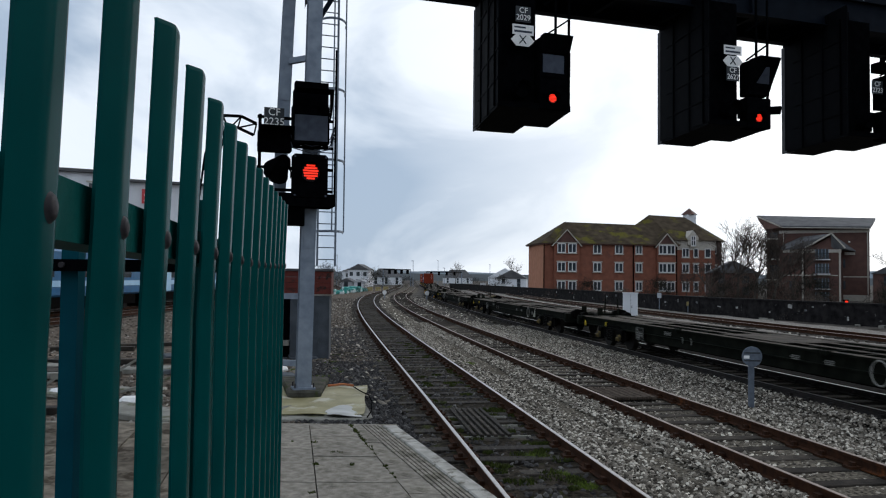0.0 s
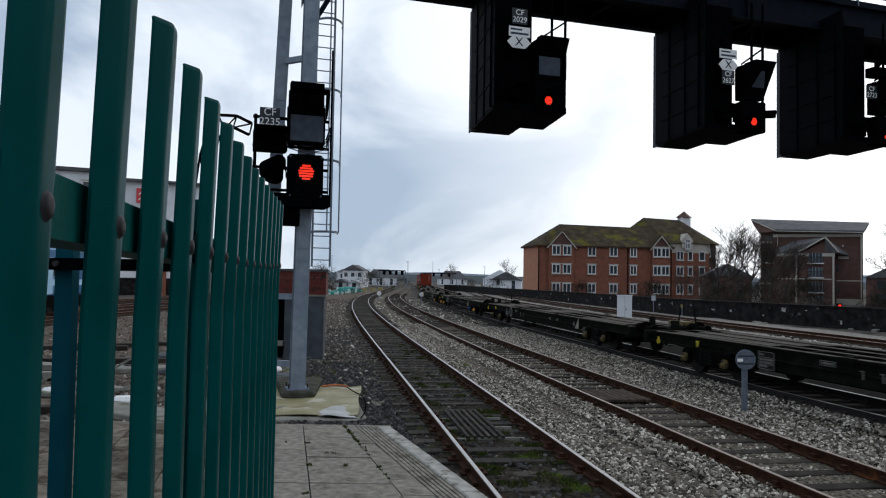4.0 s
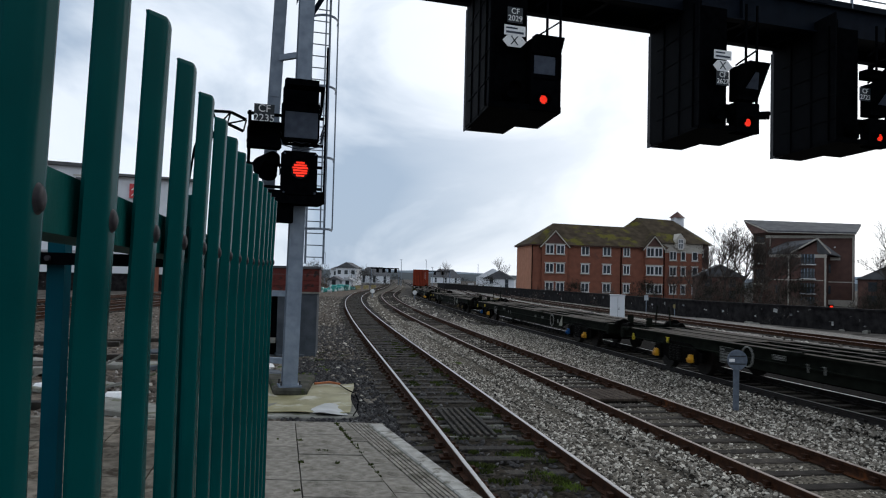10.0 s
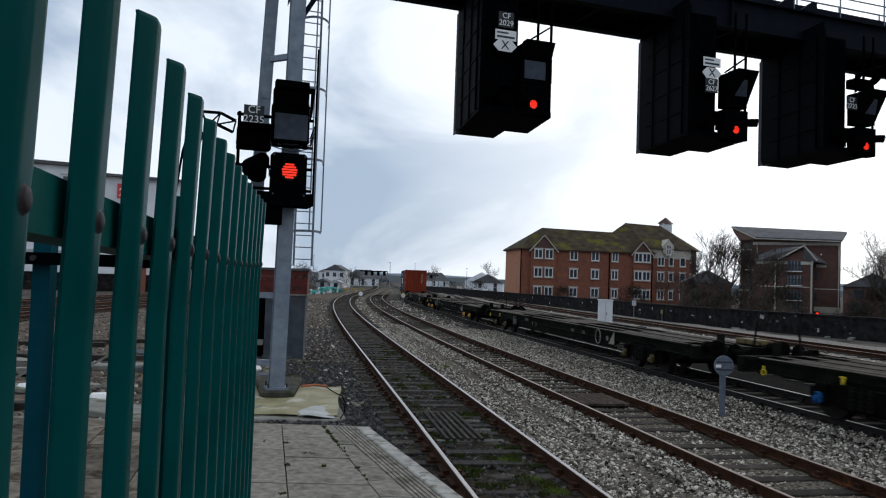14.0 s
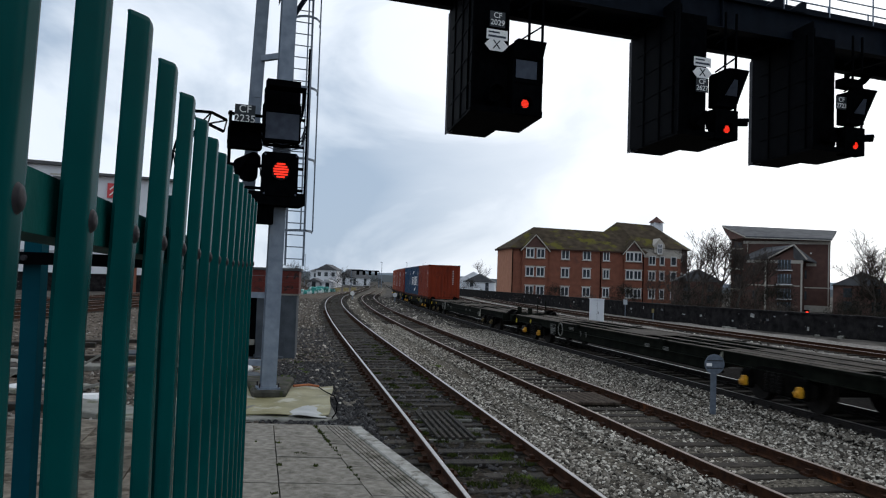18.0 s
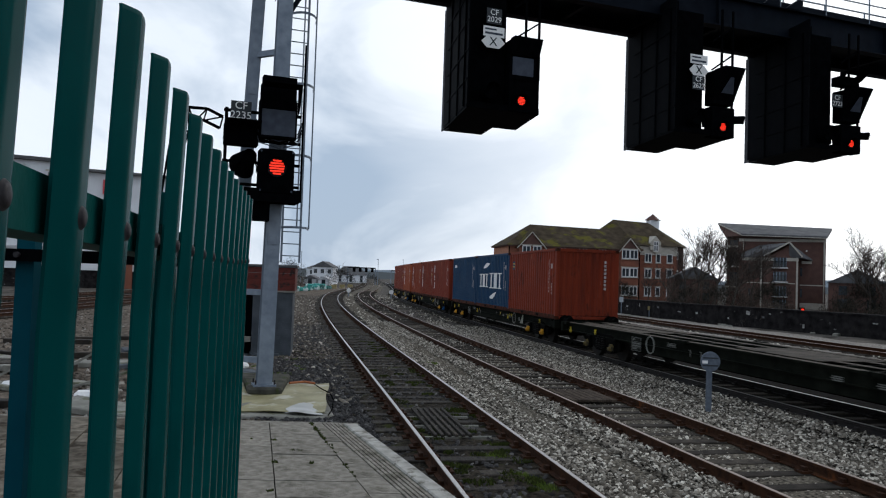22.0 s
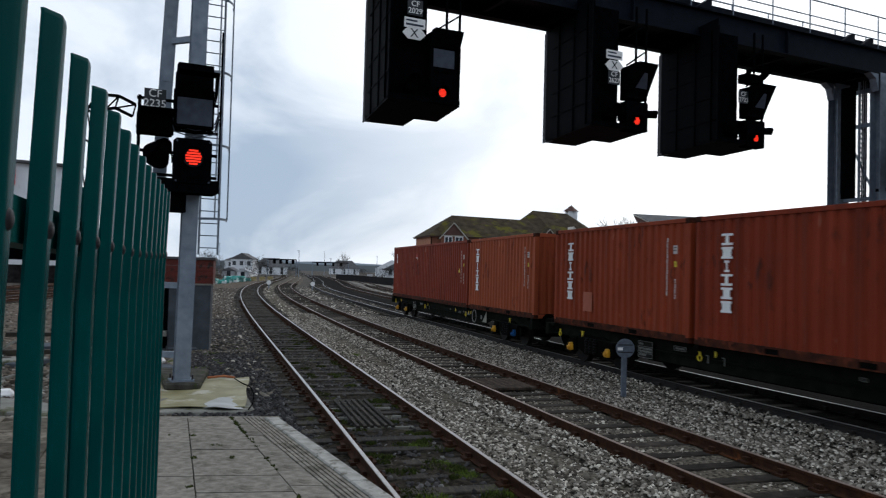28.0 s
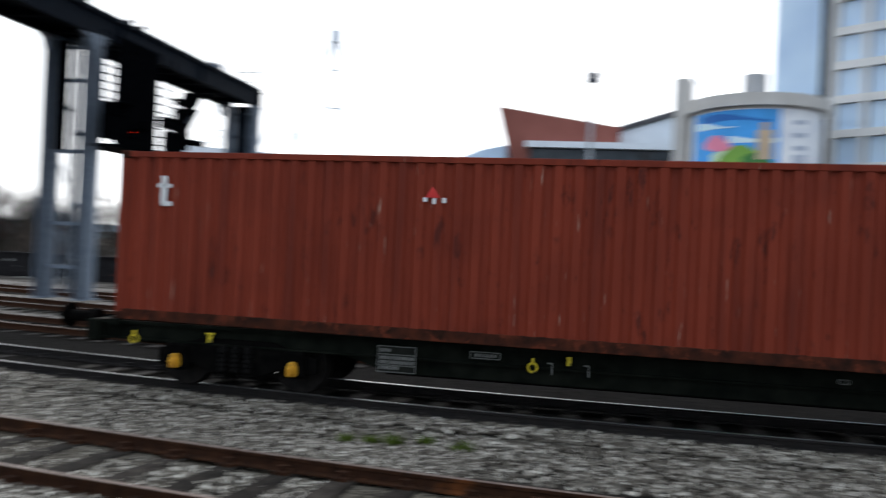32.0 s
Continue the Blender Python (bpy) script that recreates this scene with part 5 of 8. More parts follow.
def container_meshes(L, paint):
    h, w = C_H, C_W / 2
    d = {}
    bm = bmesh.new()
    corrugate(bm, -L / 2 + 0.13, L / 2 - 0.13, 0.15, h - 0.09, w - 0.012, 0.048, 0.275, 1)
    d["side_panel"] = mesh_of("side_panel", bm, paint)
    bm = bmesh.new()
    corrugate(bm, -L / 2 + 0.13, L / 2 - 0.13, 0.15, h - 0.09, -w + 0.012, 0.048, 0.275, -1)
    d["far_side_panel"] = mesh_of("far_side_panel", bm, paint)
    bm = bmesh.new()
    corrugate(bm, -w + 0.12, w - 0.12, 0.15, h - 0.12, -L / 2 + 0.02, 0.040, 0.25, -1, "y")
    d["end_panel"] = mesh_of("end_panel", bm, paint)
    bm = bmesh.new()
    bm_box(bm, L / 2 - 0.06, L / 2 - 0.02, -w + 0.10, w - 0.10, 0.15, h - 0.12)
    for yy in (-0.85, -0.35, 0.35, 0.85):
        bm_tube(bm, (L / 2 + 0.0, yy, 0.2), (L / 2 + 0.0, yy, h - 0.15), 0.02, 6)
    d["door_end"] = mesh_of("door_end", bm, paint)
    bm = bmesh.new()
    bm_box(bm, -L / 2 + 0.05, L / 2 - 0.05, -w + 0.03, w - 0.03, h - 0.06, h - 0.02)
    n = int(L / 0.6)
    for i in range(n):
        x = -L / 2 + 0.2 + i * (L - 0.4) / n
        bm_box(bm, x, x + 0.25, -w + 0.1, w - 0.1, h - 0.02, h - 0.004)
    d["roof"] = mesh_of("roof", bm, paint)
    bm = bmesh.new()
    bm_box(bm, -L / 2 + 0.08, L / 2 - 0.08, -w + 0.02, w - 0.02, 0.12, 0.16)
    d["floor"] = mesh_of("floor", bm, BOGIE)
    bm = bmesh.new()
    bm_box(bm, -L / 2 + 0.10, L / 2 - 0.10, -0.025, 0.025, -0.08, 0.08)
    d["bottom_rail"] = mesh_of("bottom_rail", bm, GRIME, 0.006)
    bm = bmesh.new()
    bm_box(bm, -L / 2 + 0.10, L / 2 - 0.10, -0.03, 0.03, -0.045, 0.045)
    d["top_rail"] = mesh_of("top_rail", bm, paint, 0.006)
    bm = bmesh.new()
    bm_box(bm, -0.05, 0.05, -w + 0.15, w - 0.15, -0.06, 0.06)
    d["end_rail"] = mesh_of("end_rail", bm, paint, 0.006)
    bm = bmesh.new()
    bm_box(bm, -0.06, 0.06, -0.07, 0.07, 0.1, h - 0.1)
    d["corner_post"] = mesh_of("corner_post", bm, paint, 0.012)
    bm = bmesh.new()
    bm_box(bm, -0.09, 0.09, -0.08, 0.08, -0.06, 0.06)
    d["corner_casting"] = mesh_of("corner_casting", bm, GRIME, 0.014)
    return d


YELLOW2 = mat("dulled_yellow_paint", (0.50, 0.38, 0.012), (0.62, 0.48, 0.02), 0.6, 0, 8, spot=(0.12, 0.10, 0.02), spot_at=0.58, spot_scale=7)
CACHE = {}


def container(L, paint, label, marks):
    key = (L, paint.name)
    if key not in CACHE:
        CACHE[key] = container_meshes(L, paint)
    d = CACHE[key]
    c = thing("shipping_container", pose(0, 0, 0), label, "shipping container", "containers on the goods train")
    w, h = C_W / 2, C_H
    sp = share("side_panel", d["side_panel"], c, pose(0, 0, 0))
    share("side_panel", d["far_side_panel"], c, pose(0, 0, 0))
    share("end_panel", d["end_panel"], c, pose(0, 0, 0))
    share("door_end", d["door_end"], c, pose(0, 0, 0))
    share("roof", d["roof"], c, pose(0, 0, 0))
    share("floor", d["floor"], c, pose(0, 0, 0))
    for sy in (-1, 1):
        share("bottom_rail", d["bottom_rail"], c, pose(0, sy * (w - 0.03), 0.08))
        share("top_rail", d["top_rail"], c, pose(0, sy * (w - 0.03), h - 0.045))
        for sx in (-1, 1):
            share("corner_post", d["corner_post"], c, pose(sx * (L / 2 - 0.06), sy * (w - 0.07), 0))
            for z in (0.06, h - 0.05):
                share("corner_casting", d["corner_casting"], c, pose(sx * (L / 2 - 0.085), sy * (w - 0.075), z))
    for sx in (-1, 1):
        for z in (0.07, h - 0.06):
            share("end_rail", d["end_rail"], c, pose(sx * (L / 2 - 0.05), 0, z))
    if L < 8:
        # flat dark plates stand in for the shade inside the fork pockets
        for a in (2.19, 4.25):
            part("fork_pocket", box(L / 2 - a - 0.17, L / 2 - a + 0.17, w - 0.0045, w - 0.0015, 0.03, 0.125), BOGIE, c, "fork pocket drawn as a dark plate")
    for nm, rects, m, lab in marks:
        # x is the distance from the tail end of the side
        if nm == "white_block":
            for q in rects:
                bm = bmesh.new()
                if len(q) == 5:
                    a, b, z0, z1, k = q
                    e, f = (b - a) * (0.36, 0.12, 0.36, 0.36, 0.20, 0.12)[k], 0.045
                    bm_prism(bm, [(L / 2 - x, z) for x, z in ((a, z0), (b, z0), (b, z0 + f), (b - e, z0 + f), (b - e, z1 - f), (b, z1 - f), (b, z1), (a, z1), (a, z1 - f), (a + e, z1 - f), (a + e, z0 + f), (a, z0 + f))], "y", w - 0.010, w - 0.004)
                else:
                    a, b, z0, z1 = q
                    bm_box(bm, L / 2 - b, L / 2 - a, w - 0.010, w - 0.004, z0, z1)
                part(nm, bm, m, c, lab)
            continue
        bm = bmesh.new()
        for a, b, z0, z1 in rects:
            bm_box(bm, L / 2 - b, L / 2 - a, w - 0.010, w - 0.004, z0, z1)
        part(nm, bm, m, c, lab)
    return c


def stack_blocks(x, w, z_top, n, hh, gap):
    """A column of plain blocks where a word is stacked."""
    return [(x + (0.09 if i == 2 else 0), x + w - (0.09 if i == 2 else 0), z_top - i * (hh + gap) - hh, z_top - i * (hh + gap), i) for i in range(n)]


def code_bars(x, z_top, n=11, w=0.11, pitch=0.115):
    """A column of small strokes where a code is stacked."""
    out = []
    for i in range(n):
        z = z_top - i * pitch
        k = (i * 7 + n) % 3
        out += [(x, x + w, z - 0.022, z), (x, x + w, z - 0.085, z - 0.063)]
        if k == 0:
            out.append((x, x + 0.03, z - 0.063, z - 0.022))
        elif k == 1:
            out.append((x + w * 0.4, x + w * 0.66, z - 0.063, z - 0.022))
        else:
            out.append((x + w - 0.03, x + w, z - 0.063, z - 0.022))
    return out


def word_stack(z, w=0.32, x=0.80):
    return ("white_block", stack_blocks(x, w, z, 6, 0.225, 0.036), WHITEP, "white block in a column")


def id_marks(L, yellow=False):
    out = [("code_marking", code_bars(L - 0.86, 2.20, 11, 0.058) + code_bars(L - 0.55, 1.32, 4, 0.055, 0.11), WHITEDIRT, "faded white code bars")]
    out.append(("code_plate", [(L - 0.61, L - 0.46, 1.86, 2.04)], WHITEDIRT, "white plate"))
    out.append(("code_lines", [(L - 0.59, L - 0.48, 1.98, 2.005), (L - 0.59, L - 0.50, 1.92, 1.945)], GREYBACK, "grey lines"))
    if yellow:
        out.append(("yellow_plate", [(L - 0.57, L - 0.47, 1.58, 1.70)], YELLOW2, "small yellow plate"))
    return out


def swoosh(c, L):
    """Two white arcs above and below a row of white blocks on the blue side."""
    for z, sgn, cx in ((1.95, 1, 2.2), (0.52, -1, 3.6)):
        bm = bmesh.new()
        pts = []
        for k in range(9):
            a = k / 8
            pts.append((cx - 0.65 + 1.3 * a, z + sgn * (0.34 * a - 0.14 * a * a) * (1 if sgn > 0 else 1) - (0 if sgn > 0 else -0.05)))
        for k in range(8):
            t0, t1 = 0.10 * math.sin(math.pi * k / 8) + 0.012, 0.10 * math.sin(math.pi * (k + 1) / 8) + 0.012
            (x0, z0), (x1, z1) = pts[k], pts[k + 1]
            if sgn < 0:
                z0, z1 = z + 0.20 * (x0 - cx + 0.65) ** 2 * 0.8, z + 0.20 * (x1 - cx + 0.65) ** 2 * 0.8
            q = [(x0, z0 - t0), (x1, z1 - t1), (x1, z1 + t1), (x0, z0 + t0)]
            vs = [bm.verts.new((L / 2 - a, C_W / 2 - 0.006, b)) for a, b in q]
            bm.faces.new(vs)
        part("white_arc", bm, WHITEP, c, "white arc")


def build_containers():
    t40, t20 = 13.0, 6.44
    # from the tail forwards: distance of each centre ahead of the tail
    c = container(t40, RED2, "long maroon corrugated shipping container, last on the train",
                  [("white_mark", [(0.65, 0.89, 2.05, 2.11), (0.71, 0.81, 1.80, 2.23), (0.73, 0.90, 1.77, 1.84)], WHITEP, "small white mark")] + id_marks(t40, True)
                  + [("yellow_triangle", [(t40 - 1.20, t40 - 0.99, 1.34, 1.39), (t40 - 1.165, t40 - 1.025, 1.39, 1.45), (t40 - 1.125, t40 - 1.065, 1.45, 1.50)], YELLOW, "yellow triangle"),
                     ("white_block", [(4.86, 4.92, 1.96, 2.02), (5.00, 5.05, 1.93, 2.01), (5.14, 5.20, 1.95, 2.02)], WHITEP, "worn badge")])
    bm = bmesh.new()
    bm_prism(bm, [(-0.11, 0), (0.11, 0), (0, 0.16)], "y", 0, 0.005)
    part("red_badge", bm, mat("bright_red_badge", (0.55, 0.02, 0.02), (0.65, 0.04, 0.03), 0.5), c, "small red badge", m=pose(t40 / 2 - 5.0, C_W / 2 - 0.008, 2.02))
    MOVERS.append((c, 6.5, 5.0))
    spec = [(16.42, RED3, "faded rust-red corrugated shipping container with white blocks", [word_stack(2.23)] + id_marks(t20, True)),
            (24.32, RED4, "rust-red corrugated shipping container with white blocks and a patch", [word_stack(2.23), ("patch", [(1.75, 2.22, 0.42, 0.92)], mat("pale_red_patch", (0.31, 0.085, 0.045), (0.35, 0.10, 0.055), 0.7), "pale repair patch")] + id_marks(t20, True)),
            (30.92, RED1, "red corrugated shipping container with white blocks", [word_stack(2.23)] + id_marks(t20, True)),
            (37.45, RED2, "maroon corrugated shipping container with three white blocks", [("white_block", [(0.50, 0.68, 1.75, 2.25), (0.42, 0.76, 2.0, 2.06), (0.42, 0.76, 1.22, 1.30), (0.42, 0.76, 1.42, 1.49), (0.42, 0.50, 1.22, 1.60), (0.42, 0.76, 0.68, 0.75), (0.52, 0.68, 0.75, 1.0), (0.42, 0.76, 1.0, 1.07)], WHITEP, "white block")] + id_marks(t20)),
            (45.32, BLUEC, "dark blue corrugated shipping container with a small white mark", [("white_mark", [(0.55, 1.15, 2.02, 2.18)], WHITEP, "small white mark")] + id_marks(t20)),
            (51.92, BLUEC, "dark blue corrugated shipping container with large white blocks and arcs",
             [("white_block", [(x, x + w, z, z + h, k) for x0, w, z, h in ((0.78, 0.56, 1.00, 0.66), (2.86, 0.74, 0.96, 0.74)) for k, x in ((k, x0 + k * (w + 0.07)) for k in range(3))], WHITEP, "large white block")] + id_marks(t20)),
            (58.48, RED1, "red corrugated shipping container with a small dark badge", [("dark_mark", [(0.55, 0.85, 1.85, 2.2)], BLUEC, "small dark badge"), ("badge_bar", [(0.60, 0.80, 1.95, 2.0), (0.60, 0.80, 2.07, 2.12)], YELLOW, "yellow bars")] + id_marks(t20))]
    for d, paint, label, marks in spec:
        c = container(t20, paint, label, marks)
        if d == 51.92:
            swoosh(c, t20)
        if d in (37.45, 58.48):
            rows = [(0.80, 0.95, 1.8, 2.2), (0.35, 0.6, 1.8, 2.05), (-0.1, 0.2, 1.8, 2.05)] if d == 37.45 else [(-0.72, -0.64, 2.1 - k * 0.14, 2.19 - k * 0.14) for k in range(8)]
            for a, b, z0, z1 in rows:
                part("end_mark", box(-t20 / 2 - 0.012, -t20 / 2 - 0.004, a, b, z0, z1), WHITEDIRT, c, "white end mark")
        MOVERS.append((c, d, 2.4))


WH = 0.42


def wagon_meshes(half, axle):
    """The meshes of a flat wagon from its half length and the distance of its bogies from the middle."""
    d = {"half": half, "axle": axle}
    bm = bmesh.new()
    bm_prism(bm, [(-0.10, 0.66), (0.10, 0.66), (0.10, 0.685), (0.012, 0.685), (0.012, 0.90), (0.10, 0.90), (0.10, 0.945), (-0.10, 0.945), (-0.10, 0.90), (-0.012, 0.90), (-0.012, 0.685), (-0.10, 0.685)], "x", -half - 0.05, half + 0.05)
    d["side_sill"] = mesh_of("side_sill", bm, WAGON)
    # pale strip paints the lit top onto the dark sill
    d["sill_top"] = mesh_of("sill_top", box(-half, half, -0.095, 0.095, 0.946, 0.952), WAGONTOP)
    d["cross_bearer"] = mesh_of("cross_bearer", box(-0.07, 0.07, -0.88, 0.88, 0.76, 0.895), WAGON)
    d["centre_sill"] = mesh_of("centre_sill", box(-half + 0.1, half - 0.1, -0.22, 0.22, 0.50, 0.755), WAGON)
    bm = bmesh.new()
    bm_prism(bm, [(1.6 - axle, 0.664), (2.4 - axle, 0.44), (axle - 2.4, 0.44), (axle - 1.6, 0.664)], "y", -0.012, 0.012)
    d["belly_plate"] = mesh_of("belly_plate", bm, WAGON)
    d["headstock"] = mesh_of("headstock", box(-0.10, 0.10, -1.2, 1.2, 0.62, 0.95), WAGON, 0.02)
    d["deck_plate"] = mesh_of("deck_plate", box(-2.2, 2.2, -0.16, 0.16, 0.949, 0.962), WAGONTOP)
    d["deck_strip"] = mesh_of("deck_strip", box(-1.4, 1.4, -0.75, 0.75, 0.949, 0.960), WAGONTOP)
    d["spigot_plate"] = mesh_of("spigot_plate", box(-0.09, 0.09, -0.08, 0.08, 0.88, 0.968), WAGON)
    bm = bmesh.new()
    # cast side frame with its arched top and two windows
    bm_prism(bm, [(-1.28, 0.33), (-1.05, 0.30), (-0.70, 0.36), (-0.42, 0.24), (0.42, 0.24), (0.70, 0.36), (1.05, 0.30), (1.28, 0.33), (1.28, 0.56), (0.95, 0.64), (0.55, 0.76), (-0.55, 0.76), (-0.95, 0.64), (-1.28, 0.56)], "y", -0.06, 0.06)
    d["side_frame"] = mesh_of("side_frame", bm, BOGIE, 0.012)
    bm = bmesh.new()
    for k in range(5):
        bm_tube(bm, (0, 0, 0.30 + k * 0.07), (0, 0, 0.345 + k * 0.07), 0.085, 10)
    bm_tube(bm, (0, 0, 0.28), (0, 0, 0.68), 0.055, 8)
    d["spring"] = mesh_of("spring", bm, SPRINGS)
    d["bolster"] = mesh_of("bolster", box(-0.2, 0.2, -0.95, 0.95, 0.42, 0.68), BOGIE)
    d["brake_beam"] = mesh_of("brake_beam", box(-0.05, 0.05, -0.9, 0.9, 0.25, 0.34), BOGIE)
    bm = bmesh.new()
    for y in (-0.76, 0.76):
        bm_tube(bm, (0, y - 0.06, 0), (0, y + 0.06, 0), WH, 24)
        bm_tube(bm, (0, y - 0.09 * (1 if y > 0 else -1), 0), (0, y - 0.06 * (1 if y > 0 else -1), 0), WH + 0.03, 24)
    bm_tube(bm, (0, -1.0, 0), (0, 1.0, 0), 0.08, 10)
    d["wheelset"] = mesh_of("wheelset", bm, WHEEL)
    for nm, m in (("amber", AMBER), ("blue", BLUECAP), ("dull", DULLCAP)):
        bm = bmesh.new()
        bm_prism(bm, [(-0.065, -0.12), (0.065, -0.12), (0.08, -0.09), (0.08, 0.02), (0.04, 0.09), (-0.04, 0.09), (-0.08, 0.02), (-0.08, -0.09)], "y", 0.0, 0.09)
        bm_tube(bm, (0, 0.09, -0.04), (0, 0.14, -0.04), 0.062, 16, 0.05)
        for k in range(3):
            a = k * 2.094 + 0.5
            bm_tube(bm, (0.05 * math.cos(a), 0.14, -0.04 + 0.05 * math.sin(a)), (0.05 * math.cos(a), 0.155, -0.04 + 0.05 * math.sin(a)), 0.014, 6)
        d["axlebox_" + nm] = mesh_of("axlebox_cover", bm, m, 0.008)
    bm = bmesh.new()
    bm_box(bm, -0.16, 0.16, -0.05, 0.07, -0.16, 0.24)
    d["axlebox"] = mesh_of("axlebox", bm, BOGIE, 0.03)
    bm = bmesh.new()
    bm_ring(bm, (0, 0, 0), "y", 0.225, 0.016, 28, 6)
    d["brake_wheel"] = mesh_of("brake_wheel", bm, mat("pale_brake_wheel", (0.17, 0.17, 0.155), (0.25, 0.245, 0.225), 0.6, spec=0.12))
    bm = bmesh.new()
    bm_ring(bm, (0, 0, 0), "y", 0.062, 0.017, 14)
    bm_box(bm, -0.02, 0.02, -0.015, 0.015, 0.06, 0.13)
    d["tie_down_ring"] = mesh_of("tie_down_ring", bm, YELLOW2)
    bm = bmesh.new()
    bm_prism(bm, [(0, 0), (-0.44, 0), (-0.44, 0.39)], "y", -0.006, 0.006)
    d["white_triangle"] = mesh_of("white_triangle", bm, mat("dirty_white_plate", (0.20, 0.20, 0.16), (0.28, 0.275, 0.22), 0.7, spot=(0.10, 0.10, 0.08), spot_scale=4))
    bm = bmesh.new()
    bm_box(bm, -0.035, 0.035, -0.02, 0.02, -0.09, 0.03)
    bm_box(bm, -0.065, 0.065, -0.02, 0.02, 0.03, 0.06)
    d["pull_handle"] = mesh_of("pull_handle", bm, YELLOW2, 0.008)
    bm = bmesh.new()
    for z in (-0.045, 0.045):
        bm_box(bm, -0.21, 0.21, -0.006, 0.006, z - 0.005, z + 0.005)
    for x in (-0.21, 0.21):
        bm_box(bm, x - 0.005, x + 0.005, -0.0058, 0.0058, -0.05, 0.05)
    for i in range(6):
        bm_box(bm, -0.16 + i * 0.055, -0.125 + i * 0.055, -0.006, 0.006, -0.022, 0.022)
    d["outline_plate"] = mesh_of("outline_plate", bm, FADEDMARK)
    bm = bmesh.new()
    for z in (-0.035, 0.0, 0.035):
        bm_box(bm, -0.15, 0.15 - abs(z), -0.006, 0.006, z - 0.010, z + 0.010)
    d["small_writing"] = mesh_of("small_writing", bm, FADEDMARK)
    bm = bmesh.new()
    bm_beam(bm, (0, 0, -0.10), (0, 0, 0.06), 0.018, 0.018)
    bm_beam(bm, (0, 0, 0.055), (0.07, 0, 0.055), 0.018, 0.018)
    d["hook"] = mesh_of("hook", bm, FADEDMARK)
    d["tag"] = mesh_of("tag", box(-0.03, 0.03, -0.008, 0.008, -0.06, 0.06), YELLOW2)
    bm = bmesh.new()
    bm_tube(bm, (0, 0, 0), (0.16, 0, 0), 0.13, 12)
    bm_tube(bm, (0.16, 0, 0), (0.52, 0, 0), 0.09, 12)
    bm_tube(bm, (0.52, 0, 0), (0.57, 0, 0), 0.20, 20, 0.18)
    d["buffer"] = mesh_of("buffer", bm, BOGIE)
    bm = bmesh.new()
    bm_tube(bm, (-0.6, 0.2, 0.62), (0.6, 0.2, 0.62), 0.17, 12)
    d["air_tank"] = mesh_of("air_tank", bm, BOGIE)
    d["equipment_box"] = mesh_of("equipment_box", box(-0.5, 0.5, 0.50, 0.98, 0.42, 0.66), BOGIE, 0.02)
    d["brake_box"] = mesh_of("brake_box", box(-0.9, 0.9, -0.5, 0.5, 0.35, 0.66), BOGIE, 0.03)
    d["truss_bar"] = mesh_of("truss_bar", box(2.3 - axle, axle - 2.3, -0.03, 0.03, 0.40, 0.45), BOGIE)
    d["small_plate"] = mesh_of("small_plate", box(-0.07, 0.07, -0.006, 0.006, -0.07, 0.07), mat("dull_steel_plate", (0.12, 0.12, 0.11), (0.18, 0.18, 0.165), 0.7))
    d["data_panel"] = mesh_of("data_panel", box(-0.285, 0.285, -0.006, 0.006, -0.19, 0.19), mat("dark_data_panel", (0.010, 0.011, 0.009), (0.018, 0.018, 0.015), 0.8, spec=0.05))
    bm = bmesh.new()
    for z, a, b in ((0.125, -0.25, -0.08), (0.020, -0.25, 0.25), (-0.045, -0.25, 0.25), (-0.125, -0.25, 0.02)):
        x = a
        while x < b:
            bm_box(bm, x, x + 0.030, -0.010, -0.0065, z - 0.024, z + 0.024)
            x += 0.043
    for z in (-0.185, -0.088, 0.068, 0.185):
        bm_box(bm, -0.28, 0.28, -0.010, -0.0065, z - 0.005, z + 0.005)
    for x in (-0.28, 0.28):
        bm_box(bm, x - 0.005, x + 0.005, -0.0102, -0.0064, -0.19, 0.19)
    d["data_marking"] = mesh_of("data_marking", bm, FADEDMARK)
    bm = bmesh.new()
    bm_tube(bm, (0, 0, 0), (0, 0, -0.25), 0.03, 8)
    bm_beam(bm, (0.0, 0, 0), (0.50, 0, -0.05), 0.06, 0.1)
    d["coupling"] = mesh_of("coupling", bm, BOGIE)
    bm = bmesh.new()
    bm_beam(bm, (0, 0, 0), (0.25, 0, -0.25), 0.035, 0.035)
    bm_beam(bm, (0.25, 0, -0.25), (0.5, 0, -0.12), 0.035, 0.035)
    d["brake_hose"] = mesh_of("brake_hose", bm, BLACK)
    return d


SPRINGS = mat("greasy_spring_steel", (0.0025, 0.0025, 0.0025), (0.008, 0.0072, 0.0065), 0.6, 0.0, 12, spec=0.06)
DULLCAP = mat("grimy_axlebox_cap", (0.09, 0.065, 0.02), (0.16, 0.11, 0.03), 0.7, 0, 10, spot=(0.02, 0.02, 0.015), spot_at=0.52, spot_scale=9)


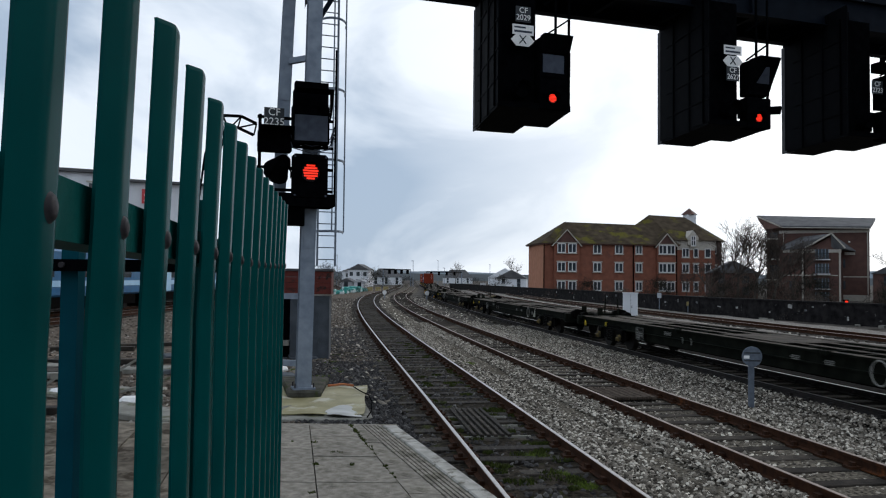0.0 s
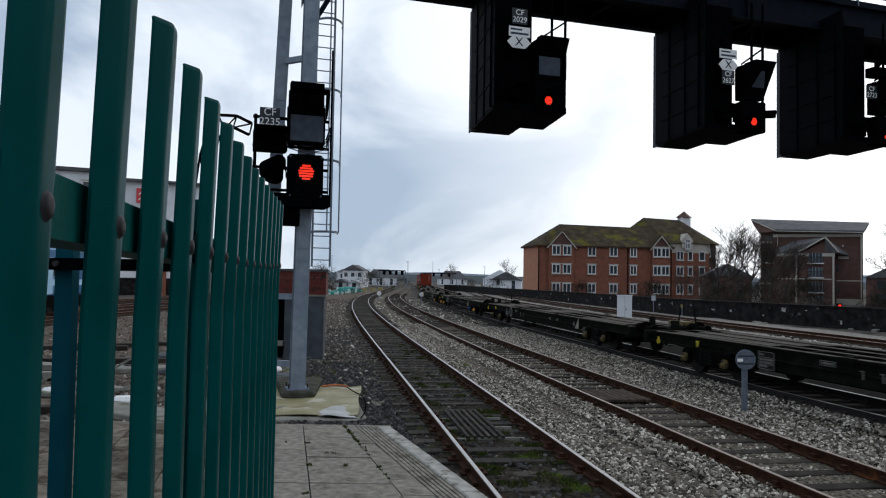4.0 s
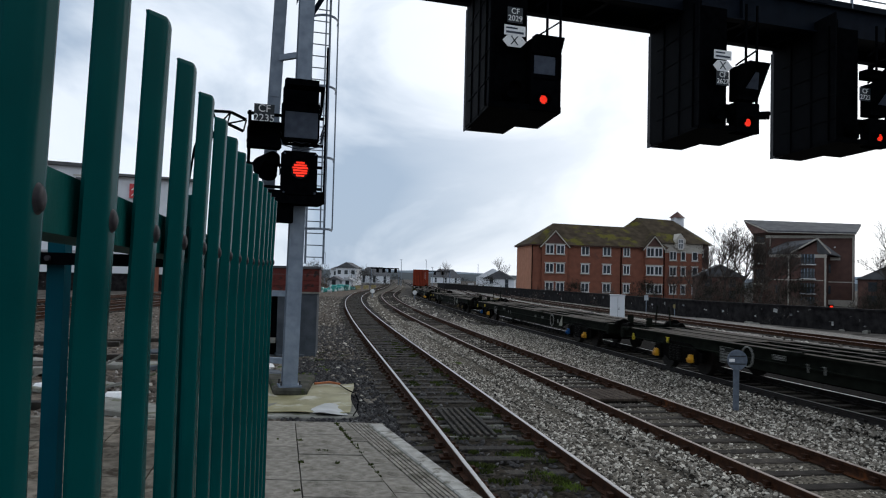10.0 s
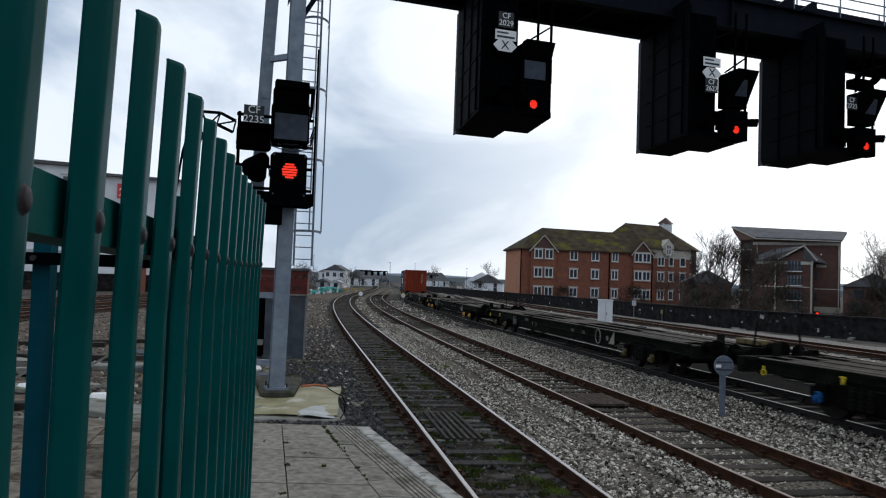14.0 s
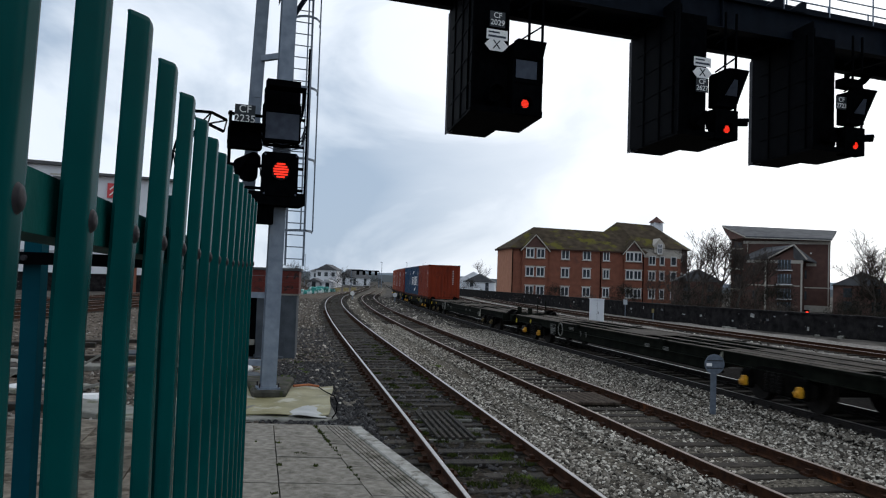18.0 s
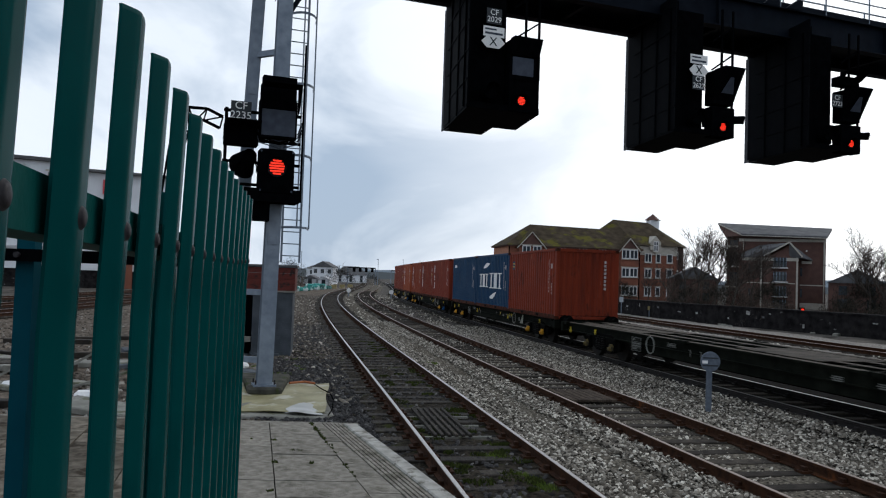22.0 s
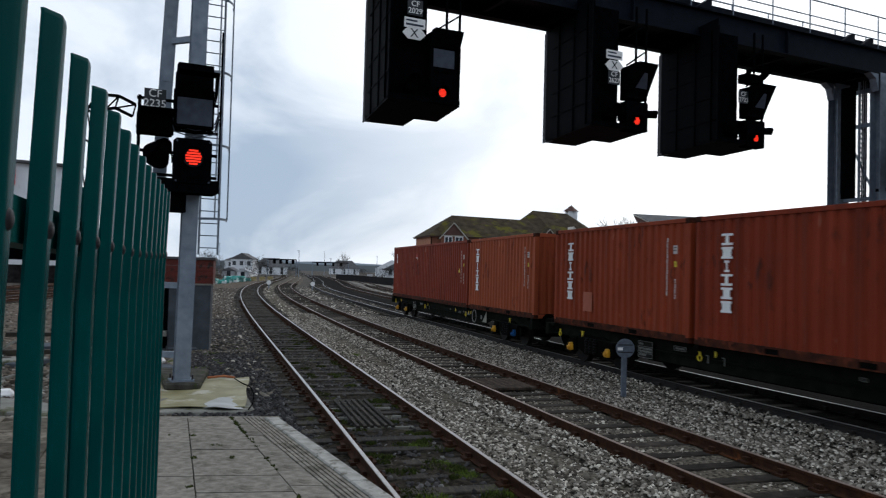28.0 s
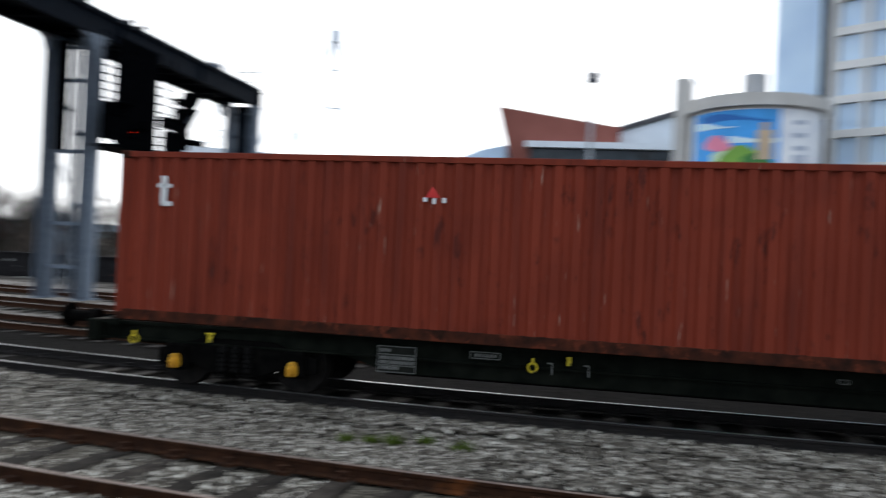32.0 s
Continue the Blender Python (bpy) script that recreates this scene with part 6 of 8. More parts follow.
def flat_wagon(d, label, k):
    half, axle = d["half"], d["axle"]
    turned = -1 if k in (3, 4, 7, 8, 11) else 1        # some run with the brake wheel to the rear
    w = thing("flat_wagon", pose(0, 0, 0), label, "railway wagon", "wagons of the goods train")
    for y in (-1.0, 1.0):
        share("side_sill", d["side_sill"], w, pose(0, y, 0))
        share("sill_top", d["sill_top"], w, pose(0, y, 0))
        share("truss_bar", d["truss_bar"], w, pose(0, y * 0.9, 0))
        share("belly_plate", d["belly_plate"], w, pose(0, y, 0))
    for x in np.arange(-half + 0.25, half - 0.1, 0.96):
        share("cross_bearer", d["cross_bearer"], w, pose(x, 0, 0))
    share("centre_sill", d["centre_sill"], w, pose(0, 0, 0))
    if k > 2:
        for y in (-0.36, 0.36):
            share("deck_beam", d["sill_top"], w, pose(0, y, 0.0))
    if k < 3:
        for txt, x in (("ICD", -0.98), ("IWB 12.30m", -2.95)):
            writing(txt, 0.10, FADEDMARK, w, pose(x, 1.105, 0.78, 90, 0, 180))
    for x in (-axle + 0.05, axle - 0.05):
        for y in (-0.74, 0.0, 0.74):
            share("deck_plate", d["deck_plate"], w, pose(x, y, 0))
    share("deck_plate", d["deck_strip"], w, pose(0, 0, 0))
    for x in (0.35 - half, -3.35, -3.1, 3.1, 3.35, half - 0.35):
        for y in (-1.12, 1.12):
            share("spigot_plate", d["spigot_plate"], w, pose(x, y, 0))
    for x in (-1.9, 1.9):
        share("air_tank", d["air_tank"], w, pose(x, 0.2, 0))
    share("brake_box", d["brake_box"], w, pose(0, 0, 0))
    for x in (-2.9, 3.9):
        share("equipment_box", d["equipment_box"], w, pose(x, 0, 0))
    for bi, x in enumerate((-axle, axle)):
        b = share("bogie", d["bolster"], w, pose(x, 0, 0))
        for y in (-1.02, 1.02):
            share("side_frame", d["side_frame"], b, pose(0, y, 0))
            for o in (-0.2, 0.0, 0.2):
                share("spring", d["spring"], b, pose(o, y * 1.07, 0))
        for xx in (-0.94, 0.94):
            share("wheelset", d["wheelset"], b, pose(xx, 0, WH))
            share("brake_beam", d["brake_beam"], b, pose(xx * 0.45, 0, 0))
            for y, r in ((1.08, 0), (-1.08, 180)):
                col = "dull" if k > 2 and k not in (4, 6, 7) else "amber"
                if (k in (0, 1) and bi == 0 and xx < 0) or (k in (6, 7) and bi == 0 and xx > 0) or (k == 6 and bi == 1 and xx > 0):
                    col = "blue"
                share("axlebox", d["axlebox"], b, pose(xx, y, WH, 0, 0, r))
                share("axlebox_cover", d["axlebox_" + col], b, pose(xx, y * 1.065, WH, 0, 0, r))
    for y in (1.13, -1.13):
        share("brake_wheel", d["brake_wheel"], w, pose(turned * (3.32 - axle), y, 0.70))
        share("white_triangle", d["white_triangle"], w, pose(2.37 - axle, y, 0.54))
        share("small_plate", d["small_plate"], w, pose(2.5 - axle, y, 0.70))
        dp = share("data_panel", d["data_panel"], w, pose(axle - 2.5, y, 0.655, 0, 0, 180 if y > 0 else 0))
        share("data_marking", d["data_marking"], dp, pose(0, 0, 0))
        for x in (-3.14, 3.05, 9.17) if k < 3 else (half - 0.68,):
            share("tie_down_ring", d["tie_down_ring"], w, pose(x, y, 0.68))
        for x in (-7.9, 7.91) if k < 3 else (axle + 0.41,):
            share("pull_handle", d["pull_handle"], w, pose(x, y, 0.79))
        for x in (-3.5, -3.78, -1.8, 2.55) if k < 3 else ():
            share("tag", d["tag"], w, pose(x, y, 0.80))
        for x in (2.28, 2.78):
            share("hook", d["hook"], w, pose(x, y, 0.70))
        share("outline_plate", d["outline_plate"], w, pose(3.72, y, 0.80))
        for x in (-2.35, -3.47):
            share("small_writing", d["small_writing"], w, pose(x, y, 0.74))
    for sx in (-1, 1):
        share("headstock", d["headstock"], w, pose(sx * half, 0, 0))
        r = 0 if sx > 0 else 180
        for y in (-0.86, 0.86):
            share("buffer", d["buffer"], w, pose(sx * (half + 0.1), y, 0.95, 0, 0, r))
        share("coupling", d["coupling"], w, pose(sx * (half + 0.1), 0, 0.9, 0, 0, r))
        share("brake_hose", d["brake_hose"], w, pose(sx * (half + 0.1), 0.35, 0.75, 0, 0, r))
        if k > 3 or (k == 3 and sx < 0):
            # hand brake stand and levers at the ends of the empty wagons
            part("brake_stand", box(-0.03, 0.03, -0.10, 0.10, 0.95, 1.24), WAGON, w, bevel=0.01, m=pose(sx * (half - 0.12), 0.35, 0))
            part("lever", box(-0.02, 0.02, -0.02, 0.02, 0.95, 1.62), WAGON, w, m=pose(sx * (half - 0.16), -0.45, 0, 0, 12 * sx, 0))
    if k in (5, 8, 11):
        part("end_platform", box(-0.55, 0.55, -0.20, 0.20, 0.965, 1.10), DULLCAP, w, "dull yellow end platform", bevel=0.02, m=pose(-half + 0.7, -0.9, 0))
    return w


def build_wagons():
    d = wagon_meshes(9.85, 7.5)
    for k in range(3):
        MOVERS.append((flat_wagon(d, "loaded dark container flat wagon with yellow axlebox covers", k), 9.51 + 21.1 * k, 7.5))
    d = wagon_meshes(11.4, 8.2)
    for k in range(3, 13):
        MOVERS.append((flat_wagon(d, "empty dark container flat wagon with yellow axlebox covers", k), (74.1, 98.3, 123.4, 148.6, 173.0, 197.5, 222.0, 246.6, 271.2, 295.8)[k - 3], 8.2))


build_containers()
build_wagons()


# ---------------------------------------------------------------- beside the line
def build_lineside():
    s = thing("disc_marker", pose(6.16, 15.72, -0.26), "grey round disc marker on a short post beside the track", "sign")
    bm = bmesh.new()
    bm_box(bm, -0.055, 0.055, -0.03, 0.03, 0, 0.98)
    part("post", bm, DISCGREY, s, bevel=0.006)
    bm = bmesh.new()
    bm_tube(bm, (0, -0.035, 1.08), (0, -0.065, 1.08), 0.20, 28)
    dsc = part("disc", bm, DISCGREY, s, "grey disc")
    bm = bmesh.new()
    bm_box(bm, -0.17, -0.06, -0.075, -0.066, 1.04, 1.10)
    part("white_bar", bm, WHITEP, dsc)
    bm = bmesh.new()
    bm_box(bm, -0.16, 0.16, -0.072, -0.066, 0.985, 1.012)
    bm_box(bm, -0.16, 0.16, -0.072, -0.066, 1.14, 1.165)
    part("dark_bar", bm, SIGNBLUE, dsc)

    c = thing("equipment_cabinet", pose(11.5, 48.2, -0.27, 0, 0, -8), "white lineside equipment cabinet on a plinth", "cabinet")
    part("body", box(-0.42, 0.42, -0.3, 0.3, 0.12, 1.78), WHITEPAINT, c, bevel=0.02)
    part("plinth", box(-0.45, 0.45, -0.33, 0.33, 0, 0.12), CONC, c)
    part("roof", box(-0.46, 0.46, -0.34, 0.34, 1.782, 1.83), WHITEPAINT, c, bevel=0.01)
    part("door_gap", box(-0.006, 0.006, -0.303, -0.3005, 0.18, 1.72), BLACK, c)
    part("lock", box(0.05, 0.09, -0.315, -0.3005, 0.9, 1.05), BLACK, c)

    # concrete pad and sheeting round the gantry column
    bm = bmesh.new()
    bm_prism(bm, [(-4.6, 14.0), (-3.0, 13.72), (-1.45, 13.78), (-1.2, 14.0), (-1.95, 18.0), (-4.6, 18.0)], "z", -0.3, -0.155)
    single("concrete_pad", bm, CONC, "stained concrete pad round the gantry column", "concrete pad", bevel=0.02)
    bm = bmesh.new()
    bm_prism(bm, [(-3.12, 15.98), (-2.44, 15.98), (-2.62, 18.35), (-3.75, 18.35)], "z", -0.154, 0.0)
    single("column_plinth", bm, DARKCONC, "low mossy concrete plinth under the gantry columns", "plinth", bevel=0.04)
    rng = random.Random(2)
    n = 16
    V, F = [], []
    for j in range(n):
        for i in range(n):
            u, v = i / (n - 1), j / (n - 1)
            x = -3.72 + u * (2.34 - 0.30 * v) + 0.02 * math.sin(v * 9)
            y = 14.05 + v * 3.7 + 0.02 * math.sin(u * 8)
            z = -0.135 + 0.016 * math.sin(u * 7 + v * 3) * math.sin(v * 5) + 0.012 * math.sin(u * 13) + rng.uniform(0, 0.006)
            V.append((x, y, max(z, -0.150)))
    for j in range(n - 1):
        for i in range(n - 1):
            F.append((j * n + i, j * n + i + 1, (j + 1) * n + i + 1, (j + 1) * n + i))
    sh = new("ground_sheet", pydata("ground_sheet", V, F, SHEET))
    so = sh.modifiers.new("thick", "SOLIDIFY")
    so.thickness = 0.012
    so.offset = 1
    tagged(sh, "flat ochre sheeting lying on the concrete pad", "sheeting")
    V, F = [], []
    n = 9
    for j in range(n):
        for i in range(n):
            u, v = i / (n - 1), j / (n - 1)
            x = -2.05 + u * (0.62 - 0.1 * v) + 0.05 * math.sin(v * 6 + u)
            y = 13.86 + v * (0.55 + 0.5 * math.sin(u * 3.0)) + 0.03 * math.sin(u * 9)
            V.append((x, y, -0.118 + 0.03 * math.sin(u * 5) * math.sin(v * 4 + 1) ** 2))
    for j in range(n - 1):
        for i in range(n - 1):
            F.append((j * n + i, j * n + i + 1, (j + 1) * n + i + 1, (j + 1) * n + i))
    sh = new("plastic_sheet", pydata("plastic_sheet", V, F, WHITESHEET))
    so = sh.modifiers.new("thick", "SOLIDIFY")
    so.thickness = 0.008
    so.offset = 1
    tagged(sh, "crumpled whitish plastic sheet on the concrete pad", "sheeting")
    bm = bmesh.new()
    pts = [(-2.5, 17.4, -0.08), (-2.2, 17.6, -0.07), (-1.95, 17.45, -0.08)]
    for a, b in zip(pts, pts[1:]):
        bm_tube(bm, a, b, 0.025, 8)
    single("cable", bm, mat("orange_cable", (0.35, 0.10, 0.03), (0.42, 0.14, 0.05), 0.6), "loose orange cable on the concrete pad", "cable")

    bm = bmesh.new()
    pts = [(-1.95, 17.45, -0.10), (-1.75, 16.9, -0.11), (-1.5, 16.3, -0.11), (-1.36, 15.5, -0.12), (-1.28, 14.4, -0.13), (-1.30, 13.9, -0.14)]
    for a, b in zip(pts, pts[1:]):
        bm_tube(bm, a, b, 0.011, 8)
    single("cable", bm, BLACK, "loose black cable trailing over the sheeting", "cable")

    # block hut with its red fascia
    h = thing("trackside_hut", pose(-4.45, 24.9, -0.27, 0, 0, 6), "grey blockwork hut with a red-brown fascia", "hut")
    part("wall", box(-0.28, 0.9, -0.9, 0.9, 0, 2.0), BLOCK, h)
    # solid black block stands in for the shade inside the open doorway
    part("back_wall", box(-1.6, -0.28, -0.6, 0.9, 0, 2.0), BLACK, h, "black block painted as a shaded doorway")
    for k in range(4):
        part("fascia_board", box(-1.7, 0.95, -0.95, 0.95, 2.055 + k * 0.175, 2.055 + k * 0.175 + 0.168), REDPANEL, h, "red-brown fascia board")
    part("roof", box(-1.75, 1.0, -1.0, 1.0, 2.76, 2.83), SLATE, h)
    part("drip_course", box(-1.6, 0.97, -0.96, 0.9, 2.002, 2.05), CONC, h)
    part("shelf", box(-1.8, -0.3, -1.1, -0.7, 0.50, 0.64), CONC, h)
    for r in range(9):
        for c in range(3):
            o = -0.2 * (r % 2)
            x0, x1 = max(-0.28, -0.28 + c * 0.44 + o), min(0.9, -0.28 + (c + 1) * 0.44 + o - 0.012)
            if x1 - x0 > 0.05:
                part("block", box(x0, x1, -0.916, -0.9, 0.222 * r + 0.006, 0.222 * (r + 1) - 0.006), BLOCK, h)

    # grating between the rails of the platform line
    g = thing("drain_grating", pose(0.62, 13.45, -0.15, 0, 0, 8), "dark timber and steel grating between the rails", "grating")
    for k in range(6):
        part("bar", box(-0.30 + k * 0.11, -0.25 + k * 0.11, -1.25, 1.25, 0.02, 0.06), TIMBER, g)
    for y in (-1.2, -0.3, 0.55):
        part("cross_bar", box(-0.62, 0.62, y, y + 0.05, -0.02, 0.018), CONC, g)


build_lineside()


def build_track_boards():
    """Weathered boards laid between the rails of the middle line, and a small lamp beyond the wall."""
    b = thing("crossing_boards", LINE_B.place(17.2) @ pose(0, 0, 0), "weathered timber boards between the rails of the middle line", "boards")
    for k in range(7):
        part("board", box(-0.75, 0.75, -0.50 + k * 0.145, -0.50 + k * 0.145 + 0.13, -0.13, -0.075), BOARDS, b, bevel=0.008)
    for x in (-0.6, 0.6):
        part("batten", box(x - 0.05, x + 0.05, -0.52, 0.52, -0.19, -0.131), TIMBER, b)
    l = thing("ground_signal", pose(28.3, 55.2, -0.3), "small red lamp on a post behind the boundary wall", "lamp")
    part("post", box(-0.05, 0.05, -0.05, 0.05, 0, 1.05), BLACK, l)
    part("lamp_head", box(-0.16, 0.16, -0.1, 0.1, 1.051, 1.42), BLACK, l)
    bm = bmesh.new()
    bm_tube(bm, (0, -0.101, 1.24), (0, -0.13, 1.24), 0.11, 12)
    part("red_light", bm, LAMPRED, l, "glowing red lamp")


BOARDS = mat("weathered_boards", (0.035, 0.026, 0.020), (0.085, 0.066, 0.052), 0.9, 0, 4, 0.4, 30, obj_var=0.2, stretch=(1, 6, 1), spec=0.05)
build_track_boards()


def build_left_yard():
    """Broken slabs, old sleepers and rubbish on the earth beyond the fence."""
    rnd = random.Random(8)
    for k in range(22):
        x, y = -3.6 - rnd.uniform(0, 7), 9.6 + rnd.uniform(0, 15)
        m = pose(x, y, -0.22, rnd.uniform(-5, 5), rnd.uniform(-5, 5), rnd.uniform(-40, 40))
        w, l = rnd.uniform(0.3, 0.9), rnd.uniform(0.25, 0.5)
        single("concrete_slab", box(-w, w, -l, l, 0, rnd.uniform(0.08, 0.16)), CONC if k % 3 else BLOCK, "broken concrete slab lying in the yard", "concrete slab", "slabs in the yard", bevel=0.02, m=m)
    for k in range(14):
        x, y = -5.0 - rnd.uniform(0, 7), 13 + rnd.uniform(0, 18)
        single("old_sleeper", box(-1.3, 1.3, -0.13, 0.13, 0, 0.16), TIMBER, "discarded timber sleeper lying in the yard", "sleeper", "discarded sleepers", bevel=0.012, m=pose(x, y, -0.23, 0, 0, rnd.uniform(-18, 18)))
    for x, y, z in ((-6.0, 15.5, 20), (-7.9, 16.6, 60), (-4.4, 21.0, -30)):
        single("white_sack", box(-0.3, 0.3, -0.2, 0.2, 0, 0.18), WHITEP, "crumpled white sack on the ground", "sack", "white sacks", bevel=0.07, m=pose(x, y, -0.25, 0, 0, z))
    for k in range(5):
        x, y = -6.0 - k * 0.9, 17.5 + rnd.uniform(-1, 1)
        bm = bmesh.new()
        bm_beam(bm, (0, 0, 0.03), (rnd.uniform(0.6, 1.4), rnd.uniform(-0.4, 0.4), rnd.uniform(0.3, 0.9)), 0.10, 0.05)
        single("plank", bm, CONC, "grey plank leaning on the rubble in the yard", "plank", "planks in the yard", m=pose(x, y, -0.23))


build_left_yard()


# ---------------------------------------------------------------- boundary wall and buildings
def build_wall():
    pts = [(2, 200), (8.5, 150), (12, 123), (16.7, 90), (20.0, 60.6), (23.4, 51.5), (26.4, 43.9), (31, 26), (37, 4), (44, -18), (60, -60)]
    bm = bmesh.new()
    for (x0, y0), (x1, y1) in zip(pts, pts[1:]):
        d = Vector((x1 - x0, y1 - y0, 0)).normalized()
        n = Vector((-d.y, d.x, 0)) * 0.25
        a, b = Vector((x0, y0, 0)), Vector((x1, y1, 0))
        q = [a - n, b - n, b + n, a + n]
        lo = [bm.verts.new((p.x, p.y, -0.3)) for p in q]
        hi = [bm.verts.new((p.x, p.y, 1.0)) for p in q]
        bm.faces.new(hi)
        for i in range(4):
            bm.faces.new((lo[i], lo[(i + 1) % 4], hi[(i + 1) % 4], hi[i]))
    w = single("boundary_wall", bm, WALLD, "low sooty stone boundary wall along the railway", "wall", kind="structure")
    bm = bmesh.new()
    for (x0, y0), (x1, y1) in zip(pts, pts[1:]):
        bm_beam(bm, (x0, y0, 1.05), (x1, y1, 1.05), 0.62, 0.10)
    part("coping", bm, WALLD, w)


build_wall()


def build_wall_marks():
    """Pale patches, posters and chalky stains stuck on the boundary wall, and rubble along its foot."""
    rnd = random.Random(17)
    pts = [(12, 123), (16.7, 90), (20.0, 60.6), (23.4, 51.5), (26.4, 43.9), (31, 26), (37, 4)]
    for (x0, y0), (x1, y1) in zip(pts, pts[1:]):
        d = Vector((x1 - x0, y1 - y0, 0))
        ln = d.length
        d.normalize()
        ang = math.degrees(math.atan2(d.y, d.x)) + 180
        n = Vector((d.y, -d.x, 0))
        for k in range(int(ln / 2.2)):
            p = Vector((x0, y0, 0)) + d * rnd.uniform(0, ln) + n * 0.262
            w, h = rnd.choice((0.05, 0.07, 0.10, 0.17)), rnd.choice((0.07, 0.10, 0.14, 0.24))
            m = pose(p.x, p.y, rnd.uniform(0.1, 0.85), 0, rnd.uniform(-12, 12), ang)
            single("wall_patch", box(-w, w, -0.01, 0.01, -h / 2, h / 2), rnd.choice((PATCHW, PATCHW, PATCHG, REDPANEL)), "small faded patch on the sooty boundary wall", "patch", "patches on the wall", m=m)
        for k in range(int(ln / 3)):
            p = Vector((x0, y0, 0)) + d * rnd.uniform(0, ln) + n * rnd.uniform(0.6, 2.2)
            w = rnd.uniform(0.15, 0.6)
            single("rubble_block", box(-w, w, -0.15, 0.15, 0, rnd.uniform(0.08, 0.2)), CONC, "pale rubble block at the foot of the wall", "rubble", "rubble along the wall", bevel=0.02, m=pose(p.x, p.y, -0.28, 0, 0, rnd.uniform(0, 180)))


build_wall_marks()


def build_wall_signs():
    """A grey sign on a pole and a small yellow one before the wall."""
    for x, y, w, h, top, m, label in ((18.6, 67.5, 0.17, 0.22, 1.55, PALEGALV, "grey sign on a thin pole before the wall"),
                                      (19.5, 62.5, 0.12, 0.16, 0.95, OCHRE, "small yellow sign on a short pole before the wall")):
        g = thing("sign_post", pose(x, y, -0.28, 0, 0, -14), label, "sign", "signs along the wall")
        part("pole", box(-0.03, 0.03, -0.03, 0.03, 0, top), GALV, g)
        part("sign_plate", box(-w, w, -0.05, -0.031, top - 2 * h, top), m, g)


build_wall_signs()


def window(parent, m, w, h, bars=2, rail=True):
    fr = part("window", box(-w / 2, w / 2, -0.04, 0.06, -h / 2, h / 2), PANE, parent, m=m)
    bm = bmesh.new()
    for k in range(bars + 1):
        x = -w / 2 + w * k / bars
        bm_box(bm, x - 0.07, x + 0.07, -0.09, -0.041, -h / 2, h / 2)
    for z in (-h / 2, h / 2) + ((h * 0.08,) if rail else ()):
        bm_box(bm, -w / 2, w / 2, -0.088, -0.042, z - 0.07, z + 0.07)
    part("window_frame", bm, WHITEW, fr)
    part("lintel", box(-w / 2 - 0.22, w / 2 + 0.22, -0.14, -0.001, h / 2 + 0.07, h / 2 + 0.24), CREAM, fr)
    part("sill", box(-w / 2 - 0.18, w / 2 + 0.18, -0.16, -0.001, -h / 2 - 0.20, -h / 2 - 0.07), CREAM, fr)


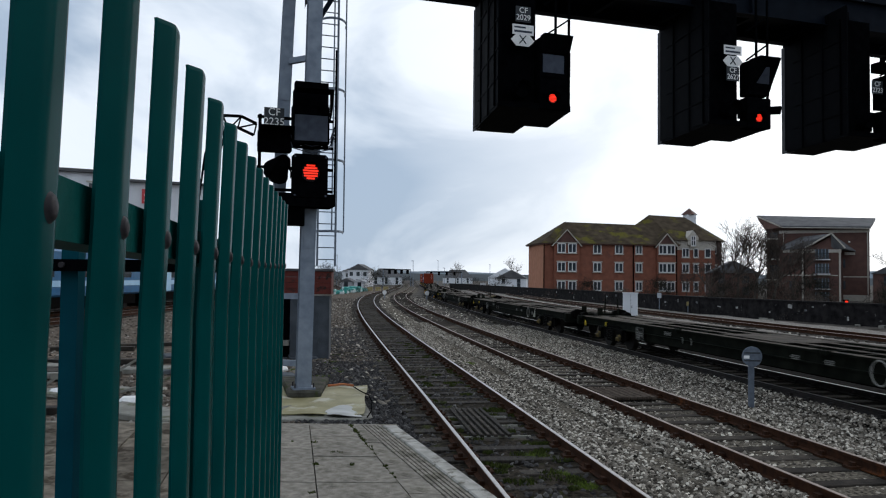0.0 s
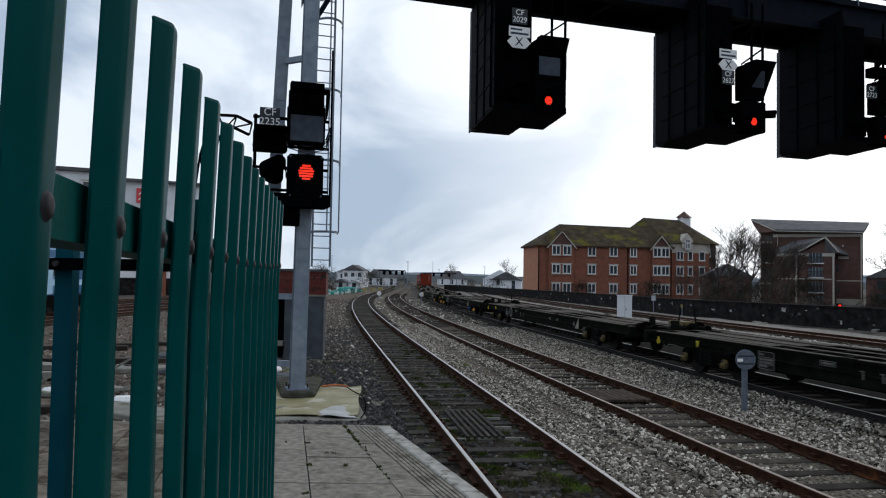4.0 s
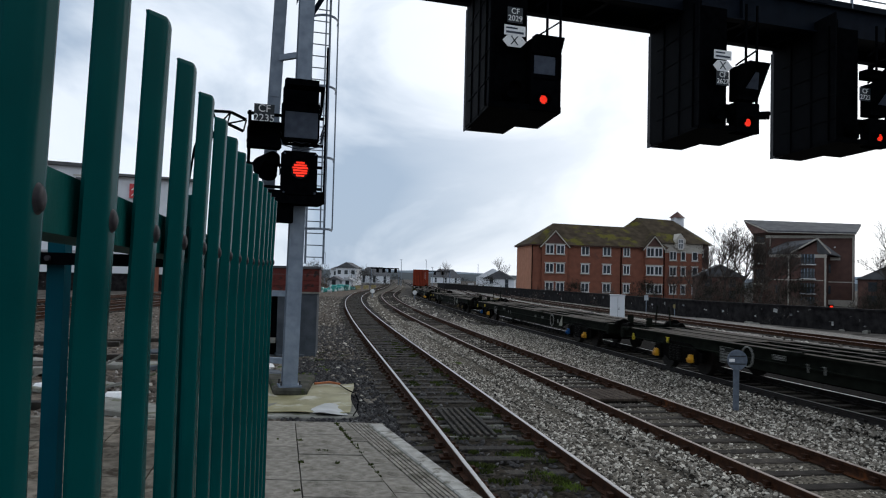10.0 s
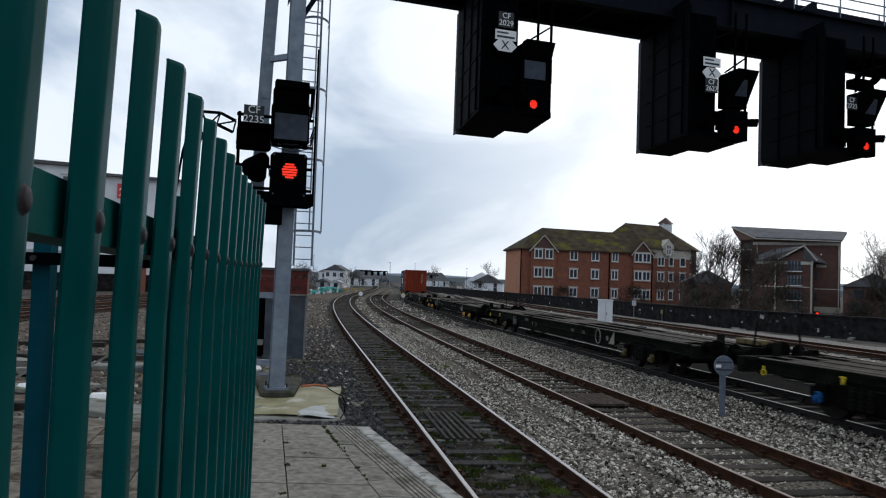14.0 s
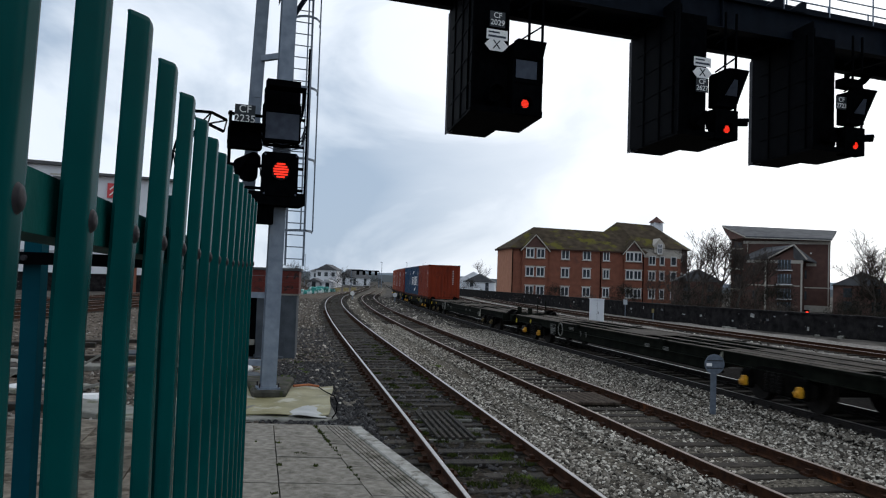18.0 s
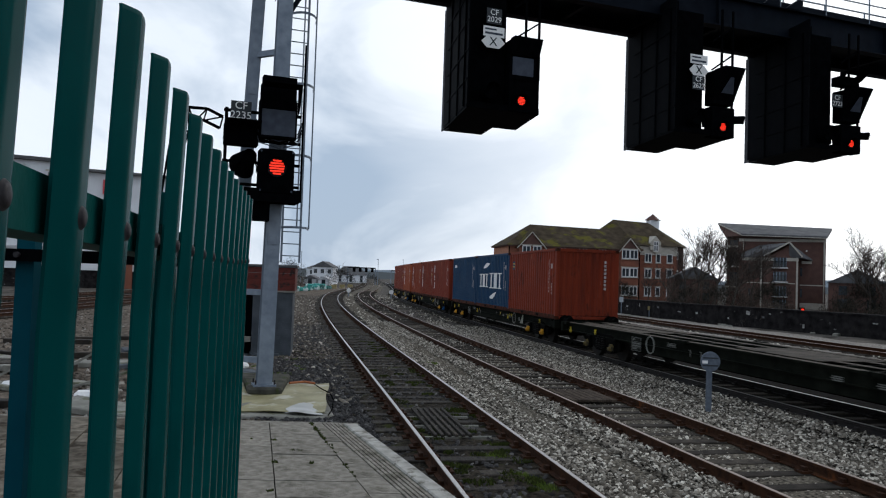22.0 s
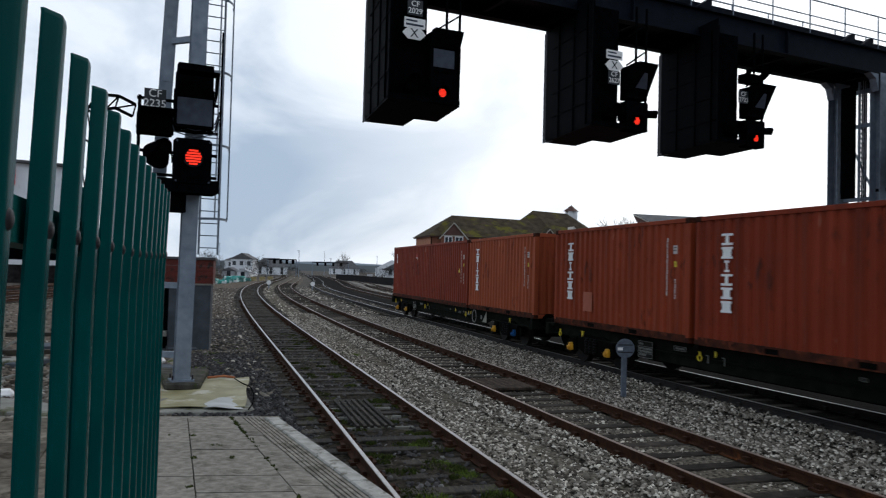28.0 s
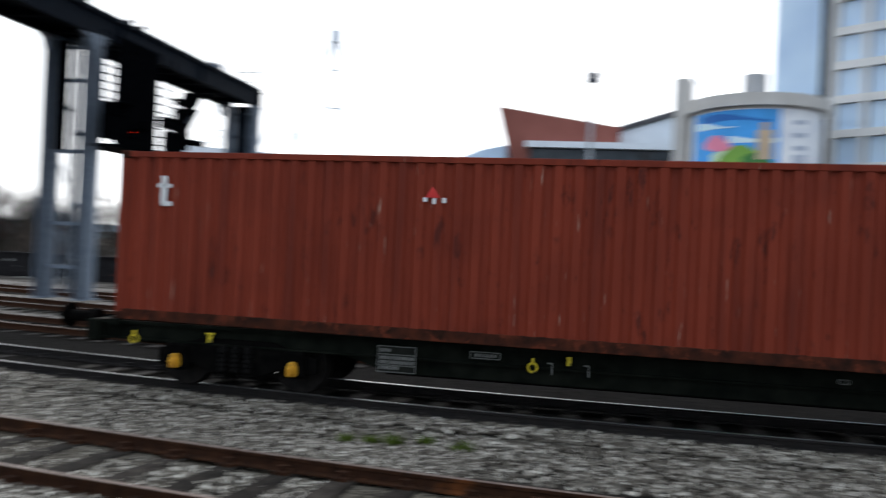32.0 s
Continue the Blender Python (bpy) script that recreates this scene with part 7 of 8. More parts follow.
def build_flats():
    """The red-brick block of flats with the mossy hipped roof."""
    O = pose(17.3, 135.0, -0.3, 0, 0, 7)      # x along the front, y back
    b = thing("apartment_building", O, "red-brick block of flats with a mossy hipped tile roof", "building")
    e = 8.7
    part("wall", box(0, 24.0, 0, 11, 0, e), BRICK, b)
    part("end_wall", box(-0.03, -0.001, 0.02, 10.98, 0, e), BUFF, b, "buff-brick end wall")
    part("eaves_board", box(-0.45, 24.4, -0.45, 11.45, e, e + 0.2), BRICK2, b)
    bm = bmesh.new()
    z1, z2 = e + 0.2, e + 4.3
    v = [bm.verts.new(p) for p in ((-0.6, -0.6, z1), (24.6, -0.6, z1), (24.6, 11.6, z1), (-0.6, 11.6, z1), (5.2, 5.5, z2), (20, 5.5, z2 - 0.3))]
    for f in ((0, 1, 5, 4), (1, 2, 5), (2, 3, 4, 5), (3, 0, 4), (3, 2, 1, 0)):
        bm.faces.new([v[i] for i in f])
    part("roof", bm, ROOFT, b, "mossy brown tiled hipped roof")
    for x0, x1, zt in ((1.7, 6.2, 2.6), (20.2, 23.6, 2.2)):
        part("bay", box(x0, x1, -0.5, -0.003, 0, e + 0.1), BRICK, b)
        bm = bmesh.new()
        xm = (x0 + x1) / 2
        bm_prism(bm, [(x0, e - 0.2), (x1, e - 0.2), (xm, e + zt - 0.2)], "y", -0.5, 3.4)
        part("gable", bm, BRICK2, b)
        for xs in (x0 - 0.4, x1 + 0.4):
            bm = bmesh.new()
            bm_beam(bm, (xs, -0.68, e - 0.3), (xm, -0.68, e + zt), 0.22, 0.22)
            part("barge_board", bm, CREAM, b)
            bm = bmesh.new()
            sx = xs + (-0.1 if xs < xm else 0.1)
            top = [bm.verts.new(p) for p in ((sx, -0.8, e - 0.2), (xm, -0.8, e + zt + 0.2), (xm, 3.6, e + zt + 0.2), (sx, 3.6, e - 0.2))]
            low = [bm.verts.new(q.co - Vector((0, 0, 0.12))) for q in top]
            bm.faces.new(top)
            bm.faces.new(low[::-1])
            for i in range(4):
                bm.faces.new((top[i], low[i], low[(i + 1) % 4], top[(i + 1) % 4]))
            part("gable_roof", bm, ROOFT, b)
        for z in (1.6, 4.85, 8.05):
            for o in (-0.95, 0.95) if x1 - x0 > 4 else (-0.75, 0.75):
                window(b, pose(xm + o, -0.56, z), 1.35, 1.5, 2, False)
    for z in (1.6, 4.85, 8.0):
        for x in (9.5, 13.4, 17.0):
            window(b, pose(x, -0.06, z), 1.35 if x < 16 else 1.1, 1.5, 2, False)
    for x in (0.05, 16.0, 23.9):
        bm = bmesh.new()
        bm_tube(bm, (x, -0.1, 0), (x, -0.1, e), 0.09, 6)
        part("downpipe", bm, BLACK, b)
    # taller rear wing with cupola
    t = e + 1.1
    part("wing", box(24.001, 31.5, 1.0, 15.0, 0, t), BRICK, b)
    part("wing_band", box(24.002, 31.6, 0.93, 0.999, e - 0.6, t), CREAM, b)
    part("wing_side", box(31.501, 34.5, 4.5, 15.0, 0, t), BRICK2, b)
    bm = bmesh.new()
    v = [bm.verts.new(p) for p in ((16.5, 6.0, e + 2.5), (23.6, 0.4, t), (32.0, 0.4, t), (35.2, 4.0, t), (35.2, 15.6, t), (17.5, 15.6, t), (22.0, 8, t + 5.0), (29.0, 8, t + 4.7))]
    for f in ((0, 1, 6), (1, 2, 7, 6), (2, 3, 7), (3, 4, 7), (4, 5, 6, 7), (5, 0, 6), (5, 4, 3, 2, 1, 0)):
        bm.faces.new([v[i] for i in f])
    part("wing_roof", bm, ROOFT, b, "mossy tiled roof of the taller wing")
    for z in (1.6, 4.85, 7.6):
        for x, w in ((26.0, 1.2), (27.9, 0.8), (30.1, 1.0)):
            window(b, pose(x, 0.94, z), w, 1.5, 2 if w > 1 else 1, False)
    for z in (4.85, 8.3):
        window(b, pose(33.0, 4.44, z), 0.9, 1.2, 1)
    bm = bmesh.new()
    bm_prism(bm, [(26.2, t - 0.8), (28.2, t - 0.8), (28.2, t + 0.6), (27.2, t + 1.8), (26.2, t + 0.6)], "y", 0.5, 4.5)
    part("dormer", bm, CREAM, b)
    window(b, pose(27.2, 0.44, t - 0.1), 0.8, 1.7, 2)
    cu = part("cupola", box(29.6, 31.4, 8.4, 10.2, t + 2.6, t + 5.3), WHITEPAINT, b, "white roof cupola")
    bm = bmesh.new()
    bm_tube(bm, (30.5, 9.3, t + 5.3), (30.5, 9.3, t + 6.5), 1.65, 4, 0.05)
    part("cupola_roof", bm, BRICK2, cu, "brown pointed cupola roof")


build_flats()


PALEFRAME = mat("pale_blue_frame", (0.16, 0.22, 0.30), (0.22, 0.29, 0.38), 0.6, 0, 3)


def build_office():
    """The brick block with the tilted roof and a gabled balcony bay."""
    b = thing("office_building", pose(47.3, 114.4, -0.3, 0, 0, -25), "dark brick block with a tilted overhanging grey roof", "building")

    def hull(name, pts, m, label=""):
        bm = bmesh.new()
        bmesh.ops.convex_hull(bm, input=[bm.verts.new(q) for q in pts])
        return part(name, bm, m, b, label)

    part("wall", box(1.6, 13.1, 0, 12, 0, 10.05), BRICK2, b)
    part("recess_wall", box(-0.2, 1.597, 2.2, 11.5, 0, 10.2), BRICK2, b, "brick wall of the recessed corner")
    roof = ((1.84, -1.1, 10.45), (13.18, -1.1, 10.12), (14.12, 4.0, 11.62), (-1.63, 4.0, 12.38), (14.3, 12.5, 11.4), (-1.6, 12.5, 12.0))
    hull("roof", [(x, y, z + d) for x, y, z in roof for d in (0.0, 0.26)], SLATE, "tilted grey roof")
    hull("roof_soffit", [(1.84, -1.0, 10.43), (13.0, -0.9, 10.08), (13.9, 4.0, 11.5), (-1.55, 4.0, 12.3), (-0.45, 1.5, 10.35), (1.6, 0.2, 10.06), (13.1, 0.2, 10.06), (13.1, 11, 10.06), (-0.2, 11, 10.22)], BRICK2, "dark soffit of the roof")
    part("gutter", hull_beam((1.84, -1.16, 10.44), (13.2, -1.16, 10.12), 0.14, 0.10), CREAM, b)
    part("verge_board", hull_beam((1.84, -1.14, 10.55), (-1.66, 3.96, 12.5), 0.10, 0.16), CREAM, b)
    part("cream_band", box(1.55, 13.14, -0.06, -0.003, 9.62, 10.05), CREAM, b)
    part("stone_band", box(9.8, 13.12, -0.05, -0.003, 3.36, 3.50), CREAM, b)
    part("plinth", box(9.8, 13.12, -0.07, -0.003, 0, 0.9), CREAM, b)
    part("corner_pier", box(12.80, 12.95, -0.2, -0.063, 0, 9.6), CREAM, b)
    part("rain_pipe", box(2.1, 2.2, -0.14, -0.003, 7.6, 9.6), CREAM, b)
    part("pier_cap", box(10.0, 11.3, -0.12, -0.051, 6.5, 6.9), CREAM, b)
    for z in (3.0, 6.0, 9.0):
        sl = part("corner_balcony", box(-0.3, 1.59, 0.2, 2.19, z - 0.16, z), CREAM, b)
        part("railing", box(-0.28, -0.24, 0.2, 2.15, z, z + 0.9), BLACK, sl)
        part("balcony_door", box(0.2, 1.3, 2.12, 2.197, z + 0.01, z + 0.9 if z > 8 else z + 2.1), PANE, b)
    # the bay: brick front, cream piers, gabled roof turned to the front
    part("bay", box(2.15, 9.5, -2.6, -0.003, 0, 7.2), BRICK2, b)
    part("eaves_band", box(2.12, 9.53, -2.66, -2.603, 6.75, 7.2), CREAM, b)
    hull("bay_roof", [(1.9, -2.9, 7.1), (1.9, -0.05, 7.9), (5.0, -3.1, 7.35), (8.29, -3.1, 9.35), (4.4, -0.05, 9.1), (8.3, -0.05, 9.35)], SLATE, "grey gabled roof of the bay")
    hull("bay_roof_slope", [(8.25, -3.1, 9.38), (9.95, -3.1, 7.35), (8.25, -0.05, 9.38), (11.4, -0.05, 7.1), (9.95, -3.1, 7.2), (11.4, -0.05, 6.95), (8.25, -0.05, 7.3), (8.25, -2.6, 7.3)], SLATE)
    hull("gable_wall", [(5.3, -2.68, 7.2), (9.5, -2.68, 7.2), (8.25, -2.68, 9.0), (5.3, -2.60, 7.2), (9.5, -2.60, 7.2), (8.25, -2.60, 9.0)], BRICK2)
    part("barge_board", hull_beam((5.0, -3.14, 7.42), (8.30, -3.14, 9.42), 0.10, 0.20), CREAM, b)
    part("barge_board", hull_beam((8.28, -3.14, 9.42), (9.98, -3.14, 7.35), 0.10, 0.20), CREAM, b)
    part("cream_pier", box(4.54, 4.76, -2.80, -2.663, 0, 6.75), CREAM, b)
    part("cream_pier", box(9.2, 9.44, -2.85, -2.663, 0, 7.9), CREAM, b)
    part("rain_pipe", box(4.84, 4.94, -2.80, -2.663, 0, 7.9), BLACK, b, "black rain pipe")
    part("bay_band", box(2.15, 9.1, -2.66, -2.603, 3.52, 3.66), CREAM, b)
    for z in (6.55, 4.55, 2.48, 0.6):
        w = part("balcony_window", box(6.28, 7.96, -2.70, -2.603, z - 0.68, z + 0.68), PANE, b)
        for k in range(5):
            part("mullion", box(6.26 + k * 0.41, 6.32 + k * 0.41, -2.74, -2.701, z - 0.68, z + 0.68), PALEFRAME, w)
        sl = part("balcony_slab", box(6.05, 8.15, -3.25, -2.705, z - 0.86, z - 0.72), WHITEW, b)
        bm = bmesh.new()
        for k in range(11):
            bm_box(bm, 6.08 + k * 0.202, 6.11 + k * 0.202, -3.23, -3.20, z - 0.72, z + 0.08)
        bm_box(bm, 6.05, 8.15, -3.24, -3.19, z + 0.08, z + 0.13)
        part("balcony_railing", bm, BLACK, sl)
    for x, z in ((3.1, 5.6), (3.1, 2.2), (9.95, 5.3), (9.95, 2.3)):
        part("slit_window", box(x - 0.14, x + 0.14, (-2.64 if x < 9 else -0.05), (-2.603 if x < 9 else -0.003), z - 0.6, z + 0.6), PANE, b)
    part("wall_light", box(10.5, 10.7, -0.2, -0.003, 8.25, 8.42), WHITEP, b)


def hull_beam(p, q, w, h):
    bm = bmesh.new()
    bm_beam(bm, p, q, w, h)
    return bm


build_office()


def simple_house(x, y, w, d, h, rz, wallm, roofm, label, gable=True, nwin=3):
    b = thing("house", pose(x, y, -0.3, 0, 0, rz), label, "house", "distant houses")
    part("wall", box(-w / 2, w / 2, 0, d, 0, h), wallm, b)
    bm = bmesh.new()
    r = w * 0.28
    if gable:
        bm_prism(bm, [(-w / 2 - 0.3, h), (w / 2 + 0.3, h), (0, h + r)], "y", -0.3, d + 0.3)
    else:
        v = [bm.verts.new(p) for p in ((-w / 2 - 0.3, -0.3, h), (w / 2 + 0.3, -0.3, h), (w / 2 + 0.3, d + 0.3, h), (-w / 2 - 0.3, d + 0.3, h), (-w / 4, d / 2, h + r), (w / 4, d / 2, h + r))]
        for f in ((0, 1, 5, 4), (1, 2, 5), (2, 3, 4, 5), (3, 0, 4), (3, 2, 1, 0)):
            bm.faces.new([v[i] for i in f])
    part("roof", bm, roofm, b)
    for i in range(nwin):
        for z in (h * 0.3, h * 0.75):
            part("window", box(-0.5, 0.5, -0.05, 0.02, -0.6, 0.6), PANE, b, m=pose(-w / 2 + w * (i + 0.5) / nwin, 0, z))
    return b


simple_house(-25.0, 232, 6.2, 7, 4.9, -8, WHITEPAINT, SLATE, "white rendered house with a slate roof far along the line")
simple_house(-28.6, 236, 3.4, 7, 4.4, -8, WHITEPAINT, SLATE, "white side wing of the far house", False, nwin=1)
simple_house(-25.2, 205, 3.4, 5, 1.5, -6, GREYCLAD, SLATE, "low grey shed before the far house", nwin=1)
simple_house(-21.6, 204, 3.0, 5, 1.4, -6, WHITEPAINT, GREYCLAD, "low white shed before the far house", nwin=1)
simple_house(-21.5, 300, 12, 9, 2.9, 3, WHITEPAINT, SLATE, "long white shed far along the line", False)
simple_house(30, 380, 16, 10, 3.4, -10, WHITEPAINT, WHITEPAINT, "white flat shed far along the line", True, 2)
simple_house(20, 230, 9, 6, 2.8, -10, WHITEPAINT, SLATE, "low white hut by the far tracks", True, 2)
simple_house(8, 420, 16, 9, 3.0, 0, WHITEPAINT, SLATE, "far pale warehouse with a slate roof", False)
simple_house(60, 380, 26, 9, 3.4, -12, WHITEPAINT, SLATE, "far pale terrace with slate roofs", False)


simple_house(44.8, 121, 7.0, 8, 3.9, -14, BRICK2, SLATE, "dark brick house between the taller blocks", True, 2)
simple_house(58.0, 99, 6.5, 8, 3.8, -28, BRICK2, SLATE, "low dark brick house behind the bare trees", True, 2)
simple_house(64.5, 95, 6.5, 8, 3.8, -28, BRICK2, SLATE, "low dark brick house behind the bare trees", True, 2)


def far_gantry(x, y, w, label):
    g = thing("signal_gantry", pose(x, y, -0.2, 0, 0, 4), label, "gantry", "distant gantries")
    part("beam", box(-w / 2, w / 2, -0.4, 0.4, 4.85, 5.22), NAVY, g)
    for k in range(4):
        part("signal_box", box(-w / 2 + 1.5 + k * w / 4.6, -w / 2 + 2.35 + k * w / 4.6, -0.6, -0.4, 3.75, 5.1), BLACK, g)
    for sx in (-1, 1):
        part("leg", box(sx * w / 2 - 0.16, sx * w / 2 + 0.16, -0.2, 0.2, 0, 4.85), GALV, g)


far_gantry(-14.0, 240, 8.4, "black signal gantry far along the line")
far_gantry(0.5, 310, 14.0, "long black signal gantry far along the line")


def build_hills():
    rng = np.random.default_rng(4)
    # haze is mixed into the colours: the farther ridge is paler and bluer
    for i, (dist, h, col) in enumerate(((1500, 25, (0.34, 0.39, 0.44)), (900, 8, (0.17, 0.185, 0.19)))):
        n = 160
        V, F = [], []
        prof = np.convolve(rng.normal(0, 1, n + 20), np.ones(14) / 14, "same")[:n]
        for k in range(n):
            a = radians(-120 + 240 * k / (n - 1))
            x, y = dist * math.sin(a), dist * math.cos(a)
            V += [(x, y, -1), (x, y, h * (0.7 + 0.6 * prof[k]))]
        for k in range(n - 1):
            F.append((2 * k, 2 * k + 2, 2 * k + 3, 2 * k + 1))
        m = mat("hazy_hills_%d" % i, col, tuple(c * 1.15 for c in col), 1.0, 0, 0.01)
        tagged(new("backdrop_hills", pydata("hills", V, F, m)), "low hills on the horizon with haze in their colour", "hills", kind="structure")


build_hills()


# ---------------------------------------------------------------- trees and bushes
def grow(base, height, seed, spread=0.5, depth=5, r0=0.16):
    """A bare tree: tapered three- to five-sided limbs; returns the trunk's mesh and the crown's."""
    rnd = random.Random(seed)
    bt, bc = bmesh.new(), bmesh.new()

    def limb(p, d, ln, r, lev):
        segs = 3 if lev < 2 else 2
        q = p
        for k in range(segs):
            d = (d + Vector((rnd.uniform(-1, 1), rnd.uniform(-1, 1), rnd.uniform(-0.3, 0.5))) * 0.16).normalized()
            n = q + d * (ln / segs)
            bm_tube(bt if lev < 2 else bc, q, n, max(0.011, r * (1 - 0.3 * k / segs)), 5 if lev < 2 else 3, max(0.009, r * (1 - 0.3 * (k + 1) / segs)))
            q = n
            if lev < depth and lev > 0 and k < segs - 1:
                limb(q, side(d, rnd), ln * rnd.uniform(0.5, 0.7), r * 0.5, lev + 1)
        if lev < depth:
            for k in range(3 if lev < 3 else 2):
                limb(q, side(d, rnd), ln * rnd.uniform(0.55, 0.85), r * 0.58, lev + 1)

    def side(d, rnd):
        v = Vector((rnd.uniform(-1, 1), rnd.uniform(-1, 1), rnd.uniform(-0.15, 0.5))) * spread * 1.5
        return (d + v).normalized()

    limb(Vector((0, 0, 0)), Vector((0, 0, 1)), height * 0.3, r0, 0)
    return bt, bc


TREES = {}


def tree(x, y, h, seed, label, spread=0.5, depth=5):
    """Trees of one seed share their meshes and differ in turn and size."""
    t = thing("bare_tree", pose(x, y, -0.3), label, "tree", "bare trees by the wall")
    key = (seed, depth)
    if key not in TREES:
        bt, bc = grow((0, 0, 0), 9.0, seed, spread, depth, 0.15)
        TREES[key] = mesh_of("trunk", bt, BARK), mesh_of("crown", bc, TWIG)
    a, b = TREES[key]
    turn = Matrix.Rotation(x * 1.7 + y, 4, "Z") @ Matrix.Diagonal((h / 9, h / 9, h / 9, 1))
    share("trunk", a, t, turn)
    tagged(share("crown", b, t, turn), "leafless twigs")


for i, (x, y, h) in enumerate(((32.6, 92.5, 8.2), (34.4, 91.5, 10.2), (36.0, 91, 10.4), (37.8, 90, 9.6), (39.6, 88.8, 8.0), (31.4, 93.0, 5.6), (36.6, 87, 6.4), (29.4, 95, 4.4))):
    tree(x, y, h, 40 + i % 3, "leafless grey-brown tree behind the boundary wall", 0.46, 6)
for i, (x, y, h) in enumerate(((40.4, 67.0, 7.6), (41.4, 66.4, 8.2), (42.6, 66.0, 7.4), (45.5, 66.5, 6.5), (50, 64, 7.5), (54, 61, 7))):
    tree(x, y, h, 60 + i % 2, "dark leafless tree behind the boundary wall", 0.66, 6)
for i, (x, y, h) in enumerate(((4.0, 250, 8), (24.0, 262, 10), (27.0, 215, 8), (33, 260, 9))):
    tree(x, y, h, 71, "far leafless tree beside the line", 0.6, 5)


def bush(x, y, w, h, seed, label, n=2600, material=None):
    rng = np.random.default_rng(seed)
    th, ph, rr = rng.uniform(0, 6.28, n), rng.uniform(0, 1.45, n), rng.uniform(0.45, 1.0, n) ** 0.5
    lump = 1 + 0.25 * np.sin(th * 3 + seed) * np.cos(ph * 4)
    P = np.c_[np.cos(th) * np.cos(ph) * w / 2, np.sin(th) * np.cos(ph) * w / 2, np.sin(ph) * h] * (rr * lump)[:, None]
    V, F = [], []
    for i, p in enumerate(P):
        s = rng.uniform(0.05, 0.13) * (h / 2.2)
        u, v = rng.normal(0, 1, 3) + np.array((0, 0, 1.2)), rng.normal(0, 1, 3)
        u, v = u / np.linalg.norm(u) * s * 2.2, v / np.linalg.norm(v) * s * 0.16
        b = len(V)
        V += [tuple(p - u), tuple(p + v), tuple(p + u), tuple(p - v * 0.6)]
        F.append((b, b + 1, b + 2, b + 3))
    ob = new("bush", pydata("bush", V, F, material or HEDGE))
    ob.matrix_basis = pose(x, y, -0.3)
    return tagged(ob, label, "bush", "bushes along the line")


for i, (x, y, w, h) in enumerate(((31, 86, 5, 2.6), (34, 84, 6, 2.8), (38.5, 82, 5, 3.4), (27.5, 100, 5, 3), (40.2, 68, 5, 3.6), (43.0, 67, 6, 4.6), (46.5, 66, 6, 5.0), (49, 62, 5, 3.0), (54, 60, 6, 4.2), (22, 120, 4, 2.6))):
    bush(x, y, w, h, 80 + i, "dark scrubby bush behind the boundary wall")
for i, (x, y, w, h) in enumerate(((32.5, 96, 5, 3.6), (35.5, 94, 6, 4.2), (38.5, 92.5, 6, 4.0), (41, 91, 4, 3.0), (47, 69, 6, 3.8), (51, 66, 7, 4.4))):
    bush(x, y, w, h, 120 + i, "tall brown thicket of bare twigs behind the wall", 1300, SCRUB)
for i, (x, y, w, h) in enumerate(((29.6, 52, 4, 2.2), (34, 50, 5, 3.4), (38, 56, 6, 4.2), (37, 45, 5, 3.0))):
    bush(x, y, w, h, 95 + i, "dark leafless scrub behind the boundary wall", 2600, SCRUB if i % 2 else None)
for i, (x, y, w, h) in enumerate(((18.6, 82, 4, 1.9), (20.2, 74, 5, 1.8), (21.4, 62, 4, 1.7), (24.6, 52, 4, 1.9), (27.6, 44, 4, 1.8), (29.4, 38, 4, 2.0), (15.6, 104, 5, 1.9))):
    bush(x, y, w, h, 140 + i, "low weedy scrub showing over the boundary wall", 1200, SCRUB if i % 3 == 0 else None)
for i, (x, y, w, h) in enumerate(((-26.5, 178, 9, 5.5), (-17.5, 205, 9, 4.8), (-11, 236, 8, 3.2), (16, 215, 7, 3.4), (10, 255, 9, 3.0), (32, 240, 12, 5), (44, 260, 14, 5.5))):
    bush(x, y, w, h, 100 + i, "dark bush far along the line", 1800)


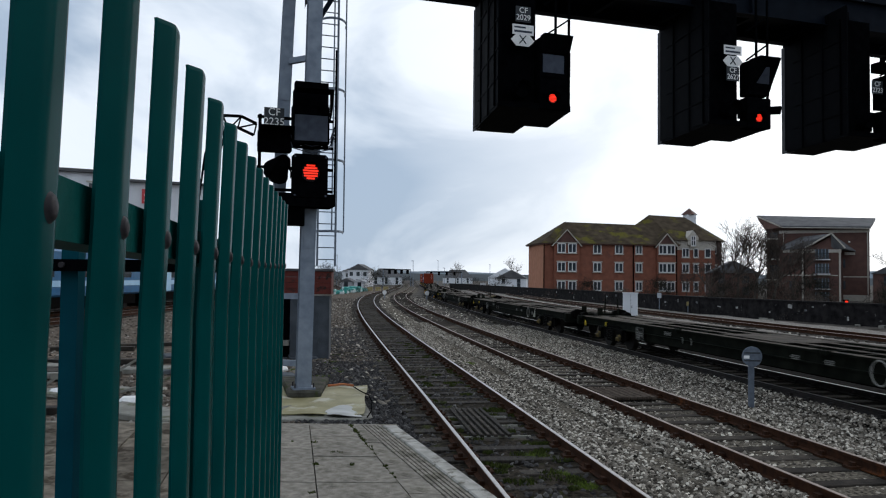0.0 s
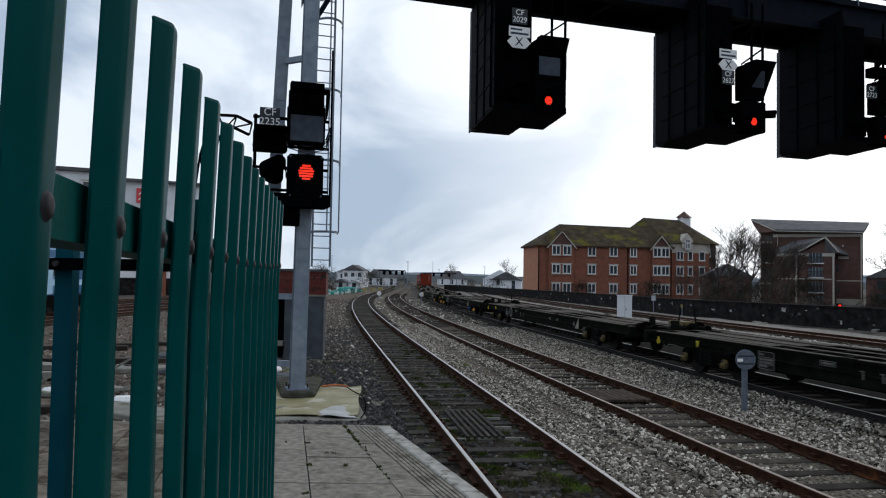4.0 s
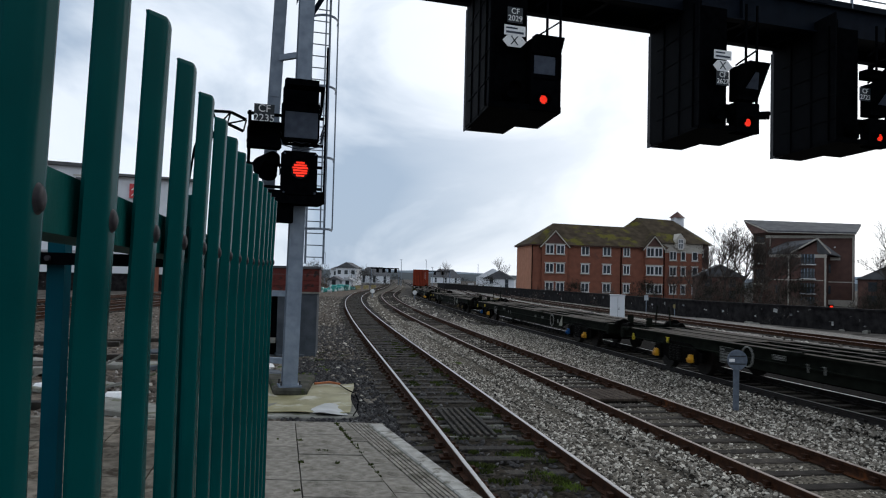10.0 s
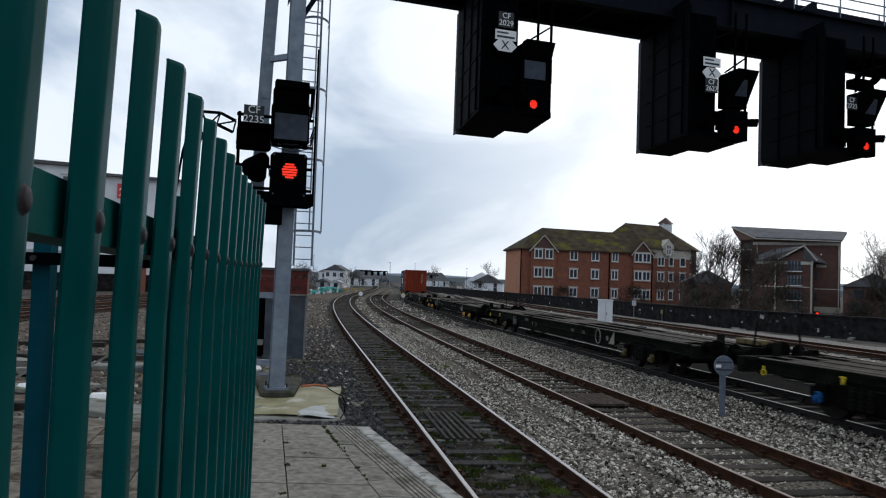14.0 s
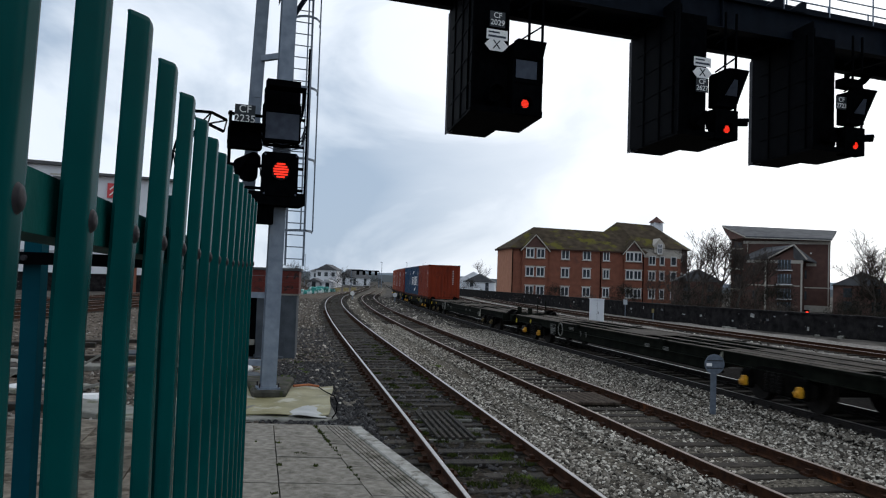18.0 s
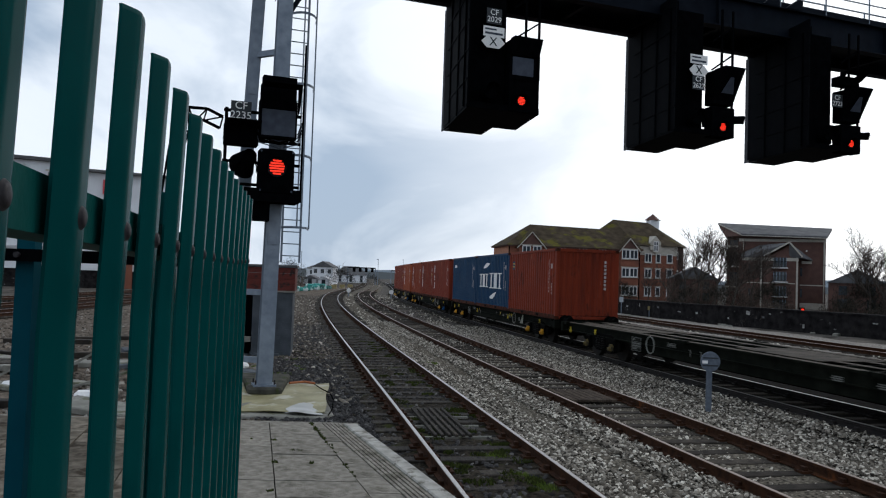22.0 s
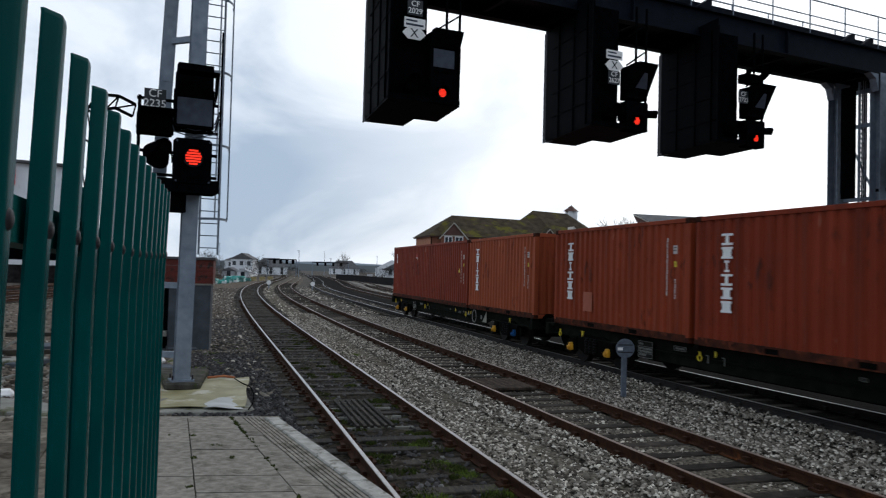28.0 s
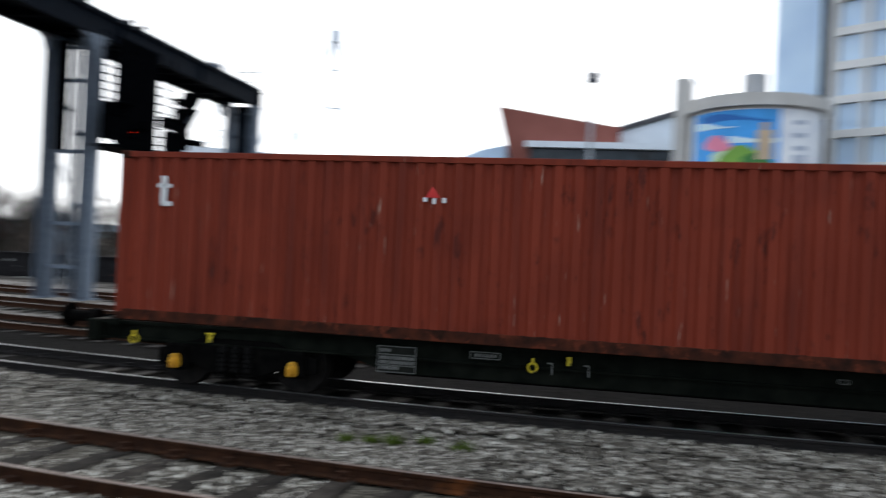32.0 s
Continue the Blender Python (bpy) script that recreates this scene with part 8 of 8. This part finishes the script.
# ---------------------------------------------------------------- clutter far along the line
def build_far_clutter():
    rnd = random.Random(12)
    for k in range(14):
        x, y = -16.6 + k * 0.18 + rnd.uniform(-0.5, 0.5), 112 + k * 2.4
        bm = bmesh.new()
        bm_box(bm, -rnd.uniform(0.4, 0.8), rnd.uniform(0.4, 0.8), -0.5, 0.5, 0, rnd.uniform(0.6, 1.15))
        single("bulk_sack", bm, (TEAL, TEALDARK, TEAL)[k % 3], "teal woven bulk sack heaped beside the line", "sack", "teal bulk sacks", bevel=0.18, m=pose(x, y, -0.3, 0, 0, rnd.uniform(-30, 30)))
    for k in range(3):
        single("crate", box(-0.5, 0.5, -0.4, 0.4, 0, 0.8), OCHRE, "dull ochre crate beside the far tracks", "crate", "ochre crates", bevel=0.03, m=pose(-13.9 + k * 1.1, 150 + k * 6, -0.3))
    for x, y in ((-7.0, 95), (-1.85, 93)):
        d = thing("disc_marker", pose(x, y, -0.26), "small pale round marker between the far tracks", "sign")
        part("post", box(-0.06, 0.06, -0.03, 0.03, 0, 0.6), GALV, d)
        bm = bmesh.new()
        bm_tube(bm, (0, -0.03, 0.8), (0, -0.07, 0.8), 0.26, 18)
        part("disc", bm, WHITEP, d)
    for k in range(10):
        x, y = 9 + rnd.uniform(0, 30), 150 + rnd.uniform(0, 110)
        single("relay_box", box(-0.6, 0.6, -0.35, 0.35, 0, rnd.uniform(0.9, 1.9)), GREYCLAD if k % 2 else WHITEPAINT, "pale relay cabinet beside the far tracks", "cabinet", "far cabinets", bevel=0.03, m=pose(x, y, -0.3, 0, 0, rnd.uniform(-20, 20)))
    for k, (x, y, h) in enumerate(((-33, 245, 9.5), (-8.5, 225, 7.5), (0.5, 260, 6), (-2, 330, 10), (18, 300, 8))):
        p = thing("lamp_post", pose(x, y, -0.3), "thin grey lamp post far along the line", "lamp post", "far lamp posts")
        bm = bmesh.new()
        bm_tube(bm, (0, 0, 0), (0, 0, h), 0.12, 6, 0.07)
        part("pole", bm, GALV, p)
        part("head", box(-0.5, 0.2, -0.12, 0.12, h, h + 0.14), GALV, p)


build_far_clutter()


# ---------------------------------------------------------------- beyond the yard to the left
def build_white_block():
    b = thing("station_building", pose(-54.0, 90.0, -0.3, 0, 0, 26), "white rendered block over red brick beyond the yard", "building")
    part("wall", box(0, 14.0, 0, 12, 2.2, 15.0), WHITEPAINT, b)
    part("low_wall", box(14.001, 26, 0.2, 12, 2.2, 14.19), WHITEPAINT, b)
    # the shade below the white walls is painted with a dark material
    part("dark_base", box(0.3, 25.7, 0.3, 11.7, 0, 2.19), WALLD, b, "dark base with shade put into its colour")
    for x in (4.0, 13.1, 21.0):
        part("brick_pier", box(x, x + 0.9, -0.25, -0.004, 0, 6.4), BRICK, b, "orange-red brick pier")
    part("ledge", box(0, 14.0, -0.2, -0.003, 4.6, 4.85), GREYCLAD, b)
    part("roof", box(-0.5, 14.0, -0.6, 12.5, 15.003, 15.4), SLATE, b, "thin dark flat roof")
    part("low_roof", box(14.003, 26.4, -0.6, 12.5, 14.2, 14.5), SLATE, b)
    for x in (2.0, 5.5, 9.0, 12.5):
        for z in (13.0, 9.5):
            window(b, pose(x, -0.06, z), 1.1, 1.6, 1)
    s = part("red_sign", box(18.1, 19.1, -0.02, 0.19, 11.6, 13.4), mat("red_sign_face", (0.55, 0.05, 0.06), (0.62, 0.08, 0.08), 0.5), b, "red sign with white shapes")
    for z in (12.2, 12.9):
        bm = bmesh.new()
        bm_beam(bm, (18.35, -0.05, z - 0.3), (18.85, -0.05, z + 0.2), 0.04, 0.14)
        part("white_shape", bm, WHITEP, s)


build_white_block()


def build_blue_train():
    t = thing("blue_train", pose(-23.3, 128, 0, 0, 0, 90), "dark blue passenger train with pale blue doors", "train")
    for k in range(3):
        x0 = -30 + k * 20.3
        c = part("carriage", box(x0, x0 + 19.8, -1.35, 1.35, 1.0, 3.75), BLUETRAIN, t, "dark blue carriage", bevel=0.12)
        part("roof", box(x0 + 0.2, x0 + 19.6, -1.0, 1.0, 3.752, 3.95), SLATE, c, bevel=0.08)
        part("underframe", box(x0 + 0.5, x0 + 19.3, -1.2, 1.2, 0.35, 0.98), BOGIE, c)
        for j in range(8):
            part("window", box(x0 + 1.4 + j * 2.2, x0 + 2.7 + j * 2.2, -1.365, -1.352, 2.15, 3.05), PANE, c)
        for xd in (4.6, 13.8):
            part("door", box(x0 + xd, x0 + xd + 1.3, -1.375, -1.353, 1.1, 3.2), PALEBLUE, c, "pale blue door")
        part("stripe", box(x0 + 0.1, x0 + 19.7, -1.362, -1.353, 1.6, 1.95), PALEBLUE, c, "pale blue stripe")
        for xb in (3.0, 16.8):
            for xw in (-1.2, 1.2):
                bm = bmesh.new()
                bm_tube(bm, (x0 + xb + xw, -1.0, 0.42), (x0 + xb + xw, 1.0, 0.42), 0.42, 16)
                part("wheelset", bm, WHEEL, c)
    part("front", box(-30.35, -29.99, -1.25, 1.25, 1.0, 3.5), YELLOW, t, "yellow cab front", bevel=0.15)
    part("rear", box(30.41, 30.7, -1.25, 1.25, 1.0, 3.5), PALEBLUE, t, "pale cab end", bevel=0.12)
    return t


BLUE_TRAIN = build_blue_train()


# ---------------------------------------------------------------- the town to the right
def build_stadium():
    s = thing("stadium_mast", pose(197.5, 153.0, -0.3, 0, 0, -38), "white steel stadium mast with stays", "mast", "stadium masts")
    for o in (-1, 1):
        bm = bmesh.new()
        bm_tube(bm, (o * 5.6, 0, 0), (o * 0.9, 0, 68), 0.62, 10, 0.45)
        part("leg", bm, STEELW, s)
    for z in (30, 46, 58):
        w = 5.6 - 4.7 * z / 68
        bm = bmesh.new()
        bm_tube(bm, (-w, 0, z), (w, 0, z), 0.22, 6)
        part("cross_tie", bm, STEELW, s)
    part("head", box(-1.6, 1.6, -1.2, 1.2, 66.5, 70.5), STEELW, s, bevel=0.4)
    bm = bmesh.new()
    bm_tube(bm, (0, 0, 70.5), (0, 0, 79), 0.8, 8, 0.12)
    part("spire", bm, STEELW, s)
    for x, z, y in ((-24.0, 30.0, -3), (26.0, 26.0, -3), (-10, 32, 25), (12, 32, 25)):
        bm = bmesh.new()
        bm_tube(bm, (0, 0, 69), (x, y, z), 0.38, 6)
        part("stay", bm, STEELW, s)
    b = thing("stadium_bowl", pose(206, 160, -0.3, 0, 0, -38), "pale stadium roof edge behind the mast", "stadium")
    part("stand", box(-42, 42, 0, 40, 0, 29), GREYCLAD, b)
    part("roof_edge", box(-45, 45, -4, 44, 29.01, 31), STEELW, b)
    t = thing("stadium_mast", pose(304.8, 258.8, -0.3, 0, 0, -38), "white steel stadium mast far off", "mast", "stadium masts")
    for o in (-1, 1):
        bm = bmesh.new()
        bm_tube(bm, (o * 4, 0, 0), (o * 0.5, 0, 60), 0.55, 8)
        part("leg", bm, STEELW, t)
    part("head", box(-1.4, 1.4, -1, 1, 58, 61), STEELW, t)
    bm = bmesh.new()
    bm_tube(bm, (0, 0, 61), (0, 0, 67), 0.5, 6, 0.1)
    part("spire", bm, STEELW, t)
    for x in (-14, 14):
        bm = bmesh.new()
        bm_tube(bm, (0, 0, 60), (x, 0, 36), 0.3, 6)
        part("stay", bm, STEELW, t)
    # leaning lattice boom of the stadium's near corner
    m = thing("lattice_boom", pose(131.4, 143.9, -0.3), "pale leaning lattice boom of the stadium roof", "mast")
    a, b = Vector((0.8, -0.7, 0)), Vector((-1.9, 1.8, 0))
    top = Vector((6.5, -6.4, 36.5))
    for o in (a, b):
        bm = bmesh.new()
        bm_tube(bm, o, o + top, 0.21, 8)
        part("chord", bm, STEELW, m)
    for k in range(1, 24):
        q = top * (k / 24)
        bm = bmesh.new()
        bm_tube(bm, a + q, b + q + (top / 24 if k % 4 == 0 else Vector((0, 0, 0))), 0.07, 6)
        part("rung", bm, STEELW, m)


build_stadium()


def build_arena():
    # local x runs to the right as seen from the line, y away from it
    b = thing("arena_building", pose(94.6, 45.0, -0.3, 0, 0, -70), "low arena with a slanting red-brown roof fin", "building")
    bm = bmesh.new()
    bm_prism(bm, [(0, 22.2), (16.0, 19.7), (16.0, 14.0), (2.2, 14.0)], "y", 0, 16)
    part("roof_fin", bm, COPPER, b, "slanting red-brown sheet roof")
    part("hall", box(-12, 26, 1, 24, 0, 13.98), GREYCLAD, b)
    part("glass_band", box(4.5, 26, -1.2, -0.05, 12.2, 16.6), PANE, b, "dark glazed band")
    part("canopy", box(4.0, 26.5, -2.4, -0.04, 16.604, 17.4), STEELW, b, "white canopy edge")
    part("left_canopy", box(-13, 1.6, -2.4, 0.9, 14.0, 14.8), BLACK, b)
    bm = bmesh.new()
    bm_prism(bm, [(-6, 14.81), (1.2, 14.81), (1.2, 17.2), (-2.5, 16.4)], "y", 1, 10)
    part("blue_rooflight", bm, GLASSB, b)
    bm = bmesh.new()
    bm_prism(bm, [(16.1, 17.5), (26, 17.5), (26, 22.5), (16.1, 19.4)], "y", 2, 18)
    part("white_hall", bm, STEELW, b, "white hall with a sloping top")
    bm = bmesh.new()
    bm_prism(bm, [(16.0, 19.5), (26, 22.6), (26, 23.3), (16.0, 20.1)], "y", 1.5, 18.5)
    part("hall_roof", bm, SLATE, b)

    d = thing("drum_building", pose(80.34, 10.64, -0.3), "pale drum-shaped building with a painted mural", "building")
    n = 48
    bm = bmesh.new()
    bm_tube(bm, (0, 0, 0), (0, 0, 16.8), 5.92, n)
    part("drum", bm, STONEC, d)
    bm = bmesh.new()
    bm_tube(bm, (0, 0, 16.8), (0, 0, 17.9), 6.5, n)
    part("cornice", bm, STONEC, d)
    bm = bmesh.new()
    bm_tube(bm, (1.0, 0.3, 17.9), (1.0, 0.3, 21.0), 1.15, 20)
    part("chimney", bm, GREYCLAD, d)
    part("stair_pier", box(-1.6, 0.4, 5.95, 7.4, 0, 20.6), STONEC, d, "pale stone stair pier")
    part("pier_rail", box(-1.4, 3.0, 5.6, 5.7, 20.61, 20.8), STEELW, d)

    def patch(name, col, a0, a1, z0, z1, r, wob=0.0, seed=0, low=0.0):
        """A curved painted field on the drum between two bearings, with a wavy top."""
        m = mat("mural_" + name, col, tuple(min(1, c * 1.25) for c in col), 0.6, 0, 0.6)
        bm = bmesh.new()
        k = 24
        lo, hi = [], []
        for i in range(k + 1):
            a = radians(a0 + (a1 - a0) * i / k)
            zt = z1 + wob * math.sin(i / k * math.pi * 1.3 + seed)
            zb = z0 + low * math.sin(i / k * math.pi)
            lo.append(bm.verts.new((r * math.cos(a), r * math.sin(a), zb + 0.3)))
            hi.append(bm.verts.new((r * math.cos(a), r * math.sin(a), zt + 0.3)))
        for i in range(k):
            bm.faces.new((lo[i], lo[i + 1], hi[i + 1], hi[i]))
        part(name, bm, m, d)

    patch("white_panel", (0.80, 0.82, 0.88), 118, 262, 6, 16.3, 5.94)
    patch("blue_field", (0.07, 0.36, 0.80), 124, 208, 6, 16.2, 5.96)
    patch("dark_blue_swirl", (0.03, 0.16, 0.50), 136, 200, 15.0, 15.6, 5.98, 0.35, 0.5, 0.3)
    patch("light_cloud", (0.62, 0.80, 0.95), 130, 172, 14.6, 15.0, 5.99, 0.3, 1)
    patch("light_band", (0.66, 0.82, 0.95), 166, 206, 13.2, 13.7, 5.98, 0.2, 2)
    patch("pink_shape", (0.88, 0.28, 0.40), 142, 178, 12.9, 13.1, 6.00, 0.95, 0.2, -0.4)
    patch("pale_slope", (0.62, 0.76, 0.50), 150, 182, 11.0, 12.2, 5.985, 0.5, 0)
    patch("green_hill", (0.20, 0.38, 0.06), 156, 214, 6, 11.4, 6.01, 1.6, 0.1)
    patch("dark_green_edge", (0.06, 0.20, 0.05), 178, 212, 10.9, 11.6, 6.02, 0.7, 0.3)
    patch("teal_band", (0.10, 0.50, 0.44), 146, 190, 6, 11.0, 6.03, 0.3, 0)
    patch("beige_tower", (0.56, 0.42, 0.28), 190, 202.5, 11.7, 14.3, 6.04)
    patch("tower_top", (0.50, 0.36, 0.24), 193, 199, 14.3, 15.0, 6.04)
    for i in range(6):
        patch("caption_bar", (0.42, 0.46, 0.54), 221, 233, 9.2 + i * 1.15, 9.2 + i * 1.15 + (0.75 if i < 3 else 0.4), 5.97)

    t = thing("office_tower", pose(87.15, 4.6, -0.3, 0, 0, -108), "tall office tower of sky-coloured glass and pale stone grid", "building")
    H = 62
    part("core", box(-0.0, 30, 0.6, 22, 0, H), GREYCLAD, t)
    part("glass_corner", box(-6.5, -0.003, 1.2, 16, 0, H - 4), GLASSB, t, "glass corner block with the sky's reflection in its colour")
    part("dark_slot", box(-1.6, -0.004, 0.9, 1.19, 0, H - 4), PANE, t)
    for f in range(17):
        z = 3.4 * f + 2.0
        part("floor_band", box(0.0, 30, -0.1, 0.59, z, z + 0.75), TOWERSTONE, t)
        if 1 < f < 15:
            for c in range(8):
                part("window", box(0.5 + c * 3.0, 2.9 + c * 3.0, 0.40, 0.585, z + 0.8, z + 3.35), GLASSB, t)
    for c in range(11):
        part("pier", box(-0.1 + c * 3.0, 0.4 + c * 3.0, -0.25, -0.103, 0, H), TOWERSTONE, t)
    m = thing("floodlight_mast", pose(75.5, 25.4, -0.3), "slim mast carrying a round lamp cluster", "lamp mast")
    bm = bmesh.new()
    bm_tube(bm, (0, 0, 0), (0, 0, 20.4), 0.30, 10, 0.2)
    part("pole", bm, PALEGALV, m)
    bm = bmesh.new()
    bm_tube(bm, (0, 0, 20.15), (0, 0, 20.4), 0.62, 14, 0.62)
    head = part("lamp_head", bm, GREYBACK, m, "grey ring carrying the lamps")
    for k in range(5):
        a = k * 1.2566
        bm = bmesh.new()
        bm_box(bm, -0.22, 0.22, -0.14, 0.14, -0.18, 0.30)
        part("floodlight", bm, GREYBACK, head, bevel=0.04, m=pose(0.52 * math.cos(a), 0.52 * math.sin(a), 20.72, 18, 0, math.degrees(a) + 90))


build_arena()


# ---------------------------------------------------------------- tracks and stones
build_track(LINE_A, -24, 330, "platform line with polished rails on dark timber sleepers", RAILTOP, TIMBER, (2, 60), 0.70, -0.150)
build_track(LINE_B, -24, 330, "middle line with rusty rails on grey concrete sleepers", RUSTTOP, CONCSLEEP, (-6, 60), 0.68, -0.150)
# the goods line's rail sides also carry the train's shade in their colour
build_track(LINE_C, -100, 330, "goods line with polished rails on dark sleepers", RAILTOP, TIMBER, (-4, 60), 0.68, -0.16, mat("oily_shaded_rail", (0.005, 0.004, 0.0035), (0.015, 0.011, 0.009), 0.85, 0, 6))


def shifted(line, o, a, b):
    rows = []
    for s in np.arange(a, b, 8):
        p = line.off(s, o)
        rows.append((p.y, p.x))
    return Line(rows)


LINE_D = shifted(LINE_C, 4.4, -60, 330)
LINE_E = shifted(LINE_C, 8.6, -40, 330)
LINE_F = shifted(LINE_C, 13.0, -30, 330)
for ln, nm in ((LINE_D, "first yard line"), (LINE_E, "second yard line"), (LINE_F, "third yard line")):
    build_track(ln, ln.s[0] + 2, min(250, ln.s[-1] - 2), nm + " with rusty rails beyond the goods line", RUSTTOP, TIMBER, (0, 0), 0.7, -0.16)
LINE_L = Line([(-20, -19.5), (20, -19.7), (60, -20), (120, -21), (240, -26)])
for k, o in enumerate((0, -3.6, -8.5)):
    ln = shifted(LINE_L, o, -15, 230)
    build_track(ln, ln.s[0] + 2, ln.s[-1] - 2, "rusty running line on the far side of the yard", RUSTTOP, TIMBER, (0, 0), 0.7, -0.16)


pale = [scatter(LINE_B, 5, 46, -2.75, -0.86, 46000, 11, 1.9, -0.21), scatter(LINE_B, 3, 46, 0.92, 2.35, 34000, 12, 1.7, -0.21), scatter(LINE_B, 4, 40, -0.62, 0.62, 17000, 13, 1.6, -0.205),
        scatter(LINE_C, -7, 44, -3.3, -1.35, 42000, 14, 1.5, -0.22)]
# stones heaped over the sleeper ends
pale += [scatter(LINE_B, 5, 44, -1.50, -0.84, 15000, 31, 1.6, -0.150), scatter(LINE_B, 4, 44, 0.84, 1.50, 13000, 32, 1.6, -0.150), scatter(LINE_C, -5, 42, -1.55, -0.84, 15000, 33, 1.5, -0.150), scatter(LINE_A, 7, 40, 0.86, 1.40, 11000, 34, 1.6, -0.150)]
stones("ballast_stones", np.concatenate(pale), 0.0275, STONES, "pale broken ballast stones between the tracks", seed=21)
# the goods line's share is dark to deepen the shade under the train
dark = [scatter(LINE_A, 8, 40, -3.2, -0.9, 25000, 15, 1.6, -0.21), scatter(LINE_A, 6, 34, -0.62, 0.62, 2600, 16, 1.5, -0.185), scatter(LINE_C, -6, 30, -1.3, 1.6, 6000, 17)]
stones("dark_stones", np.concatenate(dark), 0.034, DSTONES, "dark wet stones beside the platform line", seed=22)
yard = [scatter(LINE_A, 8, 70, -7.5, -3.0, 13000, 18, 1.5, -0.215), scatter(LINE_A, 9, 60, -15, -6.5, 5000, 19, 1.2, -0.215), scatter(LINE_A, 24, 95, -6.8, -1.0, 14000, 20, 1.5, -0.205)]
litter = np.concatenate([scatter(LINE_A, 16, 80, -6.5, -1.1, 1500, 24, 1.3, -0.20), scatter(LINE_C, 10, 110, 5.9, 15.0, 1400, 26, 1.2, -0.19), scatter(LINE_B, 46, 110, -2.4, 6.0, 2500, 27, 1.3, -0.20)])
stones("pale_rubble", litter, 0.060, STONES, "pale broken bits strewn over the yard edge", seed=25)
stones("yard_stones", np.concatenate(yard), 0.045, YSTONES, "brown stones and rubble of the yard", seed=23)


def tufts(name, spots, n, h, material, label, seed, z=-0.24):
    rng = np.random.default_rng(seed)
    V, F = [], []
    for x, y, r in spots:
        for k in range(n):
            a, q = rng.uniform(0, 6.28), r * rng.uniform(0, 1) ** 0.6
            px_, py_ = x + math.cos(a) * q, y + math.sin(a) * q
            lean = rng.normal(0, h * 0.5, 2)
            w = rng.uniform(0.006, 0.016)
            zz = h * rng.uniform(0.5, 1.1)
            b = len(V)
            V += [(px_ - w, py_, z), (px_ + w, py_, z), (px_ + lean[0], py_ + lean[1], z + 0.02 + zz)]
            F.append((b, b + 1, b + 2))
    return tagged(new(name, pydata(name, V, F, material)), label, "grass", kind="stuff")


tufts("grass_tufts", [(8.24, 4.95, 0.07), (8.36, 4.66, 0.06), (8.55, 4.45, 0.09), (8.79, 4.09, 0.06), (8.84, 3.6, 0.10)], 160, 0.14, MOSS, "small green grass tufts in the ballast", 5)
tufts("moss_patches", [(1.73, 9.46, 0.16), (2.0, 8.74, 0.2), (2.12, 8.12, 0.24), (1.53, 10.0, 0.12), (1.21, 8.45, 0.2), (0.68, 23.0, 0.3), (1.3, 11.0, 0.15)], 420, 0.10, MOSS, "bright green moss between the rails", 6)


# moss and grass in the joints of the platform, weeds in the yard
rj = random.Random(31)
joints = []
for k in range(46):
    y = 8.6 - rj.uniform(0, 1) ** 1.3 * 5.0
    joints.append((-1.004 - 0.274 * (y - 8.70) + rj.uniform(-0.01, 0.01), y, rj.uniform(0.008, 0.03)))
    if k % 3 == 0:
        joints.append((rj.uniform(-2.6, -0.6), 8.615 - 0.45 * rj.randint(0, 9), rj.uniform(0.01, 0.04)))
tufts("joint_moss", joints, 9, 0.010, DARKMOSS, "thin moss and grass in the slab joints", 8, PLAT_Z - 0.012)
weeds = [(-2.2 - rj.uniform(0, 3.5), 17 + rj.uniform(0, 9), rj.uniform(0.08, 0.35)) for _ in range(40)]
tufts("yard_moss", weeds, 90, 0.05, MOSS, "low moss spreading over the yard earth", 9, -0.23)
sleeper_moss = []
for k in range(70):
    s = 8.5 + rj.uniform(0, 1) ** 1.5 * 22
    q = LINE_A.off(s, rj.choice((-0.45, 0.2, 0.5)) + rj.uniform(-0.2, 0.2))
    sleeper_moss.append((q.x, q.y, rj.uniform(0.05, 0.2)))
tufts("track_moss", sleeper_moss, 70, 0.030, DARKMOSS, "dark moss between the rails of the platform line", 10, -0.165)


# rows of small painted characters, too small to pick apart
for ob in list(bpy.data.objects):
    if ob.name.split(".")[0] in ("code_marking", "data_marking"):
        tagged(ob, kind="stuff")


# ---------------------------------------------------------------- all that moves
def tail_s(t):
    """Length along the goods line from the camera's level to the train's tail."""
    return float(np.interp(t, [0, 23, 28, 29, 30, 31, 32], [266.1, 83.1, 43.5, 35.3, 27.0, 18.65, 10.30]))


def motions():
    for ob, d, half in MOVERS:
        rows = []
        z = C_BASE if ob.name.startswith("shipping") else 0.0
        for k in range(33):
            s = tail_s(k) - d
            a, b = LINE_C.at(s - half), LINE_C.at(s + half)
            m = (a + b) / 2
            w = b - a
            rows.append((k, pose(m.x, m.y, z, 0, 0, math.degrees(math.atan2(w.y, w.x)))))
        walk(ob, rows)
    # the blue train leaves past the fence at a steady pace
    walk(BLUE_TRAIN, [(k, pose(-23.3, 98 - 12.0 * k - 30.7, 0, 0, 0, 90)) for k in range(0, 33, 2)])


motions()
